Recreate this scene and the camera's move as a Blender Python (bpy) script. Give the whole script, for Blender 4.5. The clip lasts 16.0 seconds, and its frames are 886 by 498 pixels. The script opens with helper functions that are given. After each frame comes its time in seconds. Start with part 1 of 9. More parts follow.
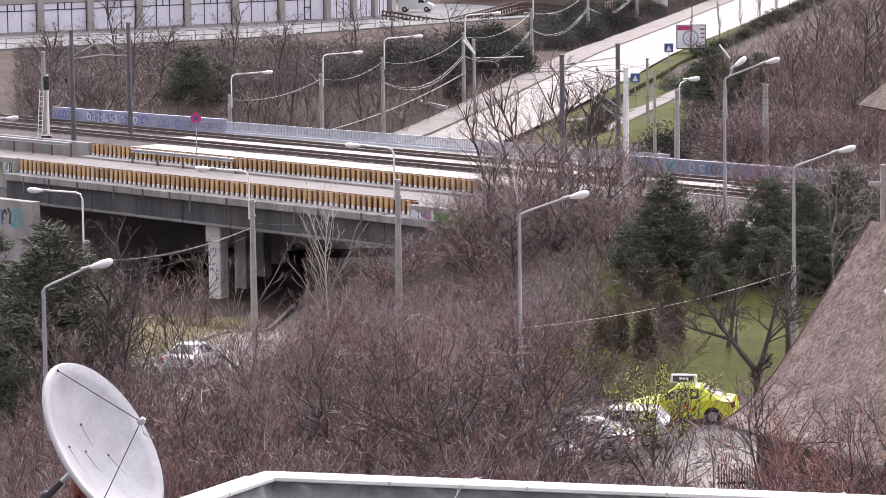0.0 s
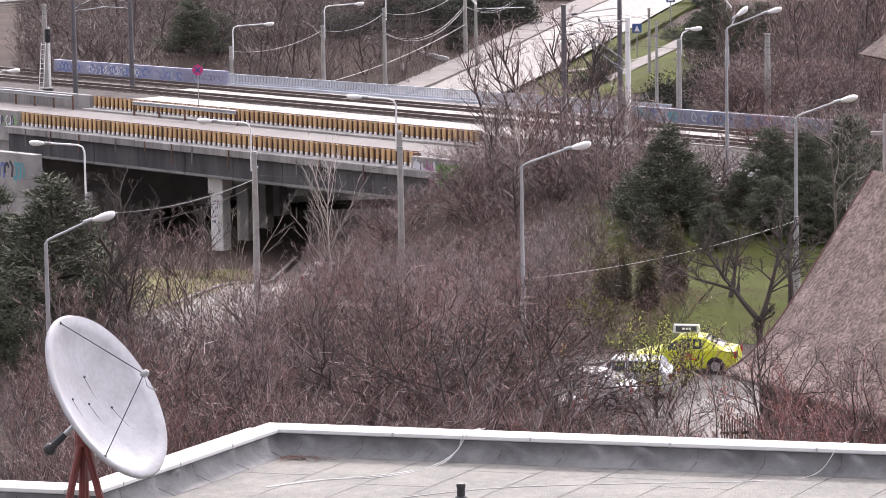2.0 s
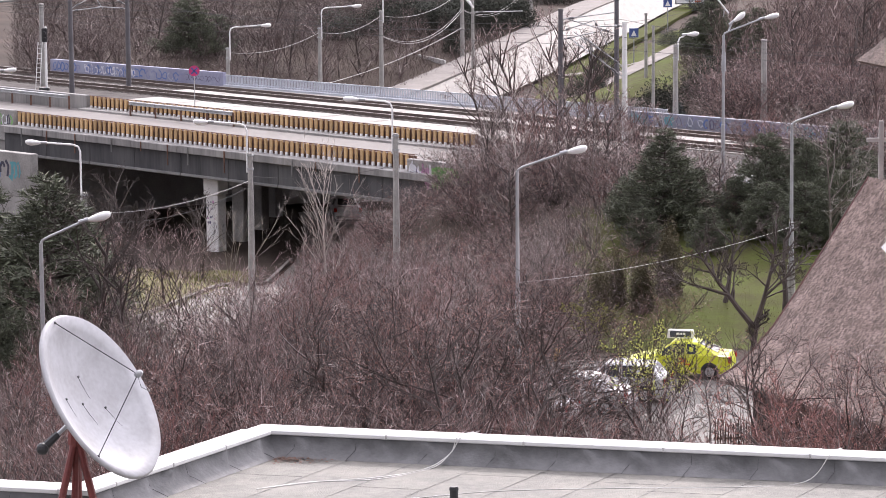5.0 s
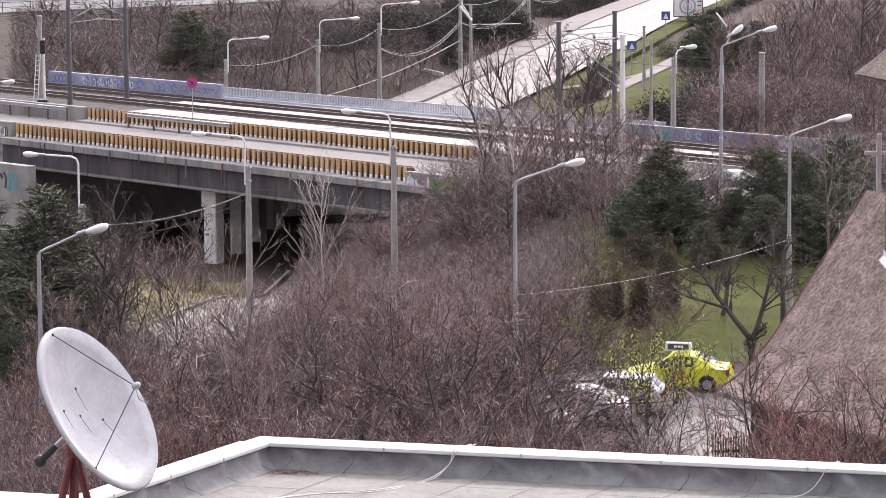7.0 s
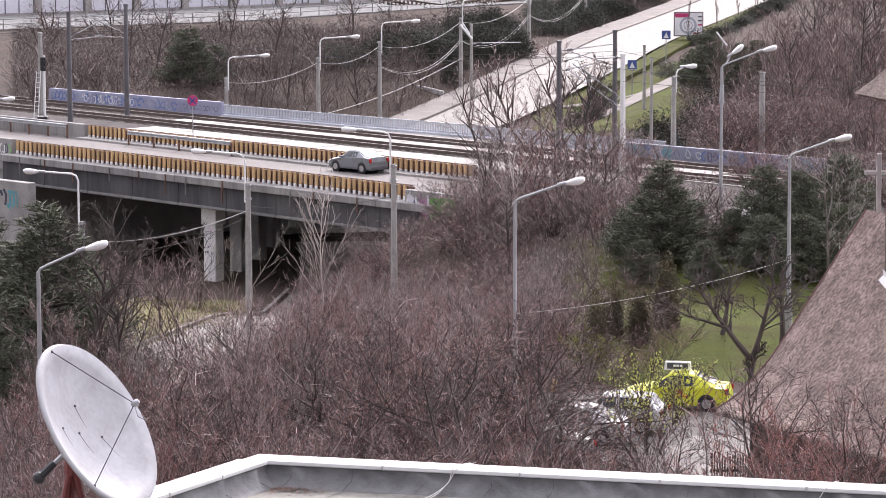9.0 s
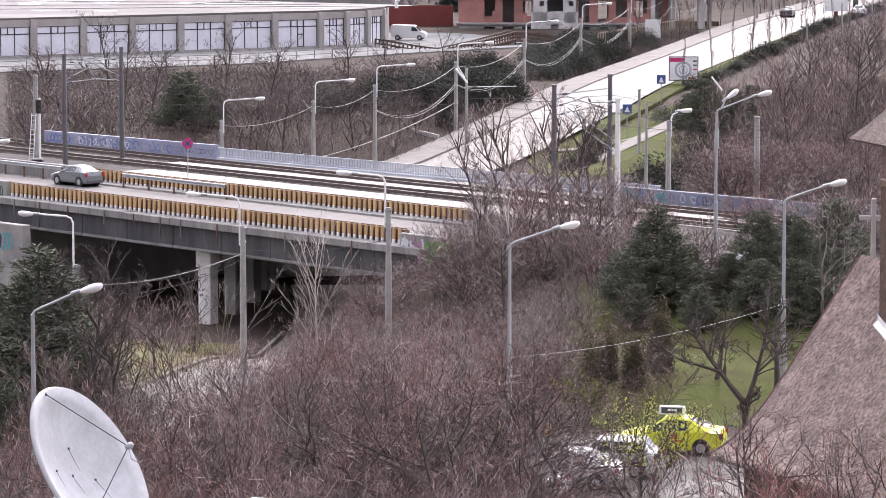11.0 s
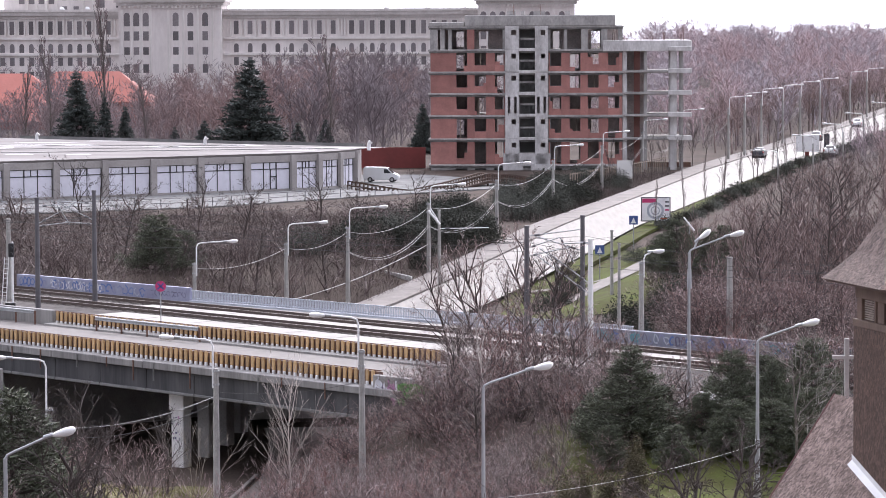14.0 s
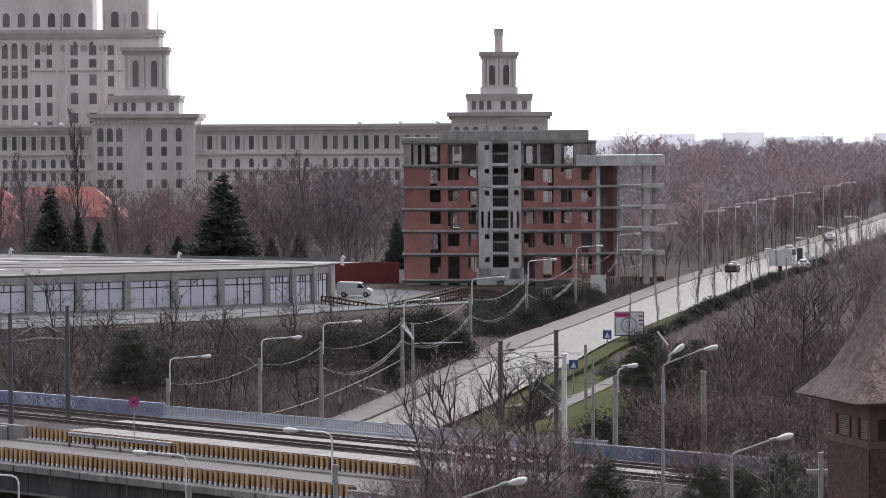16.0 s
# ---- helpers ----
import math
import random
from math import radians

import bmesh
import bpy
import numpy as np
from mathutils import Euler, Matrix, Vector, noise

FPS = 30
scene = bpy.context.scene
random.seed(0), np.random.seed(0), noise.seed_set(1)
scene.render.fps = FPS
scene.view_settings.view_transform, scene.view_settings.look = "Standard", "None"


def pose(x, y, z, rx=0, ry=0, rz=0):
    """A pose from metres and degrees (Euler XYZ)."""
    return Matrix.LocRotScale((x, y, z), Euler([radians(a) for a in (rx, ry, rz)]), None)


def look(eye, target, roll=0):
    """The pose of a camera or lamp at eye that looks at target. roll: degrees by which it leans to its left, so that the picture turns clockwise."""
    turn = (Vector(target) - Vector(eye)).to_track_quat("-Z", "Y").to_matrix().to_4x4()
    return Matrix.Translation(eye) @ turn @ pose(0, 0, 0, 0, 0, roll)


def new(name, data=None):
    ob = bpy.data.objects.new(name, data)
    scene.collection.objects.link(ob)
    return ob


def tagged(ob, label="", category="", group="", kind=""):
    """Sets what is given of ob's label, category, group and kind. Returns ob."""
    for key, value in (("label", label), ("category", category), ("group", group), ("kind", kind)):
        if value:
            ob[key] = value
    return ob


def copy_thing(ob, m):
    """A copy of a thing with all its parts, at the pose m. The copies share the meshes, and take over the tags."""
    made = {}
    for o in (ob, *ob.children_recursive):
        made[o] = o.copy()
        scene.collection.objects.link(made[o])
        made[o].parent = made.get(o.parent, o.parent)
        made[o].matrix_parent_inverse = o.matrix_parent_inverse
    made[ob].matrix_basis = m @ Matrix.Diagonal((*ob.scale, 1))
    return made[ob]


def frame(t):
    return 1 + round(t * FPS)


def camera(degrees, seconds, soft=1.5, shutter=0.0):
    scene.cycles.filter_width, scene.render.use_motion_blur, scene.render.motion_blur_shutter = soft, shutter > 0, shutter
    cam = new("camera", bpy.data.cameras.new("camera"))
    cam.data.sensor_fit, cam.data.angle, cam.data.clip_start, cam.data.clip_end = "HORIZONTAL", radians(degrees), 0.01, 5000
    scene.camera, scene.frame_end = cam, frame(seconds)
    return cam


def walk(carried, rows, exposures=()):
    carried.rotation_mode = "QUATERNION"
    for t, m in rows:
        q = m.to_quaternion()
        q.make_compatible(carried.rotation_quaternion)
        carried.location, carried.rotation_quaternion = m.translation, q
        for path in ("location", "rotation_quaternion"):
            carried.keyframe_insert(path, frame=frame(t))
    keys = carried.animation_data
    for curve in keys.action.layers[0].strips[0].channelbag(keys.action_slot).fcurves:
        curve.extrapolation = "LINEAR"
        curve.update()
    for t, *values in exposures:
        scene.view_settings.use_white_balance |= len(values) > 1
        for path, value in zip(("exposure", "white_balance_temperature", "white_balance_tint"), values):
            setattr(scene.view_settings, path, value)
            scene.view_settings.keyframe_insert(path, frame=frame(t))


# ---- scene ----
# camera on a fixed tripod on a high balcony: it only turns
EYE = 23.0
cam = camera(14.896, 16.0, soft=0.9)
TURNS = [  # seconds, yaw, pitch, roll
    (0.0, 1.0848, -6.8280, -0.7137),
    (0.5, 1.0815, -7.1485, -0.8738),
    (1.0, 1.0881, -7.3594, -1.0746),
    (1.5, 1.1125, -7.5305, -0.9900),
    (2.0, 1.1378, -7.6529, -0.9501),
    (2.5, 1.1583, -7.6940, -0.9079),
    (3.0, 1.1795, -7.6965, -0.8823),
    (3.5, 1.1780, -7.6818, -0.8797),
    (4.0, 1.1136, -7.6557, -0.6601),
    (6.5, 1.0356, -7.4666, -0.3777),
    (7.0, 1.0137, -7.3932, -0.3509),
    (7.5, 1.0016, -7.3386, -0.1412),
    (8.0, 1.0283, -7.3017, -0.1459),
    (10.5, 0.9368, -6.5349, -0.1541),
    (11.0, 0.9150, -6.3457, 0.0259),
    (11.5, 0.8285, -6.1017, -0.0433),
    (12.0, 0.7482, -5.7526, -0.0236),
    (12.5, 0.6548, -5.2945, -0.0942),
    (13.0, 0.5869, -4.8701, -0.1031),
    (13.5, 0.5248, -4.4115, -0.0422),
    (14.0, 0.4550, -3.9529, -0.2156),
    (14.5, 0.3153, -3.3809, -0.2883),
    (15.0, 0.2028, -2.8745, -0.3349),
    (15.5, 0.0760, -2.4209, -0.3464),
    (16.0, 0.0000, -2.0141, -0.2865),
]
walk(cam, [(t, pose(0, 0, EYE, 90 + pitch, 0, yaw) @ pose(0, 0, 0, 0, 0, roll)) for t, yaw, pitch, roll in TURNS],
     exposures=[(0.0, 0.56, 6370, 19), (8.0, 0.54, 6360, 19), (11.0, 0.65, 6240, 19), (13.5, 0.58, 6080, 18), (14.5, 0.20, 6020, 16), (15.2, -0.16, 6060, 14), (16.0, -0.46, 6110, 14)])

# ---- daylight: hazy bright sky, low soft sun ahead ----
SUN_EL, SUN_AZ = 34.0, 8.0     # degrees above the horizon, degrees to the right of straight ahead
world = bpy.data.worlds.new("sky")
scene.world = world
world.use_nodes = True
wn = world.node_tree.nodes
wl = world.node_tree.links
sky = wn.new("ShaderNodeTexSky")
sky.sky_type = 'NISHITA'
sky.sun_disc = False
sky.sun_elevation = radians(SUN_EL)
sky.sun_rotation = radians(SUN_AZ)
sky.air_density, sky.dust_density, sky.ozone_density = 1.0, 6.0, 1.0
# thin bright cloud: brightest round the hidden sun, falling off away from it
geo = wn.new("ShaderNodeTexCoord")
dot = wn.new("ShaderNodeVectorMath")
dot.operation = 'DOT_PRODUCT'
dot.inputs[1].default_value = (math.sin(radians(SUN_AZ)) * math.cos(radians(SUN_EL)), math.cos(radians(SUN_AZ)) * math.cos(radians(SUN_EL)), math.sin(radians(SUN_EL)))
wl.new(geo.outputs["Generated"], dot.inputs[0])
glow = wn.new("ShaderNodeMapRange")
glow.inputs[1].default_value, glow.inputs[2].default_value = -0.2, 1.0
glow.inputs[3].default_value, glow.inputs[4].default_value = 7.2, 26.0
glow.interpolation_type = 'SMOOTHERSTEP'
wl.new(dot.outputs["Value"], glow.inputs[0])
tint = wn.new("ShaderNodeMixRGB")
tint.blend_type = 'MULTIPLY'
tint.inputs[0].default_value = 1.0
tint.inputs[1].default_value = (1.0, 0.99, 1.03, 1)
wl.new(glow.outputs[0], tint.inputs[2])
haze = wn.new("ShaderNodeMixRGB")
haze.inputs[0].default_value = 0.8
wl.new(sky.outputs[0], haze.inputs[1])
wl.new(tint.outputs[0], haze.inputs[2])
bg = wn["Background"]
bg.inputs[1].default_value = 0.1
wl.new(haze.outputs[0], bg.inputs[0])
sun_data = bpy.data.lights.new("sun", 'SUN')
sun_data.energy, sun_data.angle, sun_data.color = 2.0, radians(6), (1.0, 0.95, 0.88)
sun = new("sun", sun_data)
_a, _e = radians(SUN_AZ), radians(SUN_EL)
sun.matrix_world = look((0, 0, 60), (-math.sin(_a) * math.cos(_e), -math.cos(_a) * math.cos(_e), 60 - math.sin(_e)))

# ---- materials ----
def material(name, color, rough=0.8, metal=0.0, var=0.25, scale=3.0, color2=None, bump=0.0, bump_scale=40.0,
             fine=None, spec=0.5, per_object=0.0, per_island=0.0, stretch=(1, 1, 1), rough_var=0.08, pale=None, glint_share=0.15):
    """Base colour broken up at two scales, with fine relief."""
    m = bpy.data.materials.new(name)
    m.use_nodes = True
    n, l = m.node_tree.nodes, m.node_tree.links
    b = n["Principled BSDF"]
    b.inputs["Metallic"].default_value = metal
    b.inputs["Specular IOR Level"].default_value = spec
    tc = n.new("ShaderNodeTexCoord")
    mp = n.new("ShaderNodeMapping")
    mp.inputs["Scale"].default_value = stretch
    l.new(tc.outputs["Object"], mp.inputs["Vector"])
    n1 = n.new("ShaderNodeTexNoise")
    n1.inputs["Scale"].default_value, n1.inputs["Detail"].default_value = scale, 6
    l.new(mp.outputs[0], n1.inputs["Vector"])
    n2 = n.new("ShaderNodeTexNoise")
    n2.inputs["Scale"].default_value, n2.inputs["Detail"].default_value = fine or scale * 9, 4
    l.new(mp.outputs[0], n2.inputs["Vector"])
    add = n.new("ShaderNodeMath")
    add.operation = 'MULTIPLY_ADD'
    l.new(n2.outputs[0], add.inputs[0])
    add.inputs[1].default_value = 0.5
    l.new(n1.outputs[0], add.inputs[2])
    rng = n.new("ShaderNodeMapRange")
    rng.inputs[1].default_value, rng.inputs[2].default_value = 0.5, 1.0
    l.new(add.outputs[0], rng.inputs[0])
    mix = n.new("ShaderNodeMixRGB")
    c2 = color2 or tuple(c * (1 - var) for c in color)
    c1 = color if color2 else tuple(min(1, c * (1 + var * 0.6)) for c in color)
    mix.inputs[1].default_value, mix.inputs[2].default_value = (*c2, 1), (*c1, 1)
    l.new(rng.outputs[0], mix.inputs[0])
    out = mix.outputs[0]
    for amount, node, socket in ((per_object, "ShaderNodeObjectInfo", "Random"), (per_island, "ShaderNodeNewGeometry", "Random Per Island")):
        if amount:
            src = n.new(node)
            hv = n.new("ShaderNodeHueSaturation")
            mr = n.new("ShaderNodeMapRange")
            mr.inputs[3].default_value, mr.inputs[4].default_value = 1 - amount, 1 + amount
            l.new(src.outputs[socket], mr.inputs[0])
            l.new(mr.outputs[0], hv.inputs["Value"])
            l.new(out, hv.inputs["Color"])
            out = hv.outputs[0]
    if pale:            # a share of the twigs is painted pale, as if catching the sun
        src = n.new("ShaderNodeNewGeometry")
        mul = n.new("ShaderNodeMath")
        mul.operation = 'MULTIPLY'
        mul.inputs[1].default_value = 7.31
        frac = n.new("ShaderNodeMath")
        frac.operation = 'FRACT'
        gt = n.new("ShaderNodeMath")
        gt.operation = 'LESS_THAN'
        gt.inputs[1].default_value = glint_share
        pm = n.new("ShaderNodeMixRGB")
        pm.inputs[2].default_value = (*pale, 1)
        l.new(src.outputs["Random Per Island"], mul.inputs[0])
        l.new(mul.outputs[0], frac.inputs[0])
        l.new(frac.outputs[0], gt.inputs[0])
        l.new(gt.outputs[0], pm.inputs[0])
        l.new(out, pm.inputs[1])
        out = pm.outputs[0]
    l.new(out, b.inputs["Base Color"])
    rr = n.new("ShaderNodeMapRange")
    rr.inputs[3].default_value, rr.inputs[4].default_value = max(0.02, rough - rough_var), min(1, rough + rough_var)
    l.new(n1.outputs[0], rr.inputs[0])
    l.new(rr.outputs[0], b.inputs["Roughness"])
    if bump:
        n3 = n.new("ShaderNodeTexNoise")
        n3.inputs["Scale"].default_value, n3.inputs["Detail"].default_value = bump_scale, 3
        l.new(mp.outputs[0], n3.inputs["Vector"])
        bp = n.new("ShaderNodeBump")
        bp.inputs["Strength"].default_value, bp.inputs["Distance"].default_value = bump, 0.02
        l.new(n3.outputs[0], bp.inputs["Height"])
        l.new(bp.outputs[0], b.inputs["Normal"])
    return m


M = {}
def mat(key, *a, **k):
    M[key] = material(key, *a, **k)

mat("soil", (0.082, 0.064, 0.054), 0.95, spec=0.08, scale=0.15, var=0.4, fine=4, bump=0.6, bump_scale=8)
mat("grass", (0.09, 0.112, 0.03), 0.95, spec=0.05, color2=(0.06, 0.052, 0.026), scale=0.4, fine=5, bump=0.6, bump_scale=25)
mat("dry_grass", (0.22, 0.19, 0.10), 0.95, spec=0.1, color2=(0.13, 0.13, 0.06), scale=0.3, fine=7, bump=0.6, bump_scale=20)
mat("asphalt", (0.14, 0.13, 0.122), 0.85, spec=0.15, scale=0.25, var=0.25, fine=12, bump=0.15, bump_scale=60)
# warm tint of the low sun is put into this base colour
mat("far_asphalt", (0.245, 0.223, 0.198), 0.64, spec=0.24, color2=(0.075, 0.068, 0.063), scale=0.55, fine=3.2, bump=0.1, bump_scale=30, stretch=(1.0, 0.05, 1.0), rough_var=0.2)
mat("apron", (0.28, 0.264, 0.245), 0.88, spec=0.15, color2=(0.19, 0.178, 0.166), scale=0.5, fine=5)
mat("pave_concrete", (0.25, 0.228, 0.212), 0.9, spec=0.15, scale=0.5, var=0.25, fine=4)
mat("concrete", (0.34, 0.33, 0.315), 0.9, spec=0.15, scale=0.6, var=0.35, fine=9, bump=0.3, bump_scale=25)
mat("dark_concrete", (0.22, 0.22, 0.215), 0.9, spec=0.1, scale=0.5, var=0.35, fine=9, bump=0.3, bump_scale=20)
mat("light_concrete", (0.6, 0.59, 0.57), 0.85, spec=0.15, scale=0.5, var=0.25, fine=9, bump=0.3, bump_scale=25)
mat("slab", (0.37, 0.352, 0.325), 0.8, spec=0.15, scale=0.4, var=0.25, fine=6, bump=0.2, bump_scale=25)
mat("ballast", (0.105, 0.095, 0.09), 0.95, spec=0.1, scale=1.2, var=0.4, fine=14, bump=1.0, bump_scale=18)
mat("rail_steel", (0.30, 0.27, 0.25), 0.35, metal=0.8, scale=2, var=0.3)
mat("sleeper", (0.15, 0.135, 0.125), 0.9, spec=0.1, scale=0.8, var=0.4, fine=7, per_island=0.3)
mat("bridge_asphalt", (0.20, 0.185, 0.175), 0.75, spec=0.25, scale=0.3, color2=(0.125, 0.115, 0.108), fine=3, bump=0.15, bump_scale=40, stretch=(0.6, 0.6, 1))
mat("rusty", (0.17, 0.095, 0.07), 0.8, scale=3, var=0.4)
mat("rail_brown", (0.10, 0.075, 0.065), 0.7, scale=3, var=0.3)
mat("stained_concrete", (0.36, 0.35, 0.335), 0.9, spec=0.15, color2=(0.17, 0.165, 0.165), scale=0.9, fine=6, bump=0.3, bump_scale=25, stretch=(1, 1, 0.12))
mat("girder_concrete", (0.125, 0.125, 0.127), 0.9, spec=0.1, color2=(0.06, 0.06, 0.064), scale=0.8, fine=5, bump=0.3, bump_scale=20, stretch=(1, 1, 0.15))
mat("ochre", (0.60, 0.41, 0.20), 0.6, color2=(0.40, 0.25, 0.12), scale=1.5, fine=9, per_object=0.2)
mat("blue_paint", (0.36, 0.38, 0.48), 0.7, color2=(0.25, 0.25, 0.36), scale=0.5, fine=4)
mat("blue_grey_paint", (0.29, 0.31, 0.37), 0.7, color2=(0.19, 0.20, 0.26), scale=0.6, fine=4)
mat("blue_grey", (0.47, 0.50, 0.56), 0.5, scale=0.8, var=0.25)
mat("galvanised", (0.42, 0.43, 0.44), 0.45, metal=0.5, scale=2, var=0.2)
mat("pole_concrete", (0.36, 0.35, 0.33), 0.85, scale=1.5, var=0.3, fine=12)
mat("pole_dark", (0.115, 0.11, 0.12), 0.6, scale=1.5, var=0.25)
mat("lamp_white", (0.86, 0.86, 0.85), 0.4, scale=3, var=0.1)
mat("white_paint", (0.8, 0.8, 0.8), 0.5, scale=1, var=0.1)
mat("felt", (0.245, 0.236, 0.208), 0.72, spec=0.3, color2=(0.12, 0.118, 0.108), scale=1.6, fine=14, bump=0.5, bump_scale=70)
mat("dark_felt", (0.16, 0.16, 0.162), 0.6, spec=0.35, scale=2.4, var=0.45, fine=10, bump=0.3, bump_scale=30)
mat("cap_white", (0.74, 0.74, 0.73), 0.35, scale=1.5, var=0.1, fine=14)
mat("cap_joint", (0.52, 0.51, 0.5), 0.5, scale=3, var=0.25)
mat("dish_paint", (0.47, 0.475, 0.495), 0.5, color2=(0.33, 0.325, 0.335), scale=3.2, fine=22)
mat("black", (0.02, 0.02, 0.022), 0.5, scale=4, var=0.2)
mat("dark_red", (0.17, 0.035, 0.03), 0.6, scale=4, var=0.3)
mat("shingle", (0.33, 0.25, 0.217), 0.85, color2=(0.15, 0.108, 0.092), scale=1.3, fine=16, bump=0.5, bump_scale=30, per_object=0.3, per_island=0.5)
mat("dark_wood", (0.075, 0.045, 0.032), 0.8, scale=1.5, var=0.35, fine=20, bump=0.4, bump_scale=30, stretch=(1, 1, 0.15), per_object=0.25)
mat("pale_wood", (0.30, 0.24, 0.19), 0.8, scale=1.5, var=0.3, fine=20, stretch=(1, 1, 0.15))
mat("brick_red", (0.47, 0.225, 0.195), 0.9, color2=(0.31, 0.15, 0.132), scale=0.7, fine=6, bump=0.3, bump_scale=12, per_object=0.15)
# partitions paled so the rooms behind the openings look less dim
mat("partition_pale", (0.66, 0.59, 0.57), 0.95, spec=0.1, scale=0.5, var=0.35, fine=4, per_object=0.3)
mat("core_concrete", (0.78, 0.76, 0.75), 0.88, spec=0.12, color2=(0.42, 0.405, 0.395), scale=0.7, fine=5, bump=0.3, bump_scale=20, stretch=(1, 1, 0.45))
mat("block_concrete", (0.54, 0.52, 0.50), 0.9, spec=0.12, color2=(0.25, 0.24, 0.235), scale=0.6, fine=4, bump=0.3, bump_scale=20, stretch=(1, 1, 0.6))
mat("press_cornice", (0.66, 0.62, 0.60), 0.9, color2=(0.45, 0.42, 0.40), scale=0.3, fine=2)
mat("press_dark", (0.5, 0.46, 0.44), 0.9, scale=0.3, var=0.3, fine=2)
# stone and trim colours raised to pale the palace as haze would
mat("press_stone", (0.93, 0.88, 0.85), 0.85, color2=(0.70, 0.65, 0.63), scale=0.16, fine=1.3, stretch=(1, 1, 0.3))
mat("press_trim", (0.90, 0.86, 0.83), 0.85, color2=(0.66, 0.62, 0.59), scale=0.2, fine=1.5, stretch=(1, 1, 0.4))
mat("roof_tile", (0.46, 0.18, 0.145), 0.85, scale=0.2, var=0.15, fine=2)
mat("hall_roof", (0.15, 0.135, 0.13), 0.75, spec=0.14, color2=(0.12, 0.108, 0.105), scale=0.16, fine=0.9, rough_var=0.45, stretch=(0.3, 1, 1))
mat("hall_wall", (0.36, 0.335, 0.32), 0.85, scale=0.3, var=0.25, fine=4)
mat("hall_pane", (0.74, 0.73, 0.80), 0.35, scale=0.25, var=0.12, fine=2)
mat("bark", (0.075, 0.06, 0.055), 0.95, scale=3, var=0.3, per_object=0.2)
mat("twig", (0.185, 0.130, 0.122), 0.8, scale=0.6, var=0.35, per_object=0.3, per_island=0.55, pale=(0.66, 0.56, 0.53), glint_share=0.13)
mat("red_twig", (0.205, 0.106, 0.097), 0.8, scale=0.5, var=0.35, per_object=0.3, per_island=0.55, pale=(0.6, 0.46, 0.43), glint_share=0.11)
mat("pale_twig", (0.45, 0.405, 0.37), 0.9, scale=0.8, var=0.25, per_island=0.25)
mat("pink_twig", (0.285, 0.205, 0.197), 0.8, scale=0.8, var=0.3, per_object=0.3, per_island=0.55, pale=(0.68, 0.56, 0.53), glint_share=0.10)
mat("pale_grey_twig", (0.30, 0.275, 0.25), 0.8, scale=0.8, var=0.3, per_island=0.3)
# wood_ base colours are paled to stand in for distance haze
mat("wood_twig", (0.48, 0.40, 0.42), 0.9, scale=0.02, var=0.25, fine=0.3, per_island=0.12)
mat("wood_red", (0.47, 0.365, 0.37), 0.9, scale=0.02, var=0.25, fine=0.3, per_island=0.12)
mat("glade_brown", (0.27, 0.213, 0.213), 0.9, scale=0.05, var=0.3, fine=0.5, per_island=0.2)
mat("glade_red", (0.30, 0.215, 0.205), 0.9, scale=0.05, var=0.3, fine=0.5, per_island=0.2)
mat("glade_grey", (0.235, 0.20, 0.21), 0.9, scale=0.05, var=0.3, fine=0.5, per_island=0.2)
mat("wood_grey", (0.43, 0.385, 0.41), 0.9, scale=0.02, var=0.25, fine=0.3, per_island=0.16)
mat("dip_twig", (0.115, 0.085, 0.079), 0.9, scale=0.12, var=0.4, fine=1.5, per_island=0.5, pale=(0.32, 0.265, 0.25), glint_share=0.1)
mat("park_twig", (0.195, 0.14, 0.13), 0.9, scale=0.12, var=0.35, fine=1.5, per_island=0.5, pale=(0.44, 0.36, 0.335), glint_share=0.12)
mat("pier_lit", (0.80, 0.79, 0.77), 0.8, scale=0.7, var=0.2, fine=7, bump=0.2, bump_scale=20)
mat("blade", (0.19, 0.20, 0.07), 0.95, spec=0.05, scale=0.35, color2=(0.10, 0.085, 0.04), fine=2, per_island=0.3)
mat("brush", (0.09, 0.068, 0.061), 0.9, scale=0.12, var=0.4, fine=1.2, per_island=0.5, pale=(0.24, 0.2, 0.185), glint_share=0.1)
mat("red_brush", (0.15, 0.088, 0.08), 0.9, scale=0.25, var=0.4, fine=1.6, per_island=0.6, pale=(0.52, 0.42, 0.39), glint_share=0.07)
mat("roof_glint", (0.55, 0.53, 0.525), 0.8, spec=0.2, scale=0.8, var=0.25)
mat("grey_bark", (0.17, 0.145, 0.135), 0.9, scale=3, var=0.3, per_object=0.2)
mat("bud_red", (0.44, 0.22, 0.18), 0.8, scale=2, var=0.3, per_island=0.3)
mat("dark_leaf", (0.042, 0.046, 0.034), 0.9, scale=1.0, var=0.4, per_island=0.4)
mat("grey_twig", (0.20, 0.165, 0.155), 0.85, scale=0.8, var=0.3, per_object=0.3, per_island=0.55, pale=(0.52, 0.46, 0.43), glint_share=0.16)
mat("needle", (0.125, 0.138, 0.09), 0.8, color2=(0.065, 0.073, 0.05), scale=0.9, fine=6, per_island=0.5)
mat("spruce_needle", (0.085, 0.10, 0.092), 0.85, scale=0.6, var=0.4, per_island=0.4)
mat("bud_green", (0.42, 0.44, 0.10), 0.8, scale=2, var=0.3, per_island=0.3)
mat("evergreen", (0.12, 0.105, 0.065), 0.9, scale=1.5, var=0.4, per_island=0.4)
mat("taxi_yellow", (0.62, 0.66, 0.03), 0.3, scale=1.0, var=0.06)
mat("car_white", (0.75, 0.76, 0.77), 0.25, scale=1.0, var=0.05)
mat("car_pearl", (0.66, 0.67, 0.67), 0.2, metal=0.4, scale=1.0, var=0.06)
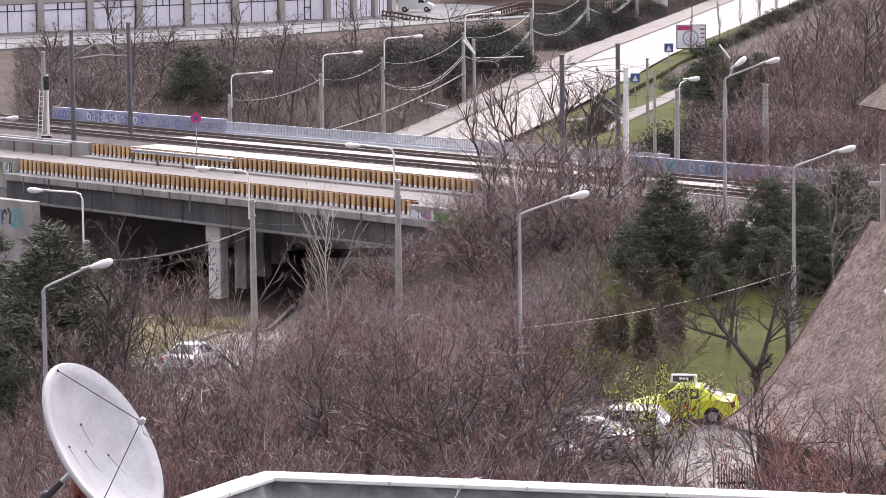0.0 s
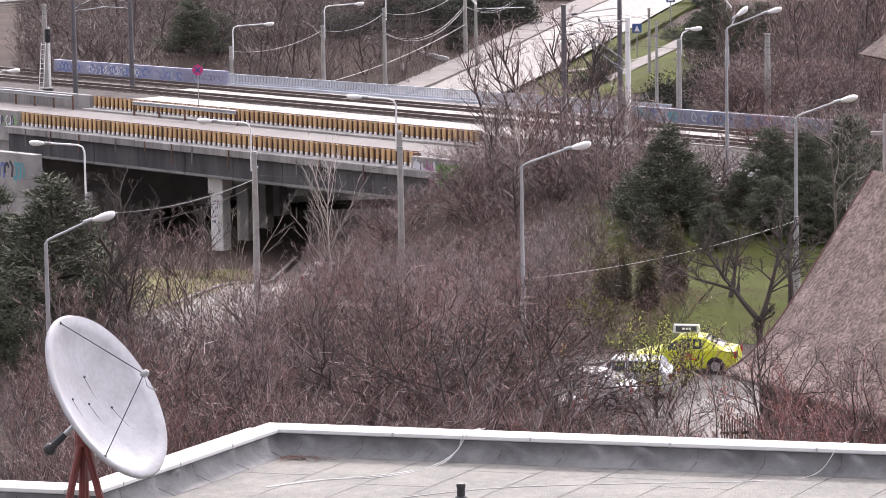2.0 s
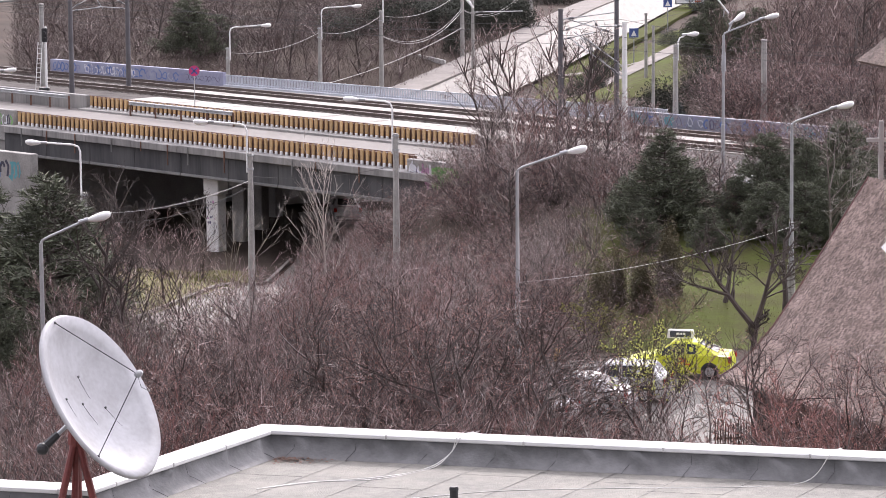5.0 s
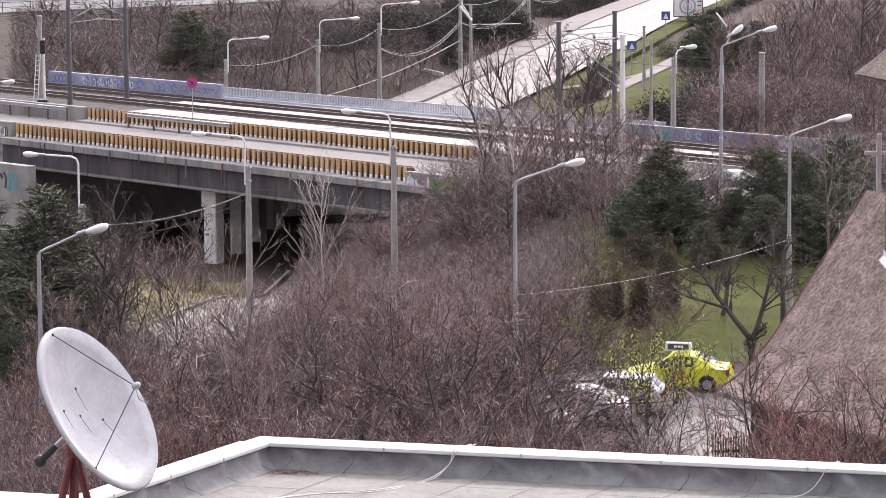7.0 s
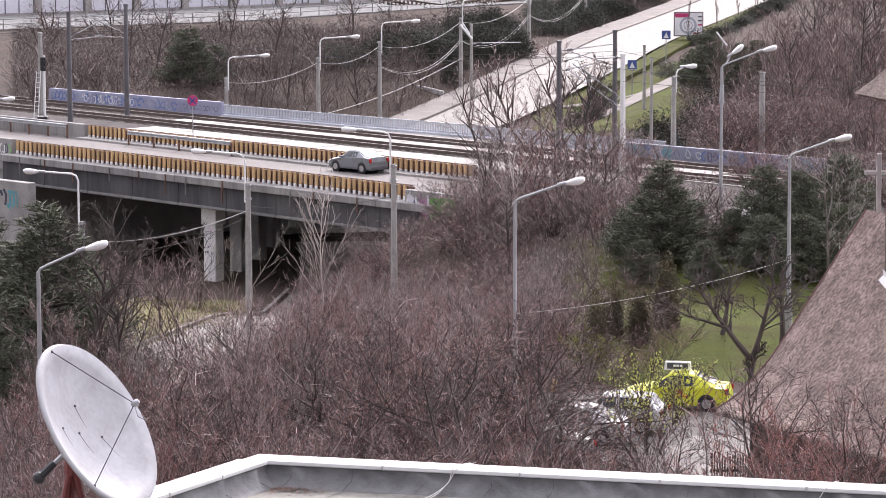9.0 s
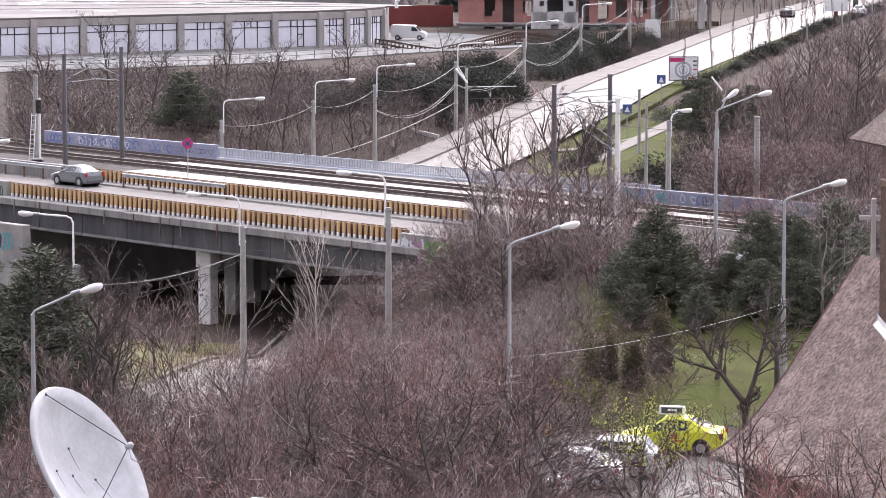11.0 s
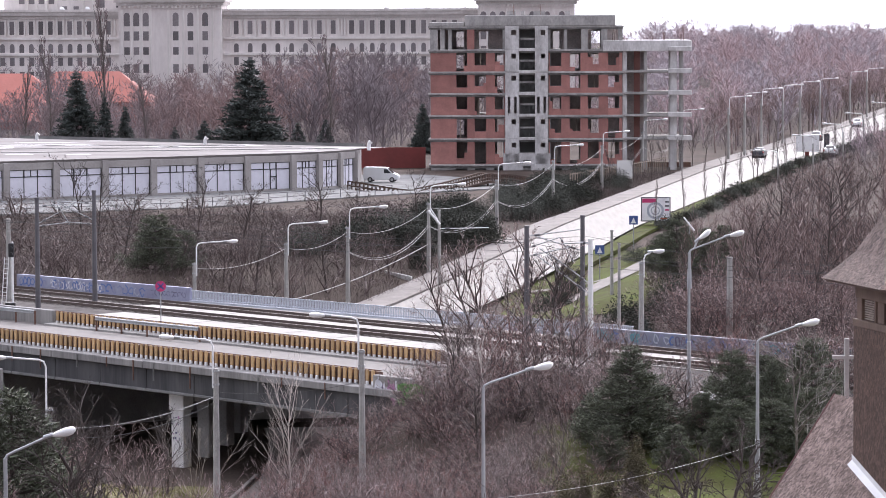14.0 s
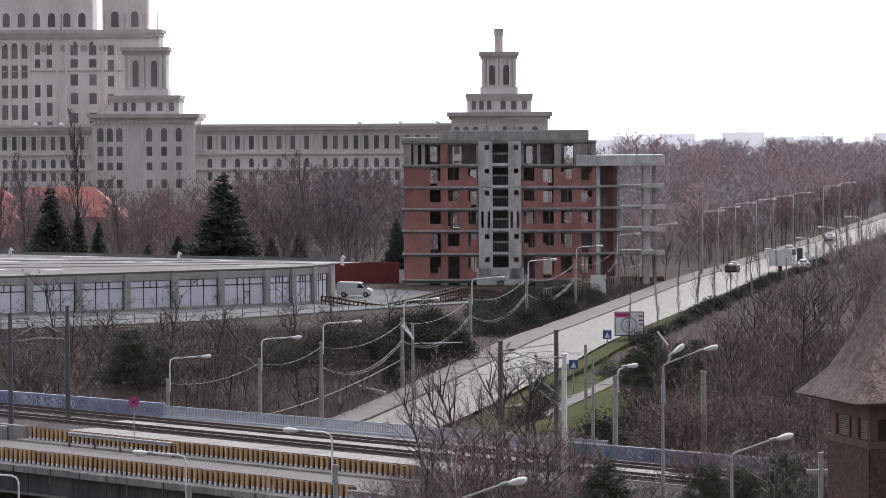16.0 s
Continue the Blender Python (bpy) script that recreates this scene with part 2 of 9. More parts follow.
mat("car_silver", (0.50, 0.51, 0.50), 0.3, metal=0.3, scale=1.0, var=0.06)
mat("car_grey", (0.20, 0.215, 0.23), 0.28, metal=0.3, scale=1.0, var=0.06)
mat("car_dark", (0.06, 0.065, 0.08), 0.25, scale=1.0, var=0.06)
mat("car_glass", (0.03, 0.035, 0.04), 0.06, scale=1, var=0.2)
mat("tyre", (0.02, 0.02, 0.02), 0.9, scale=5, var=0.2)
mat("rim", (0.45, 0.45, 0.46), 0.35, metal=0.7, scale=5, var=0.1)
mat("red_lens", (0.45, 0.02, 0.02), 0.2, scale=3, var=0.1)
mat("orange_red", (0.65, 0.10, 0.03), 0.4, scale=3, var=0.1)
mat("sign_red", (0.55, 0.04, 0.16), 0.5, scale=3, var=0.1)
mat("sign_blue", (0.06, 0.10, 0.30), 0.5, scale=3, var=0.1)
mat("cable_pale", (0.55, 0.54, 0.52), 0.6, scale=1, var=0.1)
mat("cable_dark", (0.10, 0.10, 0.10), 0.6, scale=1, var=0.1)

mat("banner", (0.78, 0.78, 0.76), 0.7, scale=0.6, var=0.08)
mat("fence_red", (0.22, 0.055, 0.05), 0.8, scale=0.3, var=0.2)
mat("graffiti_blue", (0.10, 0.17, 0.42), 0.6, scale=2, var=0.2)
mat("graffiti_white", (0.70, 0.70, 0.74), 0.6, scale=2, var=0.1)
mat("graffiti_green", (0.16, 0.42, 0.10), 0.6, scale=2, var=0.2)
mat("graffiti_pink", (0.50, 0.25, 0.42), 0.6, scale=2, var=0.2)
mat("graffiti_teal", (0.10, 0.32, 0.36), 0.6, scale=2, var=0.2)
mat("lilac_mark", (0.26, 0.27, 0.42), 0.6, scale=2, var=0.2)
mat("lilac_ink", (0.13, 0.12, 0.19), 0.6, scale=2, var=0.2)
mat("moss_mark", (0.22, 0.30, 0.14), 0.7, scale=2, var=0.3)
mat("white_pole", (0.82, 0.82, 0.81), 0.5, scale=2, var=0.12)
mat("poster_pale", (0.93, 0.92, 0.95), 0.4, scale=0.8, var=0.15)
mat("palace_glass", (0.21, 0.19, 0.197), 0.35, scale=0.2, var=0.4, per_object=0.35)
mat("wall_shingle", (0.33, 0.25, 0.215), 0.85, color2=(0.2, 0.15, 0.13), scale=2.5, fine=20, bump=0.4, bump_scale=30, per_island=0.4)
far = bpy.data.materials.new("hazy_distance")     # backdrop on the horizon, two kilometres off; its emission stands in for haze
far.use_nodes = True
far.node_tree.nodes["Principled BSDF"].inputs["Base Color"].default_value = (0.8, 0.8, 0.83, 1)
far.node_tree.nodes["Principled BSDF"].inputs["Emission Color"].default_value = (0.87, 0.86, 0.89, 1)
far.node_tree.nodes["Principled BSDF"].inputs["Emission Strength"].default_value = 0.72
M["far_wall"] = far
mat("dark_ink", (0.05, 0.05, 0.08), 0.6, scale=2, var=0.2)


# ---- building helpers ----
def mesh_of(name, bm, material=None, smooth=False):
    me = bpy.data.meshes.new(name)
    bm.to_mesh(me)
    bm.free()
    if material:
        me.materials.append(M[material])
    if smooth:
        me.polygons.foreach_set("use_smooth", [True] * len(me.polygons))
    return me


def part(name, bm, material, parent, label="", smooth=False):
    me = bm if isinstance(bm, bpy.types.Mesh) else mesh_of(name, bm, material, smooth)
    ob = new(name, me)
    if parent:
        ob.parent = parent
    if label:
        ob["label"] = label
    return ob


def thing(name, label, category, at=None, group="", kind=""):
    ob = tagged(new(name), label, category, group, kind)
    if at is not None:
        ob.matrix_basis = at
    return ob


def solid(name, bm, material, label, category, group="", kind="", at=None, smooth=False):
    ob = tagged(part(name, bm, material, None, smooth=smooth), label, category, group, kind)
    if at is not None:
        ob.matrix_basis = at
    return ob


def box(bm, x0, x1, y0, y1, z0, z1, m=None):
    v = [bm.verts.new((x, y, z)) for x in (x0, x1) for y in (y0, y1) for z in (z0, z1)]
    for f in ((0, 1, 3, 2), (4, 6, 7, 5), (0, 4, 5, 1), (2, 3, 7, 6), (0, 2, 6, 4), (1, 5, 7, 3)):
        bm.faces.new([v[i] for i in f])
    if m is not None:
        bmesh.ops.transform(bm, matrix=m, verts=v)
    return v


def tube(bm, pts, radii, sides=6, caps=True):
    """A swept round bar through pts."""
    rings = []
    for i, p in enumerate(pts):
        p = Vector(p)
        d = (Vector(pts[min(i + 1, len(pts) - 1)]) - Vector(pts[max(i - 1, 0)])).normalized()
        a = d.orthogonal().normalized() if abs(d.z) < 0.95 else Vector((1, 0, 0)).cross(d).normalized()
        b = d.cross(a)
        r = radii[i] if isinstance(radii, (list, tuple)) else radii
        rings.append([bm.verts.new(p + r * (math.cos(k * math.tau / sides) * a + math.sin(k * math.tau / sides) * b)) for k in range(sides)])
    for i in range(len(rings) - 1):
        best = min(range(sides), key=lambda o: sum((rings[i][k].co - rings[i + 1][(k + o) % sides].co).length for k in range(0, sides, 2)))
        rings[i + 1] = rings[i + 1][best:] + rings[i + 1][:best]
        for k in range(sides):
            bm.faces.new((rings[i][k], rings[i][(k + 1) % sides], rings[i + 1][(k + 1) % sides], rings[i + 1][k]))
    if caps and sides > 2:
        bm.faces.new(list(reversed(rings[0])))
        bm.faces.new(rings[-1])


def prism(bm, outline, y0, y1):
    """An outline in x, z pushed from y0 to y1."""
    a = [bm.verts.new((x, y0, z)) for x, z in outline]
    b = [bm.verts.new((x, y1, z)) for x, z in outline]
    n = len(outline)
    for i in range(n):
        bm.faces.new((a[i], a[(i + 1) % n], b[(i + 1) % n], b[i]))
    bm.faces.new(list(reversed(a)))
    bm.faces.new(b)


def cleaned(bm, bevel=0.0):
    if bevel:
        bmesh.ops.bevel(bm, geom=[e for e in bm.edges], offset=bevel, segments=1, affect='EDGES', clamp_overlap=True)
    bmesh.ops.recalc_face_normals(bm, faces=bm.faces[:])
    return bm


def smooth_step(a, b, x):
    t = min(1, max(0, (x - a) / (b - a)))
    return t * t * (3 - 2 * t)


# ---- the lie of the land ----
# the bridge runs along E; N points away across it. s and p are the distances along both.
E, N = Vector((0.72, -0.694, 0)).normalized(), Vector((0.694, 0.72, 0)).normalized()
def S(x, y): return x * E.x + y * E.y
def P(x, y): return x * N.x + y * N.y
def B(s, p, z=0.0): return Vector((s * E.x + p * N.x, s * E.y + p * N.y, z))
BR = Matrix(((E.x, N.x, 0, 0), (E.y, N.y, 0, 0), (0, 0, 1, 0), (0, 0, 0, 1)))   # bridge space to world
DECK = 2.4
# the road deck and the tracks stand at a slight angle to the far railing
E2, N2 = (E - 0.05 * N).normalized(), (N + 0.05 * E).normalized()
O2 = B(-152, 140)
def B2(s, p, z=0.0):
    q = O2 + (s + 152) * E2 + (p - 140) * N2
    return Vector((q.x, q.y, z))
_o = B2(0, 0)
BR2 = Matrix(((E2.x, N2.x, 0, _o.x), (E2.y, N2.y, 0, _o.y), (0, 0, 1, 0), (0, 0, 0, 1)))   # road space to world
TURN2 = Matrix(((E2.x, N2.x, 0, 0), (E2.y, N2.y, 0, 0), (0, 0, 1, 0), (0, 0, 0, 1)))

AV_X = [-11, -13.5, -13.8, -12, -7, -2.5, 1.5, 8.6, 15.5, 24.9, 37.0]
AV_Y = [222, 236, 246, 256, 267, 278, 290, 315, 345, 395, 458]
def avenue_z(y):
    """Height of the avenue, which rises out of the dip under the bridge."""
    return -3.6 + 6.0 * smooth_step(215, 345, y)


def land(x, y):
    """Height of the ground."""
    s, p = S(x, y), P(x, y)
    near = 0.0 + 1.0 * smooth_step(140, 150, y) * smooth_step(2, 6, x)
    near += -2.6 * smooth_step(128, 160, y) * smooth_step(-2, -10, x)
    bank = smooth_step(120, 128, p) * smooth_step(-130, -123, s)           # embankment of the tracks
    z = near + (DECK - 0.25 - near) * bank
    left = smooth_step(118, 128, p) * smooth_step(-172, -180, s)
    z += (DECK - 0.25 - z) * left
    if p > 116:
        k = smooth_step(116, 126, p)
        q = smooth_step(125, 131, p)
        right = smooth_step(-124, -131, s) * (1 - q) + smooth_step(-131, -136, s) * q
        valley = smooth_step(-181, -176, s) * right
        far = smooth_step(163, 200, p)
        z2 = (DECK - 0.25) * (1 - valley) + valley * (-3.9 + 6.0 * far)
        z += (min(z2, DECK - 0.25) - z) * k
    d = abs(x - np.interp(y, AV_Y, AV_X)) if y > 200 else 99
    if d < 40 and 200 < y < 420:
        z = min(z, avenue_z(y) - 0.25 + max(0.0, d - 7.0) * 0.25)
    return z


# ---- ground ----
def grid_sheet(xs, ys, h):
    verts = [(x, y, h(x, y)) for y in ys for x in xs]
    w = len(xs)
    faces = [(j * w + i, j * w + i + 1, (j + 1) * w + i + 1, (j + 1) * w + i) for j in range(len(ys) - 1) for i in range(w - 1)]
    me = bpy.data.meshes.new("ground")
    me.from_pydata(verts, [], faces)
    me.polygons.foreach_set("use_smooth", [True] * len(faces))
    return me


xs = [-4000, -1500, -700, -300, -150] + [-90 + 1.5 * i for i in range(121)] + [150, 300, 700, 1500, 4000]
ys = [-4000, -800, -200, 0, 40, 80] + [100 + 1.5 * i for i in range(134)] + [310, 330, 360, 400, 500, 700, 1000, 1500, 2500, 4500]
ground_mesh = grid_sheet(xs, ys, land)
ground_mesh.materials.append(M["soil"])
ground = tagged(new("ground", ground_mesh), "brown earth with thin dry winter grass", "ground", kind="structure")


def ribbon(name, centre, half, material, label, category, lift=0.02, height=None, kind="structure", thick=0.0):
    """A strip of road over the land: centre points (x, y) or (x, y, z), half width."""
    bm = bmesh.new()
    rows = []
    for i, c in enumerate(centre):
        a, b = Vector(centre[max(0, i - 1)][:2]), Vector(centre[min(len(centre) - 1, i + 1)][:2])
        d = (b - a).normalized()
        side = Vector((d.y, -d.x))
        hw = half[i] if isinstance(half, (list, tuple)) else half
        row = []
        for k in (-1, -0.5, 0, 0.5, 1):
            q = Vector(c[:2]) + side * hw * k
            z = (c[2] if len(c) > 2 else land(q.x, q.y)) + lift
            row.append(bm.verts.new((q.x, q.y, z)))
        rows.append(row)
    for r0, r1 in zip(rows, rows[1:]):
        for k in range(4):
            bm.faces.new((r0[k], r0[k + 1], r1[k + 1], r1[k]))
    bmesh.ops.recalc_face_normals(bm, faces=bm.faces[:])
    if bm.faces and sum(f.normal.z for f in bm.faces) < 0:
        bmesh.ops.reverse_faces(bm, faces=bm.faces[:])
    if thick:
        g = bmesh.ops.extrude_face_region(bm, geom=bm.faces[:])
        bmesh.ops.translate(bm, verts=[v for v in g["geom"] if isinstance(v, bmesh.types.BMVert)], vec=(0, 0, -thick))
        bmesh.ops.recalc_face_normals(bm, faces=bm.faces[:])
    return solid(name, bm, material, label, category, kind=kind)


def resample(pts, step):
    out = []
    for a, b in zip(pts, pts[1:]):
        a, b = Vector(a), Vector(b)
        n = max(1, int((b - a).length / step))
        out += [tuple(a + (b - a) * i / n) for i in range(n)]
    return out + [tuple(pts[-1])]


# the avenue: comes out of the dip under the bridge and runs away to the right
AVENUE = [(-11, 222), (-13.5, 236), (-13.8, 246), (-12, 256), (-7, 267), (-2.5, 278), (1.5, 290), (8.6, 315), (15.5, 345), (25.4, 395), (35.6, 448), (43.4, 484), (52.2, 522),
          (61, 565), (75.2, 627), (91, 705), (121, 850), (154, 1000), (225, 1300)]
avenue_pts = [(x, y, avenue_z(y)) for x, y in resample(AVENUE, 6)]
ribbon("road", avenue_pts, [3.95 + 0.6 * smooth_step(330, 500, q[1]) for q in avenue_pts], "far_asphalt", "wide asphalt avenue shining in the low sun", "road", lift=0.05)
ribbon("pavement", [(x - 4.9 - 0.7 * smooth_step(330, 500, y), y + 0.9, z) for x, y, z in avenue_pts], 1.5, "pave_concrete", "pale concrete pavement beside the avenue", "pavement", lift=0.17, thick=0.3)
ribbon("pavement", [(x + 5.2 + 0.6 * smooth_step(330, 500, y), y - 1.2, z) for x, y, z in avenue_pts if y > 290], 0.9, "grass", "grassy verge along the avenue", "verge", lift=0.15, thick=0.3)
# lower road on the near side, from the car park round to the underpass
LOWER = [(-20.0, 132), (-19.2, 140), (-17.9, 152), (-15.2, 164.5), (-12.0, 176), (-10.0, 186), (-9.2, 196), (-9.3, 208), (-10.5, 220)]
ribbon("road", resample(LOWER, 3), 3.0, "far_asphalt", "narrow worn asphalt road dipping under the bridge", "road", lift=0.06)
ribbon("kerb", [(x - 3.3, y + 0.6) for x, y in resample(LOWER[1:7], 3)], 0.10, "pave_concrete", "pale concrete kerb", "kerb", lift=0.18, thick=0.3)
# yard where the cars stand
bm = bmesh.new()
yard = [(-2, 117), (14, 117), (14, 135.5), (9.5, 137), (2, 137), (-2, 130)]
bm.faces.new([bm.verts.new((x, y, land(x, y) + 0.04)) for x, y in yard])
g = bmesh.ops.extrude_face_region(bm, geom=bm.faces[:])
bmesh.ops.translate(bm, verts=[v for v in g["geom"] if isinstance(v, bmesh.types.BMVert)], vec=(0, 0, -0.3))
solid("pavement", cleaned(bm), "asphalt", "worn grey asphalt yard with parked cars", "pavement", kind="structure")


bm = bmesh.new()          # paler concrete apron in front of the church
bm.faces.new([bm.verts.new((x, y, land(x, y) + 0.045)) for x, y in ((5.0, 117.1), (13.8, 117.1), (13.8, 127.5), (7.2, 126.9), (5.7, 123.4))])
g = bmesh.ops.extrude_face_region(bm, geom=bm.faces[:])
bmesh.ops.translate(bm, verts=[v for v in g["geom"] if isinstance(v, bmesh.types.BMVert)], vec=(0, 0, 0.02))
solid("pavement", cleaned(bm), "apron", "pale worn concrete apron beside the church", "pavement", kind="structure")


def patch(name, x0, x1, y0, y1, material, label, lift=0.03, step=1.0, wob=0.8):
    rnd = random.Random(x0 * 7 + y0)
    nx, ny = max(2, int((x1 - x0) / step)), max(2, int((y1 - y0) / step))
    bm = bmesh.new()
    g = [[None] * (nx + 1) for _ in range(ny + 1)]
    for j in range(ny + 1):
        for i in range(nx + 1):
            x, y = x0 + (x1 - x0) * i / nx, y0 + (y1 - y0) * j / ny
            if i in (0, nx): x += rnd.uniform(-wob, wob)
            if j in (0, ny): y += rnd.uniform(-wob, wob)
            g[j][i] = bm.verts.new((x, y, land(x, y) + lift))
    for j in range(ny):
        for i in range(nx):
            bm.faces.new((g[j][i], g[j][i + 1], g[j + 1][i + 1], g[j + 1][i]))
    return solid(name, bm, material, label, "lawn", kind="structure", smooth=True)


patch("lawn", 3.6, 24, 139.5, 172, "grass", "fresh green lawn under the pines")
patch("lawn", -24, -14.5, 166, 192, "dry_grass", "thin dry grass on the slope by the road")
patch("lawn", 3.0, 17, 252, 312, "grass", "green lawn beside the avenue", lift=0.06, step=2)
ribbon("footpath", [(4.5, 285), (9, 285), (13.5, 285)], 0.6, "pave_concrete", "pale paved footpath across the lawn", "path", lift=0.1)
ribbon("footpath", [(5.5, 262), (8.5, 272), (13.3, 286.5), (18, 300), (26, 322)], 1.4, "pave_concrete", "sunlit pale path behind the tracks", "path", lift=0.1)

# ---- the bridge ----
S0, S1 = -212.0, -96.0       # drawn length
SL, SR = -170.6, -133.0      # clear span between the abutments
bm = bmesh.new()
box(bm, SL - 8, SR + 6, 133.2, 160.4, DECK - 0.45, DECK - 0.2, BR2)
solid("bridge_deck", cleaned(bm), "concrete", "concrete deck of the bridge", "bridge", kind="structure")
bm = bmesh.new()
box(bm, S0, SR + 1.0, 132.9, 142.4, DECK - 0.19, DECK, BR2)
solid("road", cleaned(bm), "bridge_asphalt", "grey asphalt carriageway across the bridge", "road", kind="structure")
bm = bmesh.new()
box(bm, SR + 1.0, S1, 131.5, 142.4, DECK - 0.3, DECK - 0.02, BR2)
solid("road", cleaned(bm), "asphalt", "grey asphalt road beyond the bridge", "road", kind="structure")
girder = thing("bridge_edge_beam", "weathered grey concrete edge beam of the bridge, dark and streaked", "bridge", kind="structure")
rg = random.Random(17)
nseg = 9
for i in range(nseg):
    a, b = SL - 1 + (SR - SL + 3.6) * i / nseg, SL - 1 + (SR - SL + 3.6) * (i + 1) / nseg
    j = rg.uniform(-0.02, 0.02)
    bm = bmesh.new()
    box(bm, a + 0.012, b - 0.012, 131.2 + j, 132.95, DECK - 0.37, DECK + 0.06 + j, BR2)
    part("fascia", cleaned(bm, 0.03), "stained_concrete", girder)
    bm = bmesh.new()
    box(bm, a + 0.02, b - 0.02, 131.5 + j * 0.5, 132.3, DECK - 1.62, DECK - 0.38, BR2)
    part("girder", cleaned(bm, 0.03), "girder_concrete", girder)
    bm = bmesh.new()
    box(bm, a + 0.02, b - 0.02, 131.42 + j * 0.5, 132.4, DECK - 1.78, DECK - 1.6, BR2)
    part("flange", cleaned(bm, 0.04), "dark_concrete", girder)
for i in range(13):          # rainwater pipes and stains of rust down the beam
    a = SL + 1.5 + i * 2.9 + rg.uniform(-0.7, 0.7)
    bm = bmesh.new()
    box(bm, a, a + 0.05, 131.13, 131.2, DECK - 0.37 - rg.uniform(0.1, 0.9), DECK + 0.05, BR2)
    part("drain_pipe", cleaned(bm), "rusty" if i % 3 else "dark_concrete", girder)
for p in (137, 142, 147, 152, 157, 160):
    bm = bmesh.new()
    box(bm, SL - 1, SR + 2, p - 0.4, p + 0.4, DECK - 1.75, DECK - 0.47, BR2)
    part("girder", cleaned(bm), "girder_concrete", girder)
# piers
pier_row = thing("bridge_pier", "pale square concrete columns under the bridge, tagged with scribbles", "bridge pier", kind="structure")
PIERS = [B(-152.1, 132.9), B(-154.4, 137.0), B(-157.9, 141.6), B(-162, 146.5), B(-166.5, 152)]
for k, c in enumerate(PIERS):
    tm = Matrix.Translation((c.x, c.y, 0)) @ Matrix.Rotation(radians(-30), 4, 'Z')
    bm = bmesh.new()
    box(bm, -0.44, 0.44, -0.44, 0.44, -4.6, DECK - 2.85, tm)
    # front column gets a paler colour in place of the daylight on it
    part("column", cleaned(bm, 0.05), "pier_lit" if k == 0 else "concrete", pier_row, smooth=False)
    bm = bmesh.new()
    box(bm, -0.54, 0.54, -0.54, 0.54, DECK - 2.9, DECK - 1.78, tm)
    part("collar", cleaned(bm, 0.05), "pier_lit" if k == 0 else "concrete", pier_row)
# abutments
bm = bmesh.new()
box(bm, -215, SL - 0.2, 132.2, 160.5, -5.5, DECK - 0.46, BR2)
solid("bridge_abutment", cleaned(bm, 0.05), "concrete", "grey concrete abutment with graffiti", "abutment", kind="structure")
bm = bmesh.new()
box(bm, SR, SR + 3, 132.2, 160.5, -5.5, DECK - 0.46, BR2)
# darker concrete than the left abutment, standing in for the bridge's shade
solid("bridge_abutment", cleaned(bm, 0.05), "dark_concrete", "concrete abutment with the bridge's shade put into its darker grey", "abutment", kind="structure")


def rib_mesh():
    """One pressed-steel plate of the barrier, folded at both sides, with a rounded head."""
    bm = bmesh.new()
    prism(bm, [(-0.12, 0.24), (0.12, 0.24), (0.125, 0.80), (0.08, 0.88), (-0.08, 0.88), (-0.125, 0.80)], -0.05, 0.05)
    return mesh_of("rib", cleaned(bm, 0.02), "ochre")


def stub_mesh():
    bm = bmesh.new()
    box(bm, -0.09, 0.09, -0.07, 0.06, 0.0, 0.235)
    return mesh_of("stub", cleaned(bm, 0.02), "white_paint")


RIB, STUB = rib_mesh(), stub_mesh()

def barrier(s0, s1, p, step, label):
    b = thing("bridge_barrier", label, "barrier", at=Matrix.Translation(B2(s0, p, DECK + 0.03)) @ TURN2)
    L = s1 - s0
    rb = random.Random(int(-s0))
    for z, h, y in ((0.84, 0.07, 0.0), (0.02, 0.78, 0.14), (0.5, 0.06, 0.07)):
        bm = bmesh.new()
        box(bm, 0, L, y, y + 0.05, z, z + h)
        part("rail", cleaned(bm, 0.01), "rusty", b)
    n = int(L / step)
    for i in range(n):
        x = (i + 0.5) * step
        r = part("rib", RIB, None, b)
        r.matrix_basis = pose(x, rb.uniform(-0.01, 0.01), 0, rb.uniform(-1.5, 1.5), 0, rb.uniform(-8, 8))
        q = part("stub", STUB, None, b)
        q.matrix_basis = pose(x, -0.01, 0)
    return b


barrier(-171.1, -133.0, 132.2, 0.477, "ochre and rust-brown ribbed steel barrier along the bridge edge")
barrier(-177.0, -138.6, 142.2, 0.477, "ochre and rust-brown ribbed steel barrier between road and tracks")

# ---- tram tracks ----
bm = bmesh.new()
box(bm, S0, S1 + 30, 141.8, 160.2, DECK - 0.2, DECK - 0.02, BR2)
solid("track_bed", cleaned(bm), "ballast", "brown ballast bed of the tracks", "track bed", kind="structure")
for p0, p1, sa, sb in ((146.5, 150.7, -180.6, -131), (154.3, 155.9, -184.0, -131), (158.5, 160.0, -186.5, -146)):
    ts = thing("track_slab", "pale concrete slabs between the tracks", "slab", kind="structure")
    n = int((sb - sa) / 2.4)
    for i in range(n):
        a = sa + (sb - sa) * i / n
        bm = bmesh.new()
        box(bm, a + 0.015, a + (sb - sa) / n - 0.015, p0, p1, DECK - 0.1, DECK + 0.08 + 0.012 * (i % 2), BR2)
        part("paving_slab", cleaned(bm), "slab", ts)
for p in (150.9, 154.6, 155.6, 159.3):       # narrow kerbs beside the open track beyond the bridge
    bm = bmesh.new()
    box(bm, -130.8, S1 + 30, p, p + 0.28, DECK - 0.1, DECK + 0.07, BR2)
    solid("kerb", cleaned(bm, 0.02), "slab", "narrow pale concrete kerb beside the track", "kerb", kind="structure")
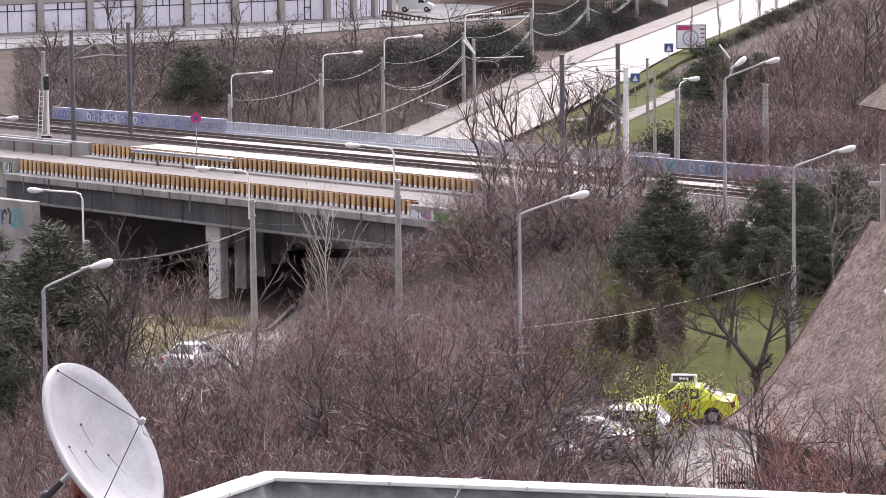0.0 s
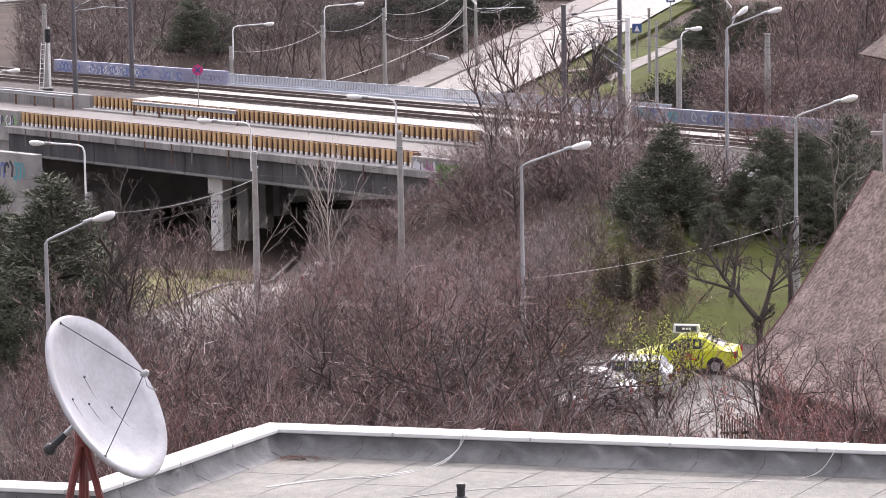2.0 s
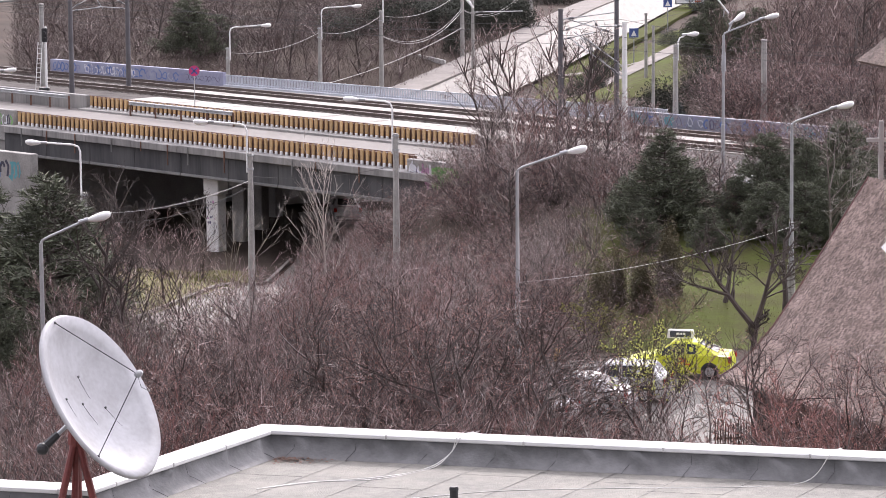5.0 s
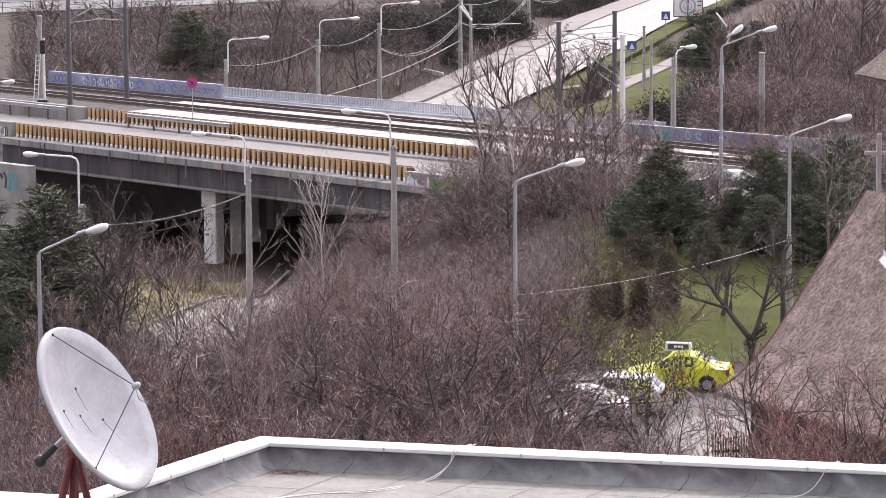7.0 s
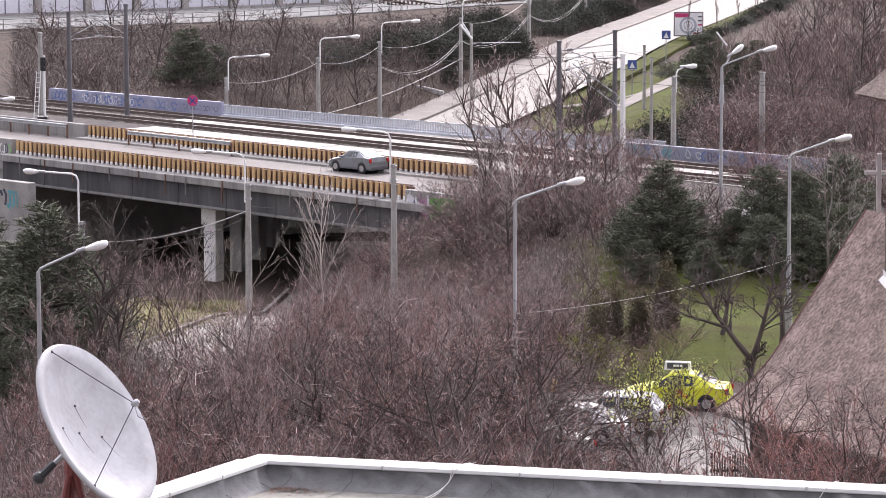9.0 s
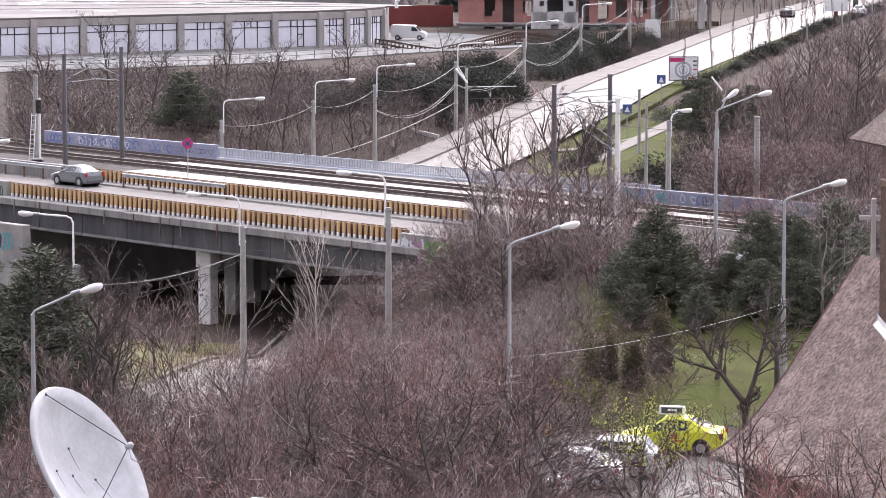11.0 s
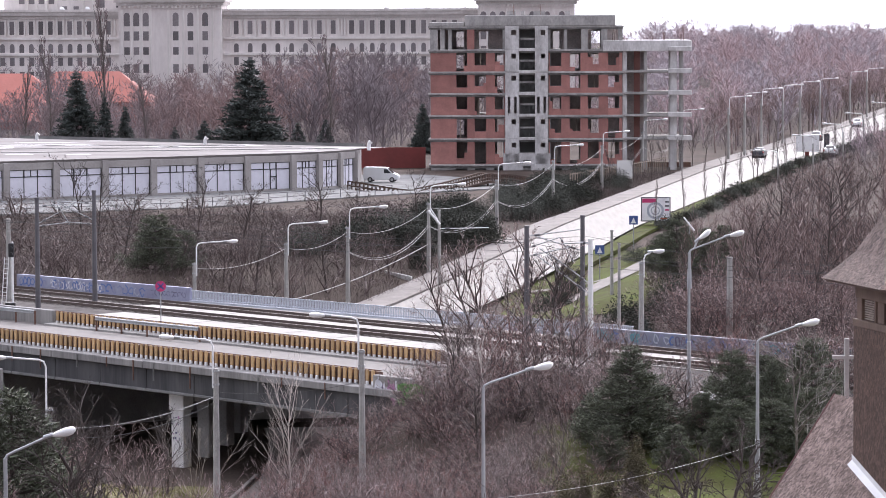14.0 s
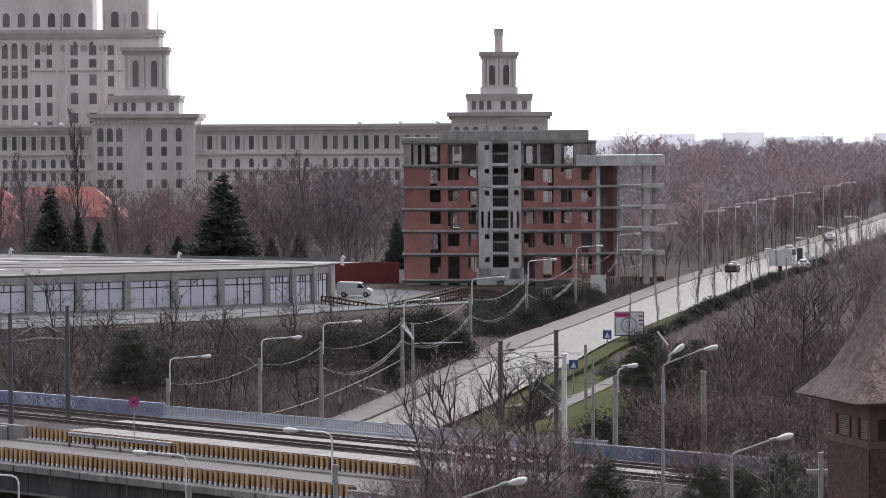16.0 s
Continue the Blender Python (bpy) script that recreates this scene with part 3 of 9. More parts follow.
for p in (152.85, 157.25):
    tr = thing("tram_track", "pair of worn steel rails on dark sleepers", "rails", kind="structure")
    for q in (p - 0.75, p + 0.75):
        bm = bmesh.new()
        box(bm, S0, S1 + 30, q - 0.05, q + 0.05, DECK + 0.02, DECK + 0.2, BR2)
        box(bm, S0, S1 + 30, q - 0.16, q + 0.16, DECK + 0.0, DECK + 0.03, BR2)
        rl = part("rail", cleaned(bm), "rail_brown", tr)
        bm = bmesh.new()
        box(bm, S0, S1 + 30, q - 0.03, q + 0.03, DECK + 0.202, DECK + 0.212, BR2)
        part("rail_head", cleaned(bm), "rail_steel", rl, "polished running surface")
    bm = bmesh.new()
    for i in range(int((S1 + 30 - S0) / 0.7)):
        q = S0 + i * 0.7
        box(bm, q, q + 0.26, p - 1.25, p + 1.25, DECK - 0.1, DECK + 0.015 + (0.05 if q > -131 else 0.0), BR2)
    part("sleepers", bm, "sleeper", tr)

# wall and railing on the far side
bm = bmesh.new()
box(bm, -202.6, -182.8, 160.6, 160.9, DECK - 0.3, DECK + 1.1, BR)
solid("parapet_wall", cleaned(bm, 0.02), "blue_paint", "low faded lilac-blue wall with graffiti", "wall", kind="structure")
bm = bmesh.new()
box(bm, -142.5, -118, 158.6, 158.9, DECK - 0.3, DECK + 0.92, BR)
solid("parapet_wall", cleaned(bm, 0.02), "blue_grey_paint", "low grey-blue wall covered in graffiti", "wall", kind="structure")
rail = thing("bridge_railing", "blue-grey steel railing with close upright bars", "railing")
bm = bmesh.new()
box(bm, -182.7, -140.6, 160.5, 161.0, DECK - 0.3, DECK + 0.22, BR)
part("plinth", cleaned(bm), "blue_grey", rail)
for z in (0.86, 0.3):
    bm = bmesh.new()
    box(bm, -182.7, -140.6, 160.7, 160.78, DECK + z, DECK + z + 0.08, BR)
    part("rail", cleaned(bm), "blue_grey", rail)
bm = bmesh.new()
box(bm, -0.042, 0.042, -0.02, 0.02, 0.2, 0.88)
bar = mesh_of("bar", bm, "blue_grey")
for i in range(263):
    part("bar", bar, None, rail).matrix_basis = Matrix.Translation(B(-182.6 + i * 0.16, 160.74, DECK)) @ BR


# ---- lamp posts and poles ----
def lamp_head(parent, p, d, tilt=8):
    """A cobra-head luminaire at p, pointing along d (radians)."""
    bm = bmesh.new()
    bmesh.ops.create_uvsphere(bm, u_segments=12, v_segments=8, radius=1.0)
    for v in bm.verts:
        k = 0.8 + 0.35 * v.co.x
        v.co = Vector((v.co.x * 0.45, v.co.y * 0.2 * k, v.co.z * (0.22 if v.co.z < 0 else 0.13) * k))
    bmesh.ops.transform(bm, matrix=Matrix.Translation(p) @ pose(0, 0, 0, 0, -tilt, math.degrees(d)) @ Matrix.Translation((0.4, 0, 0)), verts=bm.verts[:])
    h = part("lamp_head", bm, "lamp_white", parent, "white cobra-head luminaire", smooth=True)
    bm = bmesh.new()
    tube(bm, [(-0.25, 0, 0), (0.08, 0, 0.0)], 0.07, 8)
    bmesh.ops.transform(bm, matrix=Matrix.Translation(p) @ pose(0, 0, 0, 0, -tilt, math.degrees(d)), verts=bm.verts[:])
    part("neck", bm, "galvanised", h)


def steel_lamp(x, y, z, top, arm=2.2, d=0.25, sleeve=0.0, rise=0.55):
    """A slim steel column with a slanting arm."""
    lp = thing("street_lamp", "slim grey steel street lamp with a slanting arm and white head", "street lamp", group="street lamps")
    bm = bmesh.new()
    tube(bm, [(x, y, z - 0.3), (x, y, z + (top - z) * 0.45), (x, y, z + (top - z) * 0.452), (x, y, top)], [0.13, 0.11, 0.085, 0.065], 10)
    part("pole", bm, "galvanised", lp, smooth=False)
    dx, dy = math.cos(d), math.sin(d)
    bm = bmesh.new()
    pts = [(x, y, top - 0.02), (x + dx * 0.06, y + dy * 0.06, top + 0.1), (x + dx * 0.25, y + dy * 0.25, top + 0.2)]
    pts.append((x + dx * arm, y + dy * arm, top + 0.2 + rise))
    tube(bm, pts, 0.045, 8)
    part("arm", bm, "galvanised", lp)
    lamp_head(lp, Vector(pts[-1]), d, math.degrees(math.atan2(rise, arm)) * 0.8)
    if sleeve:
        bm = bmesh.new()
        tube(bm, [(x, y, z - 0.3), (x, y, z + sleeve)], [0.2, 0.18], 10)
        part("sleeve", bm, "pole_concrete", lp)
    return lp


def concrete_lamp(x, y, z, top, rise=1.8, arm=1.6, d=0.0, r=0.16, label="concrete pole with a bent steel lamp arm and white head"):
    """A square-ish concrete pole with a steel goose-neck fixed to its head."""
    lp = thing("street_lamp", label, "street lamp", group="street lamps")
    bm = bmesh.new()
    tube(bm, [(x, y, z - 0.3), (x, y, top)], [r * 1.25, r * 0.8], 8)
    part("pole", bm, "pole_concrete", lp)
    dx, dy = math.cos(d), math.sin(d)
    bm = bmesh.new()
    q = 0.35
    pts = [(x + dx * r, y + dy * r, top - 1.0), (x + dx * r, y + dy * r, top + rise - q), (x + dx * (r + 0.1), y + dy * (r + 0.1), top + rise - 0.1), (x + dx * (r + q), y + dy * (r + q), top + rise)]
    pts.append((x + dx * (r + arm), y + dy * (r + arm), top + rise + 0.12))
    tube(bm, pts, 0.05, 8)
    part("arm", bm, "lamp_white", lp)
    lamp_head(lp, Vector(pts[-1]), d, 4)
    for zz in (top - 0.85, top - 0.15):
        bm = bmesh.new()
        tube(bm, [(x, y, zz), (x, y, zz + 0.08)], r * 1.15, 8)
        part("clamp", bm, "galvanised", lp)
    return lp


def pole(x, y, z, top, r=0.16, material="pole_concrete", label="plain concrete utility pole", sides=8, name="utility_pole"):
    lp = thing(name, label, "pole", group="poles")
    bm = bmesh.new()
    tube(bm, [(x, y, z - 0.3), (x, y, top)], [r * 1.15, r * 0.85], sides)
    part("shaft", bm, material, lp)
    bm = bmesh.new()
    tube(bm, [(x, y, top - 0.12), (x, y, top + 0.02)], r * 1.02, sides)
    part("cap", bm, material, lp)
    return lp


steel_lamp(12.5, 146.8, 1.0, 8.75, arm=1.9, d=0.1, sleeve=1.6)
steel_lamp(0.5, 130.8, 0.0, 8.55, arm=1.9, d=0.05)
steel_lamp(-15.3, 110.6, 0.0, 8.5, arm=1.5, d=0.05)
concrete_lamp(-20.9, 167.2, -3.0, 3.6, rise=2.4, arm=1.9, d=math.pi)
concrete_lamp(-13.0, 172.3, -2.4, 5.0, rise=1.5, arm=1.9, d=math.pi)
concrete_lamp(-5.4, 167.9, -2.0, 6.4, rise=1.6, arm=1.6, d=math.pi)
# far side of the bridge, along the avenue
for x, y, z, t in ((-20.8, 255, -2.0, 4.4), (-14.4, 265, -1.4, 5.2), (-9.9, 274, -0.8, 5.9), (-3.6, 296, 0.6, 6.6), (2.6, 325, 1.7, 7.2),
                   (8.9, 361, 2.3, 7.5), (15.7, 402, 2.4, 7.5), (22.9, 448, 2.4, 7.5), (31.0, 495, 2.4, 7.5), (36.5, 478, 2.4, 9.8), (39.9, 492, 2.4, 10.0),
                   (43.9, 510, 2.4, 10.2), (49.4, 535, 2.4, 10.2), (54.7, 561, 2.4, 10.2), (60.6, 587, 2.4, 10.2), (71.0, 633, 2.4, 10.6), (78.3, 669, 2.4, 10.6)):
    concrete_lamp(x, y, z, t, rise=1.5, arm=2.3, d=0.0)
for x, y, t in ((37.8, 415, 6.4), (45.3, 447, 7.1), (50.9, 462, 8.1), (58.7, 505, 8.3), (69.2, 560, 8.4)):      # other verge of the avenue
    concrete_lamp(x, y, 2.2, t - 1.2, rise=1.0, arm=1.9, d=math.pi, r=0.11)


# ---- unfinished block of flats ----
def opening_wall(bm, x0, x1, z0, z1, y0, y1, holes):
    """A wall panel with rectangular holes (x0, x1, z0, z1) side by side, built of pieces so that the holes go through."""
    for b in wall_pieces(x0, x1, z0, z1, holes):
        box(bm, b[0], b[1], y0, y1, b[2], b[3])


def wall_pieces(x0, x1, z0, z1, holes):
    out, cur = [], x0
    for hx0, hx1, hz0, hz1 in sorted(holes):
        if hx0 > cur:
            out.append((cur, hx0, z0, z1))
        if hz0 > z0:
            out.append((hx0, hx1, z0, hz0))
        if hz1 < z1:
            out.append((hx0, hx1, hz1, z1))
        cur = hx1
    if cur < x1:
        out.append((cur, x1, z0, z1))
    return out


def wall_parts(name, x0, x1, z0, z1, y0, y1, holes, material, parent):
    """The same, each piece a panel of its own."""
    for b in wall_pieces(x0, x1, z0, z1, holes):
        bm = bmesh.new()
        box(bm, b[0], b[1], y0, y1, b[2], b[3])
        part(name, cleaned(bm), material, parent)


def unfinished_block():
    b = thing("unfinished_building", "unfinished block of flats, raw brick infill in a grey concrete frame", "building", at=pose(0, 455, 0, 0, 0, -1.5))
    X0, X1, X2, XC0, XC1, D = -5.2, 20.5, 28.9, 4.72, 10.64, 13.0
    FL = [2.95, 6.43, 9.55, 12.5, 15.4, 18.35, 21.5]
    rnd = random.Random(4)
    bm = bmesh.new()
    opening_wall(bm, X0, X1, 0.9, 2.75, 0.1, 0.5, [(x, x + 1.5, 1.75, 2.4) for x in (-1.8, 0.7, 3.3, 10.9, 13.4, 15.9, 18.5)])
    box(bm, X0, X0 + 0.4, 0.5, D, 0.9, 2.75)
    box(bm, X1, X1 + 0.4, 0.1, D, 0.9, 2.75)
    part("basement_wall", cleaned(bm), "block_concrete", b)
    # dark sheet added behind the openings to imitate the shade inside
    bm = bmesh.new()
    box(bm, X0 + 0.4, X1, 1.2, 1.4, 0.9, 2.7)
    part("basement_wall", cleaned(bm), "dark_concrete", b)
    for i, z in enumerate(FL):
        bm = bmesh.new()
        box(bm, X0 - 0.3, X1 + 0.2, -0.25 + rnd.uniform(-0.06, 0.06), D, z - 0.26, z)
        if 0 < i < 6:
            box(bm, X1 + 0.2, X2 + 0.2, -0.25, D, z - 0.26, z)
        part("floor_slab", cleaned(bm, 0.03), "block_concrete", b)
        bm = bmesh.new()            # ragged edge beam under the slab
        box(bm, X0 - 0.2, X1 + 0.1, 0.0, 0.3, z - 0.48, z - 0.27)
        part("edge_beam", cleaned(bm, 0.03), "stained_concrete", b)
        if 0 < i < 6:      # balcony edges at the open end
            bm = bmesh.new()
            box(bm, 26.6, 29.75, -1.1, -0.26, z - 0.28, z + 0.34)
            part("balcony_edge", cleaned(bm, 0.04), "core_concrete", b)
            bm = bmesh.new()
            box(bm, X1 + 0.3, 26.5, -0.5, -0.26, z - 0.2, z + 0.12)
            part("balcony_edge", cleaned(bm, 0.03), "block_concrete", b)
    for x0, x1, z1 in ((X0 + 4.6, 19.6, 22.9), (X0 - 0.2, X0 + 4.5, 22.0)):
        bm = bmesh.new()
        box(bm, x0, x1, -0.3, D, 21.5, z1)
        part("roof_edge", cleaned(bm, 0.05), "block_concrete", b)
    bm = bmesh.new()
    box(bm, 17.9, 29.75, -0.55, D, 18.05, 19.5)
    part("roof_edge", cleaned(bm, 0.05), "core_concrete", b)
    for i in range(11):         # starter bars standing on the roofs
        x = (19.2, 19.5, 24.4, 24.6, 26.0, 26.2, 28.3, 28.5, 28.7, 6.0, 9.5)[i]
        zt = 19.4 if i < 9 else 22.8
        bm = bmesh.new()
        tube(bm, [(x, 1.0 + 0.3 * (i % 3), zt), (x + rnd.uniform(-0.15, 0.15), 1.0 + 0.3 * (i % 3), zt + rnd.uniform(0.9, 2.2))], 0.035, 4)
        part("rebar", bm, "rusty", b)
    for x in (X0 + 0.2, -2.6, 0.2, XC0, XC1, 12.9, 15.4, 17.9, X1 - 0.2):
        for y in (0.15, 6.0, D - 0.4):
            bm = bmesh.new()
            box(bm, x - 0.24, x + 0.24, y, y + 0.4, 2.95, 21.5)
            part("column", cleaned(bm), "block_concrete", b)
    for x, w, m_ in ((20.85, 0.28, "core_concrete"), (23.6, 0.2, "block_concrete"), (27.35, 0.42, "core_concrete"), (28.5, 0.16, "block_concrete")):
        for y in (0.1, 7.0):
            bm = bmesh.new()
            box(bm, x - w, x + w, y, y + 0.5, 0.9, 18.1)
            part("column", cleaned(bm), m_, b)
    bays = [(X0, XC0, [(-1.73, -0.29), (0.7, 2.22), (3.43, 4.62)]), (XC1, X1, [(10.8, 12.31), (13.45, 14.89), (15.88, 17.32), (18.61, 20.1)])]
    for i in range(6):
        z0, z1 = FL[i], FL[i + 1] - 0.48
        for a, c, holes in bays:
            if i == 5:          # top storey: open between bare columns, only a few panels
                for h0, h1 in ((-4.9, -4.2), (-3.9, -3.3), (-0.3, 0.7), (15.0, 15.9), (18.0, 18.5)):
                    if a <= h0 < c:
                        bm = bmesh.new()
                        box(bm, h0, h1, 0.05, 0.35, z0, z1 + 0.4)
                        part("brick_infill", bm, "brick_red" if h0 == -0.3 else "block_concrete", b)
                continue
            hs = [(h0, h1, z0 + (0.05 if rnd.random() < 0.12 else rnd.uniform(0.7, 0.95)), z1 + 0.15) for h0, h1 in holes]
            wall_parts("brick_infill", a, c, z0, z1 + 0.15, 0.05, 0.35, hs, "brick_red", b)
            for h in hs:       # half-built jambs and loose blocks in the openings
                if rnd.random() < 0.75:
                    bm = bmesh.new()
                    w = rnd.uniform(0.3, 0.75)
                    x = h[0] if rnd.random() < 0.5 else h[1] - w
                    box(bm, x, x + w, 0.1, 0.3, h[2], h[2] + rnd.uniform(0.3, 1.1))
                    part("brick_infill", bm, "brick_red", b)
                if rnd.random() < 0.4:
                    bm = bmesh.new()
                    x = rnd.uniform(h[0] + 0.2, h[1] - 0.3)
                    box(bm, x, x + 0.08, 0.3, 0.38, h[2] - 0.4, h[3] + 0.2)
                    part("prop", bm, "pale_wood", b)
        # partition walls deep inside
        doors = ((-4.4, -3.3), (-1.9, -0.9), (1.2, 2.4), (3.6, 4.6), (11.2, 12.1), (13.5, 14.7), (16.4, 17.6), (18.7, 19.6))
        gaps = [(d0, d1, z0 + 0.3 * (k % 2), z1 - 0.3) for k, (d0, d1) in enumerate(doors) if (k * 3 + i * 5) % 7 < (4 if i > 1 else 3)]
        wall_parts("partition", X0, X1, z0, z1 + 0.2, 6.4, 6.6, gaps, "partition_pale", b)
        for x in (0.2, 15.4):
            bm = bmesh.new()
            box(bm, x, x + 0.2, 1.2, 6.4, z0, z1 + 0.2)
            part("partition", bm, "partition_pale", b)
        if i < 5:               # rooms of the open end
            for x0, x1, y, m_ in ((20.9, 23.5, 5.8, "partition_pale"), (22.1, 22.9, 3.0, "brick_red"), (23.5, 23.7, 2.0, "block_concrete")):
                bm = bmesh.new()
                box(bm, x0, x1, y, y + 0.25, z0, z1 + 0.2)
                part("partition", bm, m_, b)
        bm = bmesh.new()
        box(bm, X0, X0 + 0.3, 0.4, D, z0, z1 + 0.2)
        part("side_wall", bm, "brick_red", b)
        # stair core
        slits = i == 2
        for x0, x1 in ((XC0 + 0.1, 6.69), (8.82, XC1 - 0.1)):
            m = (x0 + x1) / 2
            wall_parts("core_wall", x0, x1, z0, z1 + 0.46, -0.3, 0.0, [(m - 0.6, m - 0.25, z0 + 0.25, z1), (m + 0.25, m + 0.6, z0 + 0.25, z1)] if slits else [(m - 0.1, m + 0.5, z1 - 0.75, z1 - 0.1)], "core_concrete", b)
        bm = bmesh.new()
        box(bm, 6.7, 8.8, 0.6, 0.8, z0 + 1.3, z0 + 1.55)
        part("stair_landing", cleaned(bm), "block_concrete", b)
        bm = bmesh.new()
        box(bm, 6.7, 8.8, 1.6, 1.8, z0 - 0.3, z0)
        part("stair_landing", cleaned(bm), "block_concrete", b)
        # stair core partition coloured dark to deepen the shade in its bays
        bm = bmesh.new()
        box(bm, 6.7, 8.8, 3.0, 3.2, z0, z1 + 0.2)
        part("partition", bm, "dark_concrete", b)
        bm = bmesh.new()
        box(bm, 6.62, 8.88, -0.36, 0.2, z0 - 0.22 + rnd.uniform(-0.05, 0.05), z0 + 0.16)
        part("landing_edge", cleaned(bm, 0.03), "core_concrete", b)
        for k in range(4):
            bm = bmesh.new()
            x = 6.9 + 0.55 * k
            tube(bm, [(x, 0.1, z0 + 0.1), (x, 0.1, z0 + 1.2)], 0.03, 4)
            part("rebar", bm, "dark_concrete", b)
    wall_parts("core_wall", XC0 - 0.2, XC1 + 0.2, 0.9, 3.0, -0.3, 0.0, [(7.2, 8.2, 0.9, 3.0)], "core_concrete", b)
    wall_parts("core_wall", XC0 - 0.2, XC1 + 0.2, 3.0, 4.4, -0.3, 0.0, [(7.2, 8.2, 3.0, 3.5)], "core_concrete", b)
    for x, w in ((5.0, 1.2), (6.9, 0.5), (8.6, 1.6), (12.9, 0.6)):
        bm = bmesh.new()
        box(bm, x, x + w, 2, 3, 22.8, 23.5)
        part("roof_stub", cleaned(bm), "block_concrete", b)
    bm = bmesh.new()
    box(bm, 12.4, 30, 9.0, 9.2, 1.4, 2.8)
    part("site_wall", bm, "rusty", b)
    return b


unfinished_block()

# ---- exhibition hall on its terrace ----
def hall():
    a, c = Vector((-64.0, 372.5)), Vector((-20.4, 401.5))    # front line of the straight part
    d = (c - a).normalized()
    front = [a + d * (51.75 - 6.25 * (9 - i)) for i in range(10)]
    end = front[-1]
    ang = math.atan2(d.y, d.x)
    for k in range(3):          # the curved end
        ang += radians(11)
        end = end + Vector((math.cos(ang), math.sin(ang))) * 4.2
        front.append(end)
    h = thing("exhibition_hall", "long low exhibition hall with pale glazed bays and flat roof", "hall")
    zb, zt = 2.4, 6.5
    for i, (p, q) in enumerate(zip(front, front[1:])):
        u = (q - p).normalized()
        L = (q - p).length
        m = Matrix(((u.x, -u.y, 0, p.x), (u.y, u.x, 0, p.y), (0, 0, 1, 0), (0, 0, 0, 1)))
        bm = bmesh.new()
        box(bm, 0, L, 0.0, 0.4, zb + 3.3, zt, m)
        part("wall", cleaned(bm, 0.02), "hall_wall", h)
        bm = bmesh.new()
        box(bm, 0, L, 0.0, 0.4, zb - 0.6, zb + 0.12, m)
        part("plinth", cleaned(bm, 0.02), "hall_wall", h)
        bm = bmesh.new()
        box(bm, -0.4, 0.4, -0.25, 0.4, zb - 0.6, zt + 0.02, m)
        part("pilaster", cleaned(bm, 0.03), "hall_wall", h)
        w = part("window", mesh_of("window", bmesh.new()), None, h, "tall bay of whitened glass with dark top lights")
        W_ = L - 0.9
        for f0, f1 in ((0, 0.34), (0.34, 0.66), (0.66, 1.0)):
            bm = bmesh.new()
            box(bm, 0.45 + W_ * f0 + 0.03, 0.45 + W_ * f1 - 0.03, 0.15, 0.2, zb + 0.15, zb + 2.45, m)
            part("pane", bm, "hall_pane", w)
        for f0, f1 in ((0, 0.34), (0.34, 0.5), (0.5, 0.66), (0.66, 1.0)):
            bm = bmesh.new()
            box(bm, 0.45 + W_ * f0 + 0.05, 0.45 + W_ * f1 - 0.05, 0.16, 0.2, zb + 2.56, zb + 3.22, m)
            part("pane", bm, "hall_pane", w)
        if i == 8:
            bm = bmesh.new()
            for f0, f1, z0, z1 in ((0.5, 0.52, 0.15, 2.5), (0.65, 0.67, 0.15, 2.5), (0.5, 0.67, 1.55, 1.66), (0.5, 0.67, 0.12, 0.2)):
                box(bm, 0.45 + W_ * f0, 0.45 + W_ * f1, 0.06, 0.14, zb + z0, zb + z1, m)
            part("door_frame", cleaned(bm), "black", h)
        bm = bmesh.new()
        box(bm, 0.4, L - 0.4, 0.09, 0.22, zb + 2.46, zb + 2.55, m)
        box(bm, 0.4, L - 0.4, 0.1, 0.22, zb + 3.24, zb + 3.31, m)
        for f in (0, 0.34, 0.66, 1.0):
            box(bm, 0.45 + W_ * f - 0.045, 0.45 + W_ * f + 0.045, 0.1, 0.22, zb + 0.1, zb + 3.3, m)
        box(bm, 0.45 + W_ * 0.5 - 0.05, 0.45 + W_ * 0.5 + 0.05, 0.09, 0.22, zb + 2.5, zb + 3.3, m)
        for f in (0.34, 0.66):
            box(bm, 0.45 + W_ * f - 0.07, 0.45 + W_ * f + 0.07, 0.085, 0.22, zb + 2.5, zb + 3.3, m)
        part("window_frame", bm, "black", w)
    # roof: a slab with raised strips
    back = [(-30.0, 431.0), (-60.0, 453.0), (-120, 470), (-90, 380)]
    outline = [(p.x, p.y) for p in front] + [(front[-1].x + 1, front[-1].y + 9)] + back
    bm = bmesh.new()
    f = bm.faces.new([bm.verts.new((x, y, zt + 0.03)) for x, y in outline])
    g = bmesh.ops.extrude_face_region(bm, geom=[f])
    bmesh.ops.translate(bm, verts=[v for v in g["geom"] if isinstance(v, bmesh.types.BMVert)], vec=(0, 0, 0.22))
    part("roof", cleaned(bm), "hall_roof", h, "flat grey roof with glints painted as pale patches")
    bm = bmesh.new()
    last = front[-1]
    box(bm, last.x - 0.3, last.x + 0.3, last.y, last.y + 14, zb - 0.5, zt)
    part("wall", bm, "hall_wall", h)
    edge = [(front[-1].x + 0.8, front[-1].y + 8.8)] + back[:2]
    for p, q in zip(edge, edge[1:]):       # dark upstand along the far edge
        bm = bmesh.new()
        tube(bm, [(p[0], p[1], zt + 0.35), (q[0], q[1], zt + 0.35)], 0.35, 4)
        part("upstand", bm, "dark_concrete", h)
    for k in range(3):
        bm = bmesh.new()
        tube(bm, [(-70 + 4 * k, 400 + 14 * k, zt + 0.27), (-16 - 6 * k, 414 + 5 * k, zt + 0.27)], 0.06, 5)
        part("roof_seam", bm, "dark_concrete", h)
    rw = random.Random(21)
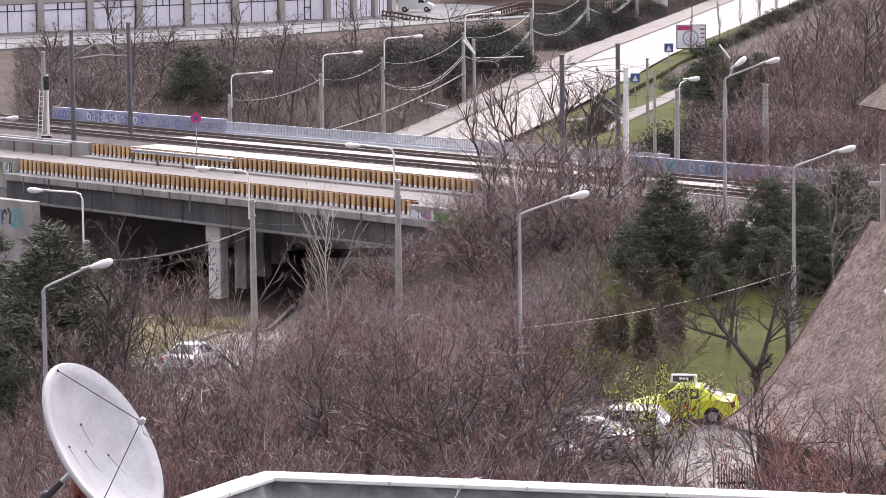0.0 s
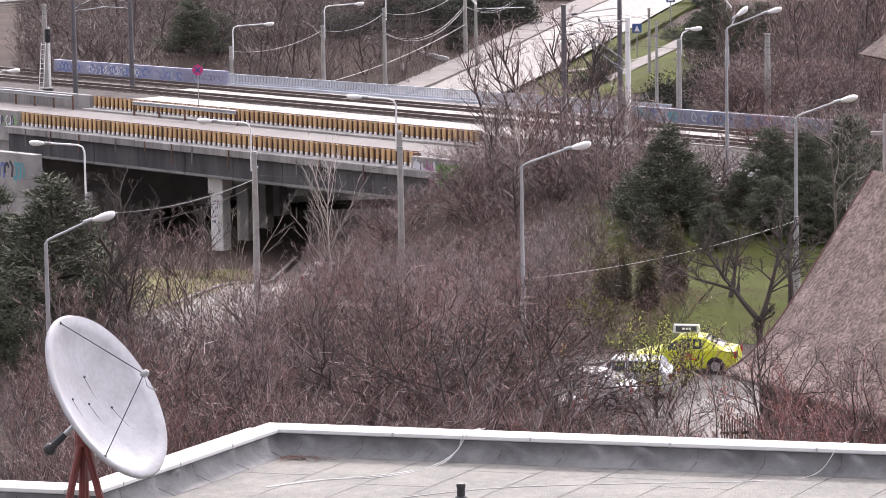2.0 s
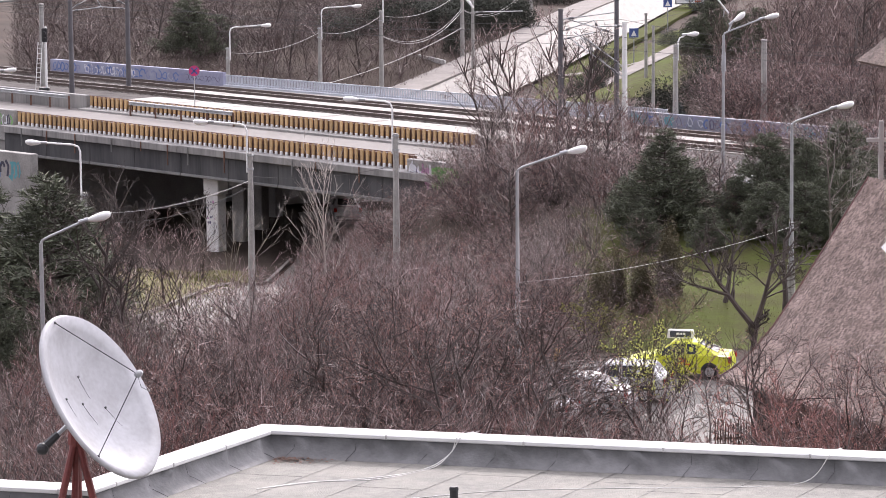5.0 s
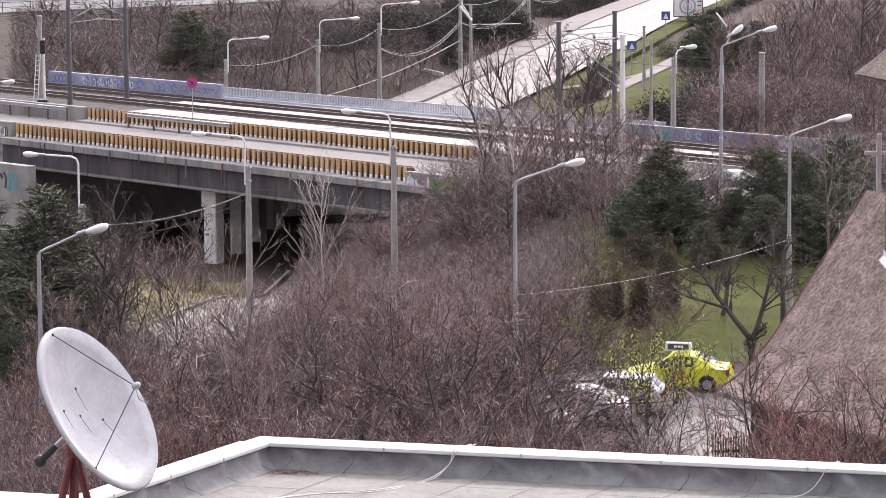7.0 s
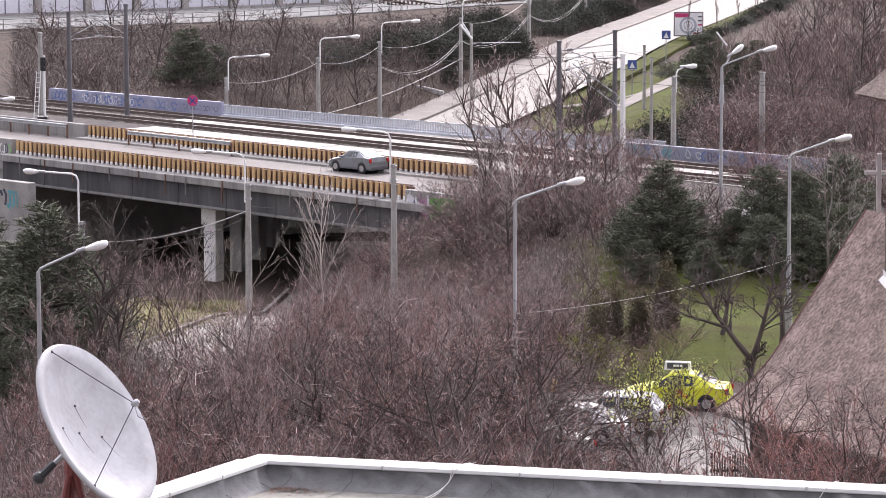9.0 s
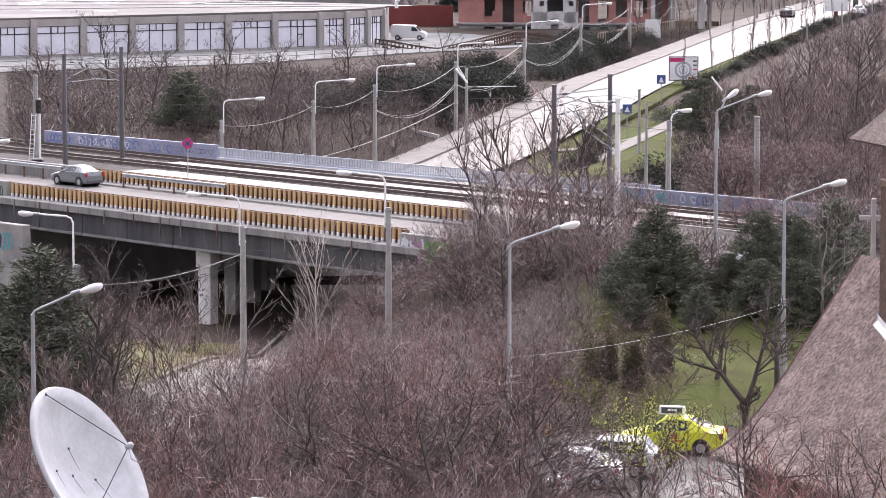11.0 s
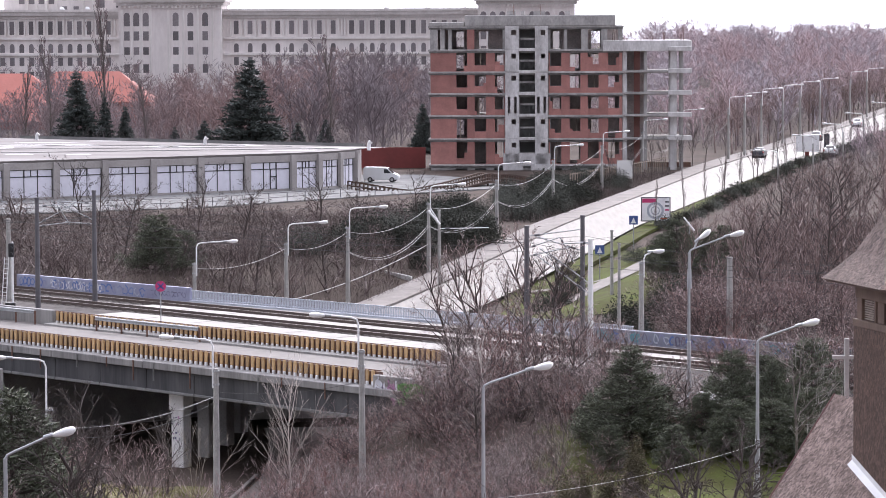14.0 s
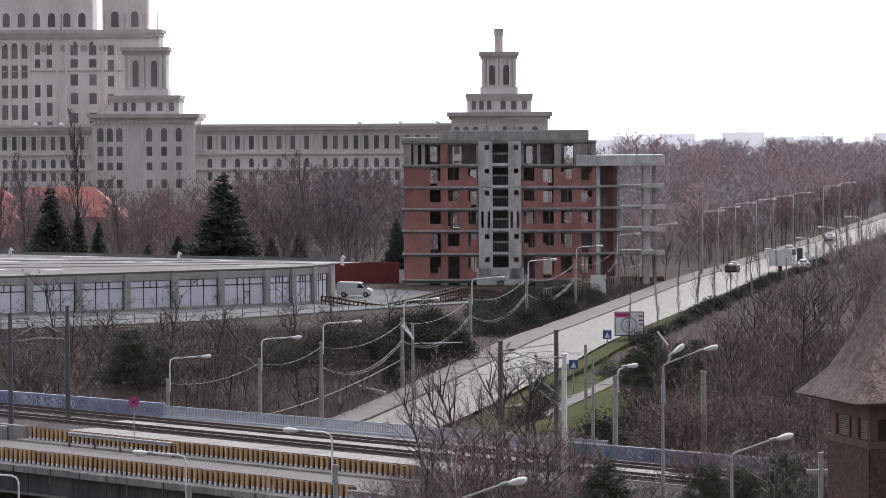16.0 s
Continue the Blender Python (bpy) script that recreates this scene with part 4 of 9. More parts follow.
    for k in range(26):         # bright glints on the flat roof, painted as pale patches
        x, y = rw.uniform(-58, -14), rw.uniform(396, 446)
        if y < 392 + (x + 20.4) * 0.665 + 16 or y > 418 - (x + 14) * 0.74:
            continue
        L_, W_ = rw.uniform(1.5, 5.5), rw.uniform(0.7, 2.4)
        bm = bmesh.new()
        ring = [bm.verts.new((x + L_ * math.cos(a) * rw.uniform(0.6, 1.15), y + W_ * math.sin(a) * rw.uniform(0.6, 1.15), zt + 0.258)) for a in (i * math.tau / 14 for i in range(14))]
        bm.faces.new(ring)
        part("felt_patch", bm, "roof_glint", h)
    for x, y in ((-57, 446), (-33.5, 429), (-12.3, 414)):      # roof ventilators
        bm = bmesh.new()
        tube(bm, [(x, y, zt), (x, y, zt + 0.8), (x + 0.25, y, zt + 1.1)], [0.22, 0.22, 0.3], 8)
        part("vent", bm, "lamp_white", h)
    return front


hall_front = hall()
# terrace in front of the hall
terrace = [(-95, 352), (-60, 347), (-28, 368), (-9, 392), (6, 408), (6, 422), (-6, 440), (-120, 440)]
bm = bmesh.new()
f = bm.faces.new([bm.verts.new((x, y, 1.65)) for x, y in terrace])
g = bmesh.ops.extrude_face_region(bm, geom=[f])
bmesh.ops.translate(bm, verts=[v for v in g["geom"] if isinstance(v, bmesh.types.BMVert)], vec=(0, 0, 0.65))
solid("terrace", cleaned(bm), "dark_concrete", "raised grey concrete terrace in front of the hall", "terrace", kind="structure")
bm = bmesh.new()
inner = [(x * 0.985 + 0.2, y + 2.5) for x, y in terrace]
f = bm.faces.new([bm.verts.new((x, y, -3.0)) for x, y in inner])
g = bmesh.ops.extrude_face_region(bm, geom=[f])
bmesh.ops.translate(bm, verts=[v for v in g["geom"] if isinstance(v, bmesh.types.BMVert)], vec=(0, 0, 4.64))
solid("retaining_wall", cleaned(bm), "concrete", "grey retaining wall under the terrace", "wall", kind="structure")

def post_fence(pts, z, height, step, material, label, name="railing", r=0.05, rails=(1.0, 0.55), category="railing"):
    fe = thing(name, label, category)
    for p, q in zip(pts, pts[1:]):
        p, q = Vector((*p, z)), Vector((*q, z))
        for k in rails:
            bm = bmesh.new()
            tube(bm, [p + Vector((0, 0, height * k)), q + Vector((0, 0, height * k))], r, 4)
            part("rail", bm, material, fe)
        n = max(1, round((q - p).length / step))
        for i in range(n + 1):
            bm = bmesh.new()
            c = p + (q - p) * i / n
            tube(bm, [c, c + Vector((0, 0, height))], r * 1.2, 4)
            part("post", bm, material, fe)
    return fe


post_fence([(x, y + 0.5) for x, y in terrace[:4]], 2.3, 1.0, 3.2, "pole_dark", "thin dark steel railing along the terrace edge", r=0.04, rails=(1.0, 0.5))
ramp = thing("ramp", "arched timber footbridge with dark brown balustrades beside the hall", "footbridge")
RAMP = [(-13.5, 401, 2.3), (-9.6, 399, 1.7), (-6.3, 400, 1.2), (-2.2, 404, 1.9), (2.2, 410, 2.8), (4.7, 414, 2.5), (9.0, 420, 1.6)]
for p, q in zip(RAMP, RAMP[1:]):
    p, q = Vector(p), Vector(q)
    bm = bmesh.new()
    tube(bm, [p, q], 0.24, 4)
    part("beam", bm, "dark_wood", ramp)
    for k in (0.5, 1.0):
        bm = bmesh.new()
        tube(bm, [p + Vector((0, 0, k)), q + Vector((0, 0, k))], 0.1, 4)
        part("rail", bm, "dark_wood", ramp)
        bm = bmesh.new()
        tube(bm, [p + Vector((-1.0, 1.8, k)), q + Vector((-1.0, 1.8, k))], 0.1, 4)
        part("rail", bm, "dark_wood", ramp)
    n = max(1, round((q - p).length / 0.55))
    for i in range(n):
        bm = bmesh.new()
        c = p.lerp(q, i / n)
        tube(bm, [c, c + Vector((0, 0, 1.0))], 0.085, 4)
        part("baluster", bm, "dark_wood", ramp)
        bm = bmesh.new()
        tube(bm, [c + Vector((-1.0, 1.8, 0)), c + Vector((-1.0, 1.8, 1.0))], 0.08, 4)
        part("baluster", bm, "dark_wood", ramp)
    bm = bmesh.new()          # planked walkway
    w_ = [bm.verts.new(e) for e in (p, q, q + Vector((-1.0, 1.8, 0)), p + Vector((-1.0, 1.8, 0)))]
    bm.faces.new(w_)
    g_ = bmesh.ops.extrude_face_region(bm, geom=bm.faces[:])
    bmesh.ops.translate(bm, verts=[e for e in g_["geom"] if isinstance(e, bmesh.types.BMVert)], vec=(0, 0, -0.12))
    part("deck", cleaned(bm), "pale_wood", ramp)
    bm = bmesh.new()
    tube(bm, [Vector((p.x, p.y, min(1.9, p.z - 1.2))), p], 0.12, 5)
    part("post", bm, "dark_wood", ramp)
post_fence([(12.0, 404), (26, 449)], 2.4, 1.7, 1.1, "pale_wood", "row of pale stakes along the building site", name="fence", r=0.06, rails=(0.9,), category="fence")
bm = bmesh.new()
box(bm, -16, -6, 462, 462.3, 1.6, 5.0)
solid("site_fence", cleaned(bm), "fence_red", "dark red sheet fence beside the site", "fence", kind="structure")

# ---- house of the press ----
def press_house():
    YB = 860.0
    ph = thing("press_palace", "long pale stone palace in stepped tiers with arcades and towers", "palace", at=pose(0, YB, 0))
    stone, trim = "press_stone", "press_trim"
    wind = {}

    def win(w, h, arch):
        key = (w, h, arch)
        if key not in wind:
            bm = bmesh.new()
            out = [(-w / 2, 0), (w / 2, 0), (w / 2, h)]
            if arch:
                out += [(w / 2 * math.cos(a), h + w / 2 * math.sin(a)) for a in (math.pi / 4, math.pi / 2, 3 * math.pi / 4)]
            out.append((-w / 2, h))
            prism(bm, out, -0.04, 0.3)
            wind[key] = mesh_of("window", cleaned(bm), "palace_glass")
        return wind[key]

    def block(x0, x1, z0, z1, y, depth, cornice=1.0, parent=ph):
        bm = bmesh.new()
        box(bm, x0, x1, y, y + depth, z0, z1)
        w = part("wall", bm, stone, parent)
        if cornice:
            bm = bmesh.new()
            box(bm, x0 - cornice, x1 + cornice, y - cornice, y + depth + cornice, z1 - 0.9, z1 + 0.1)
            box(bm, x0 - cornice * 0.5, x1 + cornice * 0.5, y - cornice * 0.5, y + depth + cornice * 0.5, z1 - 1.7, z1 - 0.9)
            part("cornice", cleaned(bm), "press_cornice", w)
        return w

    def row(wall, x0, x1, n, z, w, h, y, arch=False, pil=True):
        step = (x1 - x0) / n
        for i in range(n):
            o = part("window", win(w, h, arch), None, wall)
            o.location = (x0 + (i + 0.5) * step, y, z)
        if pil:
            for i in range(n + 1):
                for k in (-0.42, 0.42):
                    if "p%.1f" % h not in wind:
                        bm = bmesh.new()
                        box(bm, -0.2, 0.2, -0.5, 0.05, -0.4, h + 0.5)
                        wind["p%.1f" % h] = mesh_of("pilaster", bm, trim)
                    o = part("pilaster", wind["p%.1f" % h], None, wall)
                    o.location = (x0 + i * step + k, y, z)

    # long wings
    for x0, x1, runs in ((-63.0, 2.6, ((-61, -32.8, 8), (-31.2, -2.4, 11))), (-150, -88.4, ((-149.5, -90.5, 24),))):
        w = block(x0, x1, 0, 24.0, 3.0, 16, 0.8)
        for a, c, n in runs:
            row(w, a, c, n, 18.3, 1.2, 3.4, 3.0)
            row(w, a, c, n, 13.7, 1.2, 1.7, 3.0, True, False)
            row(w, a, c, n, 10.4, 1.2, 2.1, 3.0, False, False)
            row(w, a, c, n, 6.8, 1.2, 2.1, 3.0, False, False)
        for z in (17.0, 13.0):
            bm = bmesh.new()
            box(bm, x0, x1, 2.4, 3.0, z, z + 0.5)
            part("string_course", bm, trim, w)
        bm = bmesh.new()
        box(bm, x0, x1, 2.0, 2.3, 24.1, 24.7)
        part("parapet", bm, trim, w)
    # corner pavilions with stepped towers
    for cx, half, h1, h2, ztop, h3 in ((-75.7, 13.0, 8.8, 5.5, 44.3, 0), (14.5, 12.2, 8.1, 4.3, 42.7, 1.0)):
        p = block(cx - half, cx + half, 0, 27.3, -1.5, 24, 1.1)
        for a, c in ((cx - 12.1, cx - 4.9), (cx - 0.4, cx + 10.8)):
            row(p, a, c, 3, 20.4, 1.5, 2.7, -1.5, True, False)
            row(p, a, c, 3, 16.8, 1.4, 2.3, -1.5, False, False)
            row(p, a, c, 3, 13.2, 1.4, 1.9, -1.5, False, False)
            row(p, a, c, 3, 8.6, 1.4, 2.2, -1.5, False, False)
            for k in range(4):
                bm = bmesh.new()
                x = a + (c - a) * k / 3
                box(bm, x - 0.25, x + 0.25, -2.0, -1.45, 6, 24.6)
                part("pilaster", bm, trim, p)
        for k in range(24):
            bm = bmesh.new()
            x = cx - half + (k + 0.5) * half / 12
            box(bm, x - 0.22, x + 0.22, -2.3, -1.5, 25.0, 25.6)
            part("bracket", bm, trim, p)
        t1 = block(cx - h1, cx + h1, 27.3, 32.0, 1.0, 16, 0.35)
        row(t1, cx - h1 + 0.6, cx - 1.6, 3, 28.1, 1.1, 1.9, 1.0, True, False)
        row(t1, cx - 0.4, cx + h1 - 0.4, 3, 28.1, 1.3, 1.9, 1.0, True, False)
        base = block(cx - h2 - 0.4, cx + h2 + 0.4, 32.0, 33.8, 3.6, 9, 0)
        t2 = block(cx - h2, cx + h2, 33.8, ztop, 4.0, 8, 0.7)
        for k in (-1, 0, 1):
            for q in (-0.8, 0.8):
                bm = bmesh.new()
                x = cx + k * (h2 - 0.9) + q * 0.7
                box(bm, x - 0.3, x + 0.3, 3.4, 4.0, 33.9, ztop - 1.8)
                part("pilaster", bm, trim, t2)
        row(t2, cx - h2 * 0.86, cx + h2 * 0.86, 2, 34.4, 1.5, ztop - 38.4, 3.98, True, False)
        if h3:
            t3 = block(cx - h3, cx + h3, ztop, 48.6, 7.0, 2, 0.15)
            for k in (-1, 0, 1):
                bm = bmesh.new()
                box(bm, cx + k * 0.75 - 0.2, cx + k * 0.75 + 0.2, 6.8, 7.0, ztop + 0.2, 48.0)
                part("pilaster", bm, trim, t3)
    # the great central block at the left
    main = block(-122, -74.2, 0, 49.6, 30, 12, 0.8)
    for x in (-91.6, -96.5):
        for z, hh, arch in ((43.0, 2.7, True), (39.8, 2.2, False), (35.1, 2.9, False), (30.2, 2.9, False), (25.2, 2.7, False)):
            o = part("window", win(1.9, hh, arch), None, main)
            o.location = (x, 30, z)
    for x in (-106.1, -103.0):
        for z, hh, arch in ((43.2, 2.6, True), (39.8, 2.2, False), (32.1, 3.2, False), (27.2, 3.4, False), (24.4, 1.2, False)):
            o = part("window", win(1.4, hh, arch), None, main)
            o.location = (x, 30, z)
    for z, hh in ((43.0, 2.6), (39.0, 2.8), (34.8, 2.8), (30.0, 2.8)):
        o = part("window", win(1.6, hh, False), None, main)
        o.location = (-86.9, 30, z)
    for x in (-88.9, -93.9, -99.2, -104.5):       # round medallions between the arched windows
        bm = bmesh.new()
        tube(bm, [(x, 29.8, 44.8), (x, 30.0, 44.8)], 0.95, 14)
        part("medallion", bm, "press_dark", main)
    for x in (-117.3, -114.7, -112.1, -109.5):    # tall arcade
        o = part("window", win(1.5, 19.4, True), None, main)
        o.location = (x, 30, 26.2)
        for k in range(3):
            bm = bmesh.new()
            box(bm, x - 0.75, x + 0.75, 29.93, 30.1, 30.0 + 5.2 * k, 31.8 + 5.2 * k)
            part("spandrel", bm, trim, main)
    for x in (-108.2, -101.0, -98.6, -89.0, -85.6, -75.0, -110.8, -113.4, -116.0):
        bm = bmesh.new()
        box(bm, x - 0.25, x + 0.25, 29.4, 30, 24, 46.6)
        part("pilaster", bm, trim, main)
    for z in (38.7, 47.2):
        bm = bmesh.new()
        box(bm, -122, -74.0, 29.7, 30, z, z + 0.35)
        part("string_course", bm, "press_dark", main)
    for k in range(22):
        bm = bmesh.new()
        x = -117 + 2.0 * k
        box(bm, x - 0.3, x + 0.3, 29.2, 30, 45.6, 46.6)
        part("bracket", bm, trim, main)
    drum = block(-118, -92.2, 49.6, 62, 36, 12, 0.6)
    row(drum, -117, -93, 6, 50.6, 1.9, 2.8, 36, True, False)
    turret = block(-89.3, -77.4, 49.6, 66, 33, 6, 0.5)
    row(turret, -88.6, -78.2, 2, 50.4, 2.0, 3.2, 33, True, True)
    for x in (-100, -74.6):
        bm = bmesh.new()
        tube(bm, [(x, 31, 48), (x + 0.1, 31, 54)], 0.12, 4)
        part("flagpole", bm, "pole_dark", main)
    for x in (-103.5, -97.0, -21.0, -10.5, -1.0):      # small dishes on the cornice
        bm = bmesh.new()
        bmesh.ops.create_cone(bm, segments=8, radius1=0.7, radius2=0.1, depth=0.3, cap_ends=True)
        bmesh.ops.transform(bm, matrix=pose(x, 4, 24.9, 60, 0, 30), verts=bm.verts[:])
        part("roof_dish", bm, "lamp_white", ph)


press_house()

# red-roofed houses in front of the palace
for x, y, w, d, zr, hr in ((-72, 640, 26, 14, 7.0, 5.6), (-92, 655, 30, 16, 6.0, 6.0), (-84, 628, 20, 12, 3.6, 4.6)):
    ho = thing("house", "house with a salmon-red tiled hip roof among bare trees", "house", group="red-roofed houses")
    bm = bmesh.new()
    box(bm, x - w / 2 + 0.5, x + w / 2 - 0.5, y - d / 2 + 0.5, y + d / 2 - 0.5, 0, zr)
    part("wall", bm, "brick_red", ho)
    bm = bmesh.new()
    v = [bm.verts.new(c) for c in ((x - w / 2, y - d / 2, zr), (x + w / 2, y - d / 2, zr), (x + w / 2, y + d / 2, zr), (x - w / 2, y + d / 2, zr),
                                   (x - w / 2 + d * 0.5, y, zr + hr), (x + w / 2 - d * 0.5, y, zr + hr))]
    for f in ((0, 1, 5, 4), (2, 3, 4, 5), (1, 2, 5), (3, 0, 4), (3, 2, 1, 0)):
        bm.faces.new([v[i] for i in f])
    part("roof", cleaned(bm), "roof_tile", ho, "salmon-red tiled roof")

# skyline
# weaker copy of the haze glow, for window bands and tree line
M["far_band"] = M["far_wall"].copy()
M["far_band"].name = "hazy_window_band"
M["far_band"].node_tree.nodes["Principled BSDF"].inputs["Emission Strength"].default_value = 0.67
rnd = random.Random(11)
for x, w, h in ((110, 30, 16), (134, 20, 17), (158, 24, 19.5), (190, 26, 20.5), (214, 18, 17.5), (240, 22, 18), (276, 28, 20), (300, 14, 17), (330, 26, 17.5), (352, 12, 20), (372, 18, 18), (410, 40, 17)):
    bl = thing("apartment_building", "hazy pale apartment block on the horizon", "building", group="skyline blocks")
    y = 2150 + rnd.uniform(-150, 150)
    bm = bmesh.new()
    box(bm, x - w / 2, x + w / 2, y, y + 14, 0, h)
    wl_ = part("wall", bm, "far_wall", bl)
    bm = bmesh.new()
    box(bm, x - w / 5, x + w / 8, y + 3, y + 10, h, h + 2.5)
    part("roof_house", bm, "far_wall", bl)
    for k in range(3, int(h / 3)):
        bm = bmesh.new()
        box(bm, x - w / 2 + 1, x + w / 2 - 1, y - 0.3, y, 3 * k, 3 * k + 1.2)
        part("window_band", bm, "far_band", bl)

# tree line on the horizon, its glow standing in for haze
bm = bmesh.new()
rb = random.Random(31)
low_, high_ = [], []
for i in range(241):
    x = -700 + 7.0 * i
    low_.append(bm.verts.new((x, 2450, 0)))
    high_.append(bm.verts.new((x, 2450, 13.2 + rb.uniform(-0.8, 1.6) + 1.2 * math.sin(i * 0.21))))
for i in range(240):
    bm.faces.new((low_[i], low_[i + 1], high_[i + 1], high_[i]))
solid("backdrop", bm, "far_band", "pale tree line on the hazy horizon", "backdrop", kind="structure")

# ---- the flat roof below, with its parapet and dish ----
RZ = 17.24          # roof surface
C0 = Vector((-2.19, 29.70))                   # outer corner of the parapet
ER = Vector((0.968, -0.2515)).normalized()    # along the far parapet
EL = Vector((-1.15, -2.32)).normalized()      # along the left parapet
JOG = 2.92                                    # where the left parapet turns outwards
def R2(a, b, z=0.0):
    """Point a along the far parapet, b along the left one."""
    q = C0 + ER * a + EL * b
    return Vector((q.x, q.y, z))
bm = bmesh.new()
corners = [R2(0.05, 0.05), R2(16, 0.05), R2(16, 16), R2(-7, 16), R2(-7, JOG + 0.05), R2(0.05, JOG + 0.05)]
f = bm.faces.new([bm.verts.new((c.x, c.y, RZ)) for c in corners])
g = bmesh.ops.extrude_face_region(bm, geom=[f])
bmesh.ops.translate(bm, verts=[v for v in g["geom"] if isinstance(v, bmesh.types.BMVert)], vec=(0, 0, -0.4))
flat_roof = tagged(part("flat_roof", cleaned(bm), "felt", None), "flat roof of grey bitumen felt sheets with lapped seams", "roof", kind="structure")
# building below the roof
bm = bmesh.new()
v = [bm.verts.new((c.x, c.y, z)) for z in (-0.5, RZ - 0.41) for c in corners]
for i in range(6):
    bm.faces.new((v[i], v[(i + 1) % 6], v[6 + (i + 1) % 6], v[6 + i]))
solid("building_wall", cleaned(bm), "concrete", "plain rendered wall below the flat roof", "wall", kind="structure")

EDGE = (lambda a, b, z: R2(a, b, z), lambda a, b, z: R2(b, a, z), lambda a, b, z: R2(-a, JOG + b, z))
RUN = (16, JOG + 0.24, 7)                     # far parapet, left parapet, and the stretch beyond the turn

def along(bm, u, length, w0, w1, z0, z1, off=0.0):
    """A bar along one stretch of the parapet, w metres in from the outer edge."""
    pts = [EDGE[u](a, b, z) for a in (off, off + length) for b in (w0, w1) for z in (z0, z1)]
    v = [bm.verts.new(p) for p in pts]
    for f in ((0, 1, 3, 2), (4, 6, 7, 5), (0, 4, 5, 1), (2, 3, 7, 6), (0, 2, 6, 4), (1, 5, 7, 3)):
        bm.faces.new([v[i] for i in f])


parapet = thing("parapet", "low felt-covered parapet with white sheet-metal capping", "parapet", kind="structure")
for u in (0, 1, 2):
    rnd = random.Random(3 + u)
    fn = EDGE[u]
    off0 = 0.0 if u == 0 else 0.2 if u == 1 else -0.02
    bm = bmesh.new()
    along(bm, u, RUN[u] - off0 - (0.0 if u != 1 else 0.06), 0.02, 0.2, RZ - 0.3, RZ + 0.183, off=off0)
    part("upstand", cleaned(bm), "dark_felt", parapet)
    # felt dressed down the upstand, with slack diagonal creases
    creases = [(0.5 + 0.61 * k + rnd.uniform(-0.15, 0.15), rnd.uniform(0.15, 0.4), rnd.uniform(0.03, 0.075)) for k in range(int(RUN[u] / 0.61))]
    bm = bmesh.new()
    prev = None
    a, end = (0.2 if u < 2 else 0.0), RUN[u] - (0.05 if u == 1 else 0)
    while a < end:
        cur = []
        for t in (0.0, 0.25, 0.5, 0.75, 1.0):
            bulge = sum(d * math.exp(-((a - c - sl * t) / 0.06) ** 2) for c, sl, d in creases if abs(a - c) < 0.7) * math.sin(math.pi * min(1, t + 0.1)) + 0.004 * math.sin(a * 9 + t * 3)
            cur.append(bm.verts.new(fn(a, 0.205 + 0.16 * t ** 2.2 + bulge, RZ + 0.18 - 0.174 * t + bulge * 0.4)))
        if prev:
            for k in range(4):
                bm.faces.new((prev[k], cur[k], cur[k + 1], prev[k + 1]))
        prev = cur
        a += 0.05
    part("felt_flashing", cleaned(bm), "dark_felt", parapet, smooth=True)
    for i in range(int(RUN[u] / 0.6)):        # lapped joints of the felt
        a = 0.42 + i * 0.6 + rnd.uniform(-0.05, 0.05)
        if a > end:
            continue
        bm = bmesh.new()
        tube(bm, [fn(a, 0.212, RZ + 0.17), fn(a + 0.01, 0.248, RZ + 0.08), fn(a - 0.01, 0.39, RZ + 0.012)], [0.0012, 0.0022, 0.0018], 5)
        part("felt_joint", bm, "black", parapet)
    a = 0.0 if u == 0 else 0.245 if u == 1 else 0.045
    i = 0
    while a < RUN[u]:
        L_ = min(rnd.uniform(1.18, 1.3) if u == 0 else rnd.uniform(0.7, 0.95), RUN[u] - a)
        if L_ < 0.1:
            break
        bm = bmesh.new()
        along(bm, u, L_ - 0.008, -0.04, 0.24, RZ + 0.185, RZ + 0.225, off=a)
        part("cap_sheet", cleaned(bm, 0.008), "cap_white", parapet)
        bm = bmesh.new()          # lapped joint cover
        along(bm, u, 0.016, -0.043, 0.243, RZ + 0.183, RZ + 0.2275, off=a + L_ - 0.012)
        part("cap_joint", cleaned(bm, 0.004), "cap_joint", parapet)
        a += L_
        i += 1

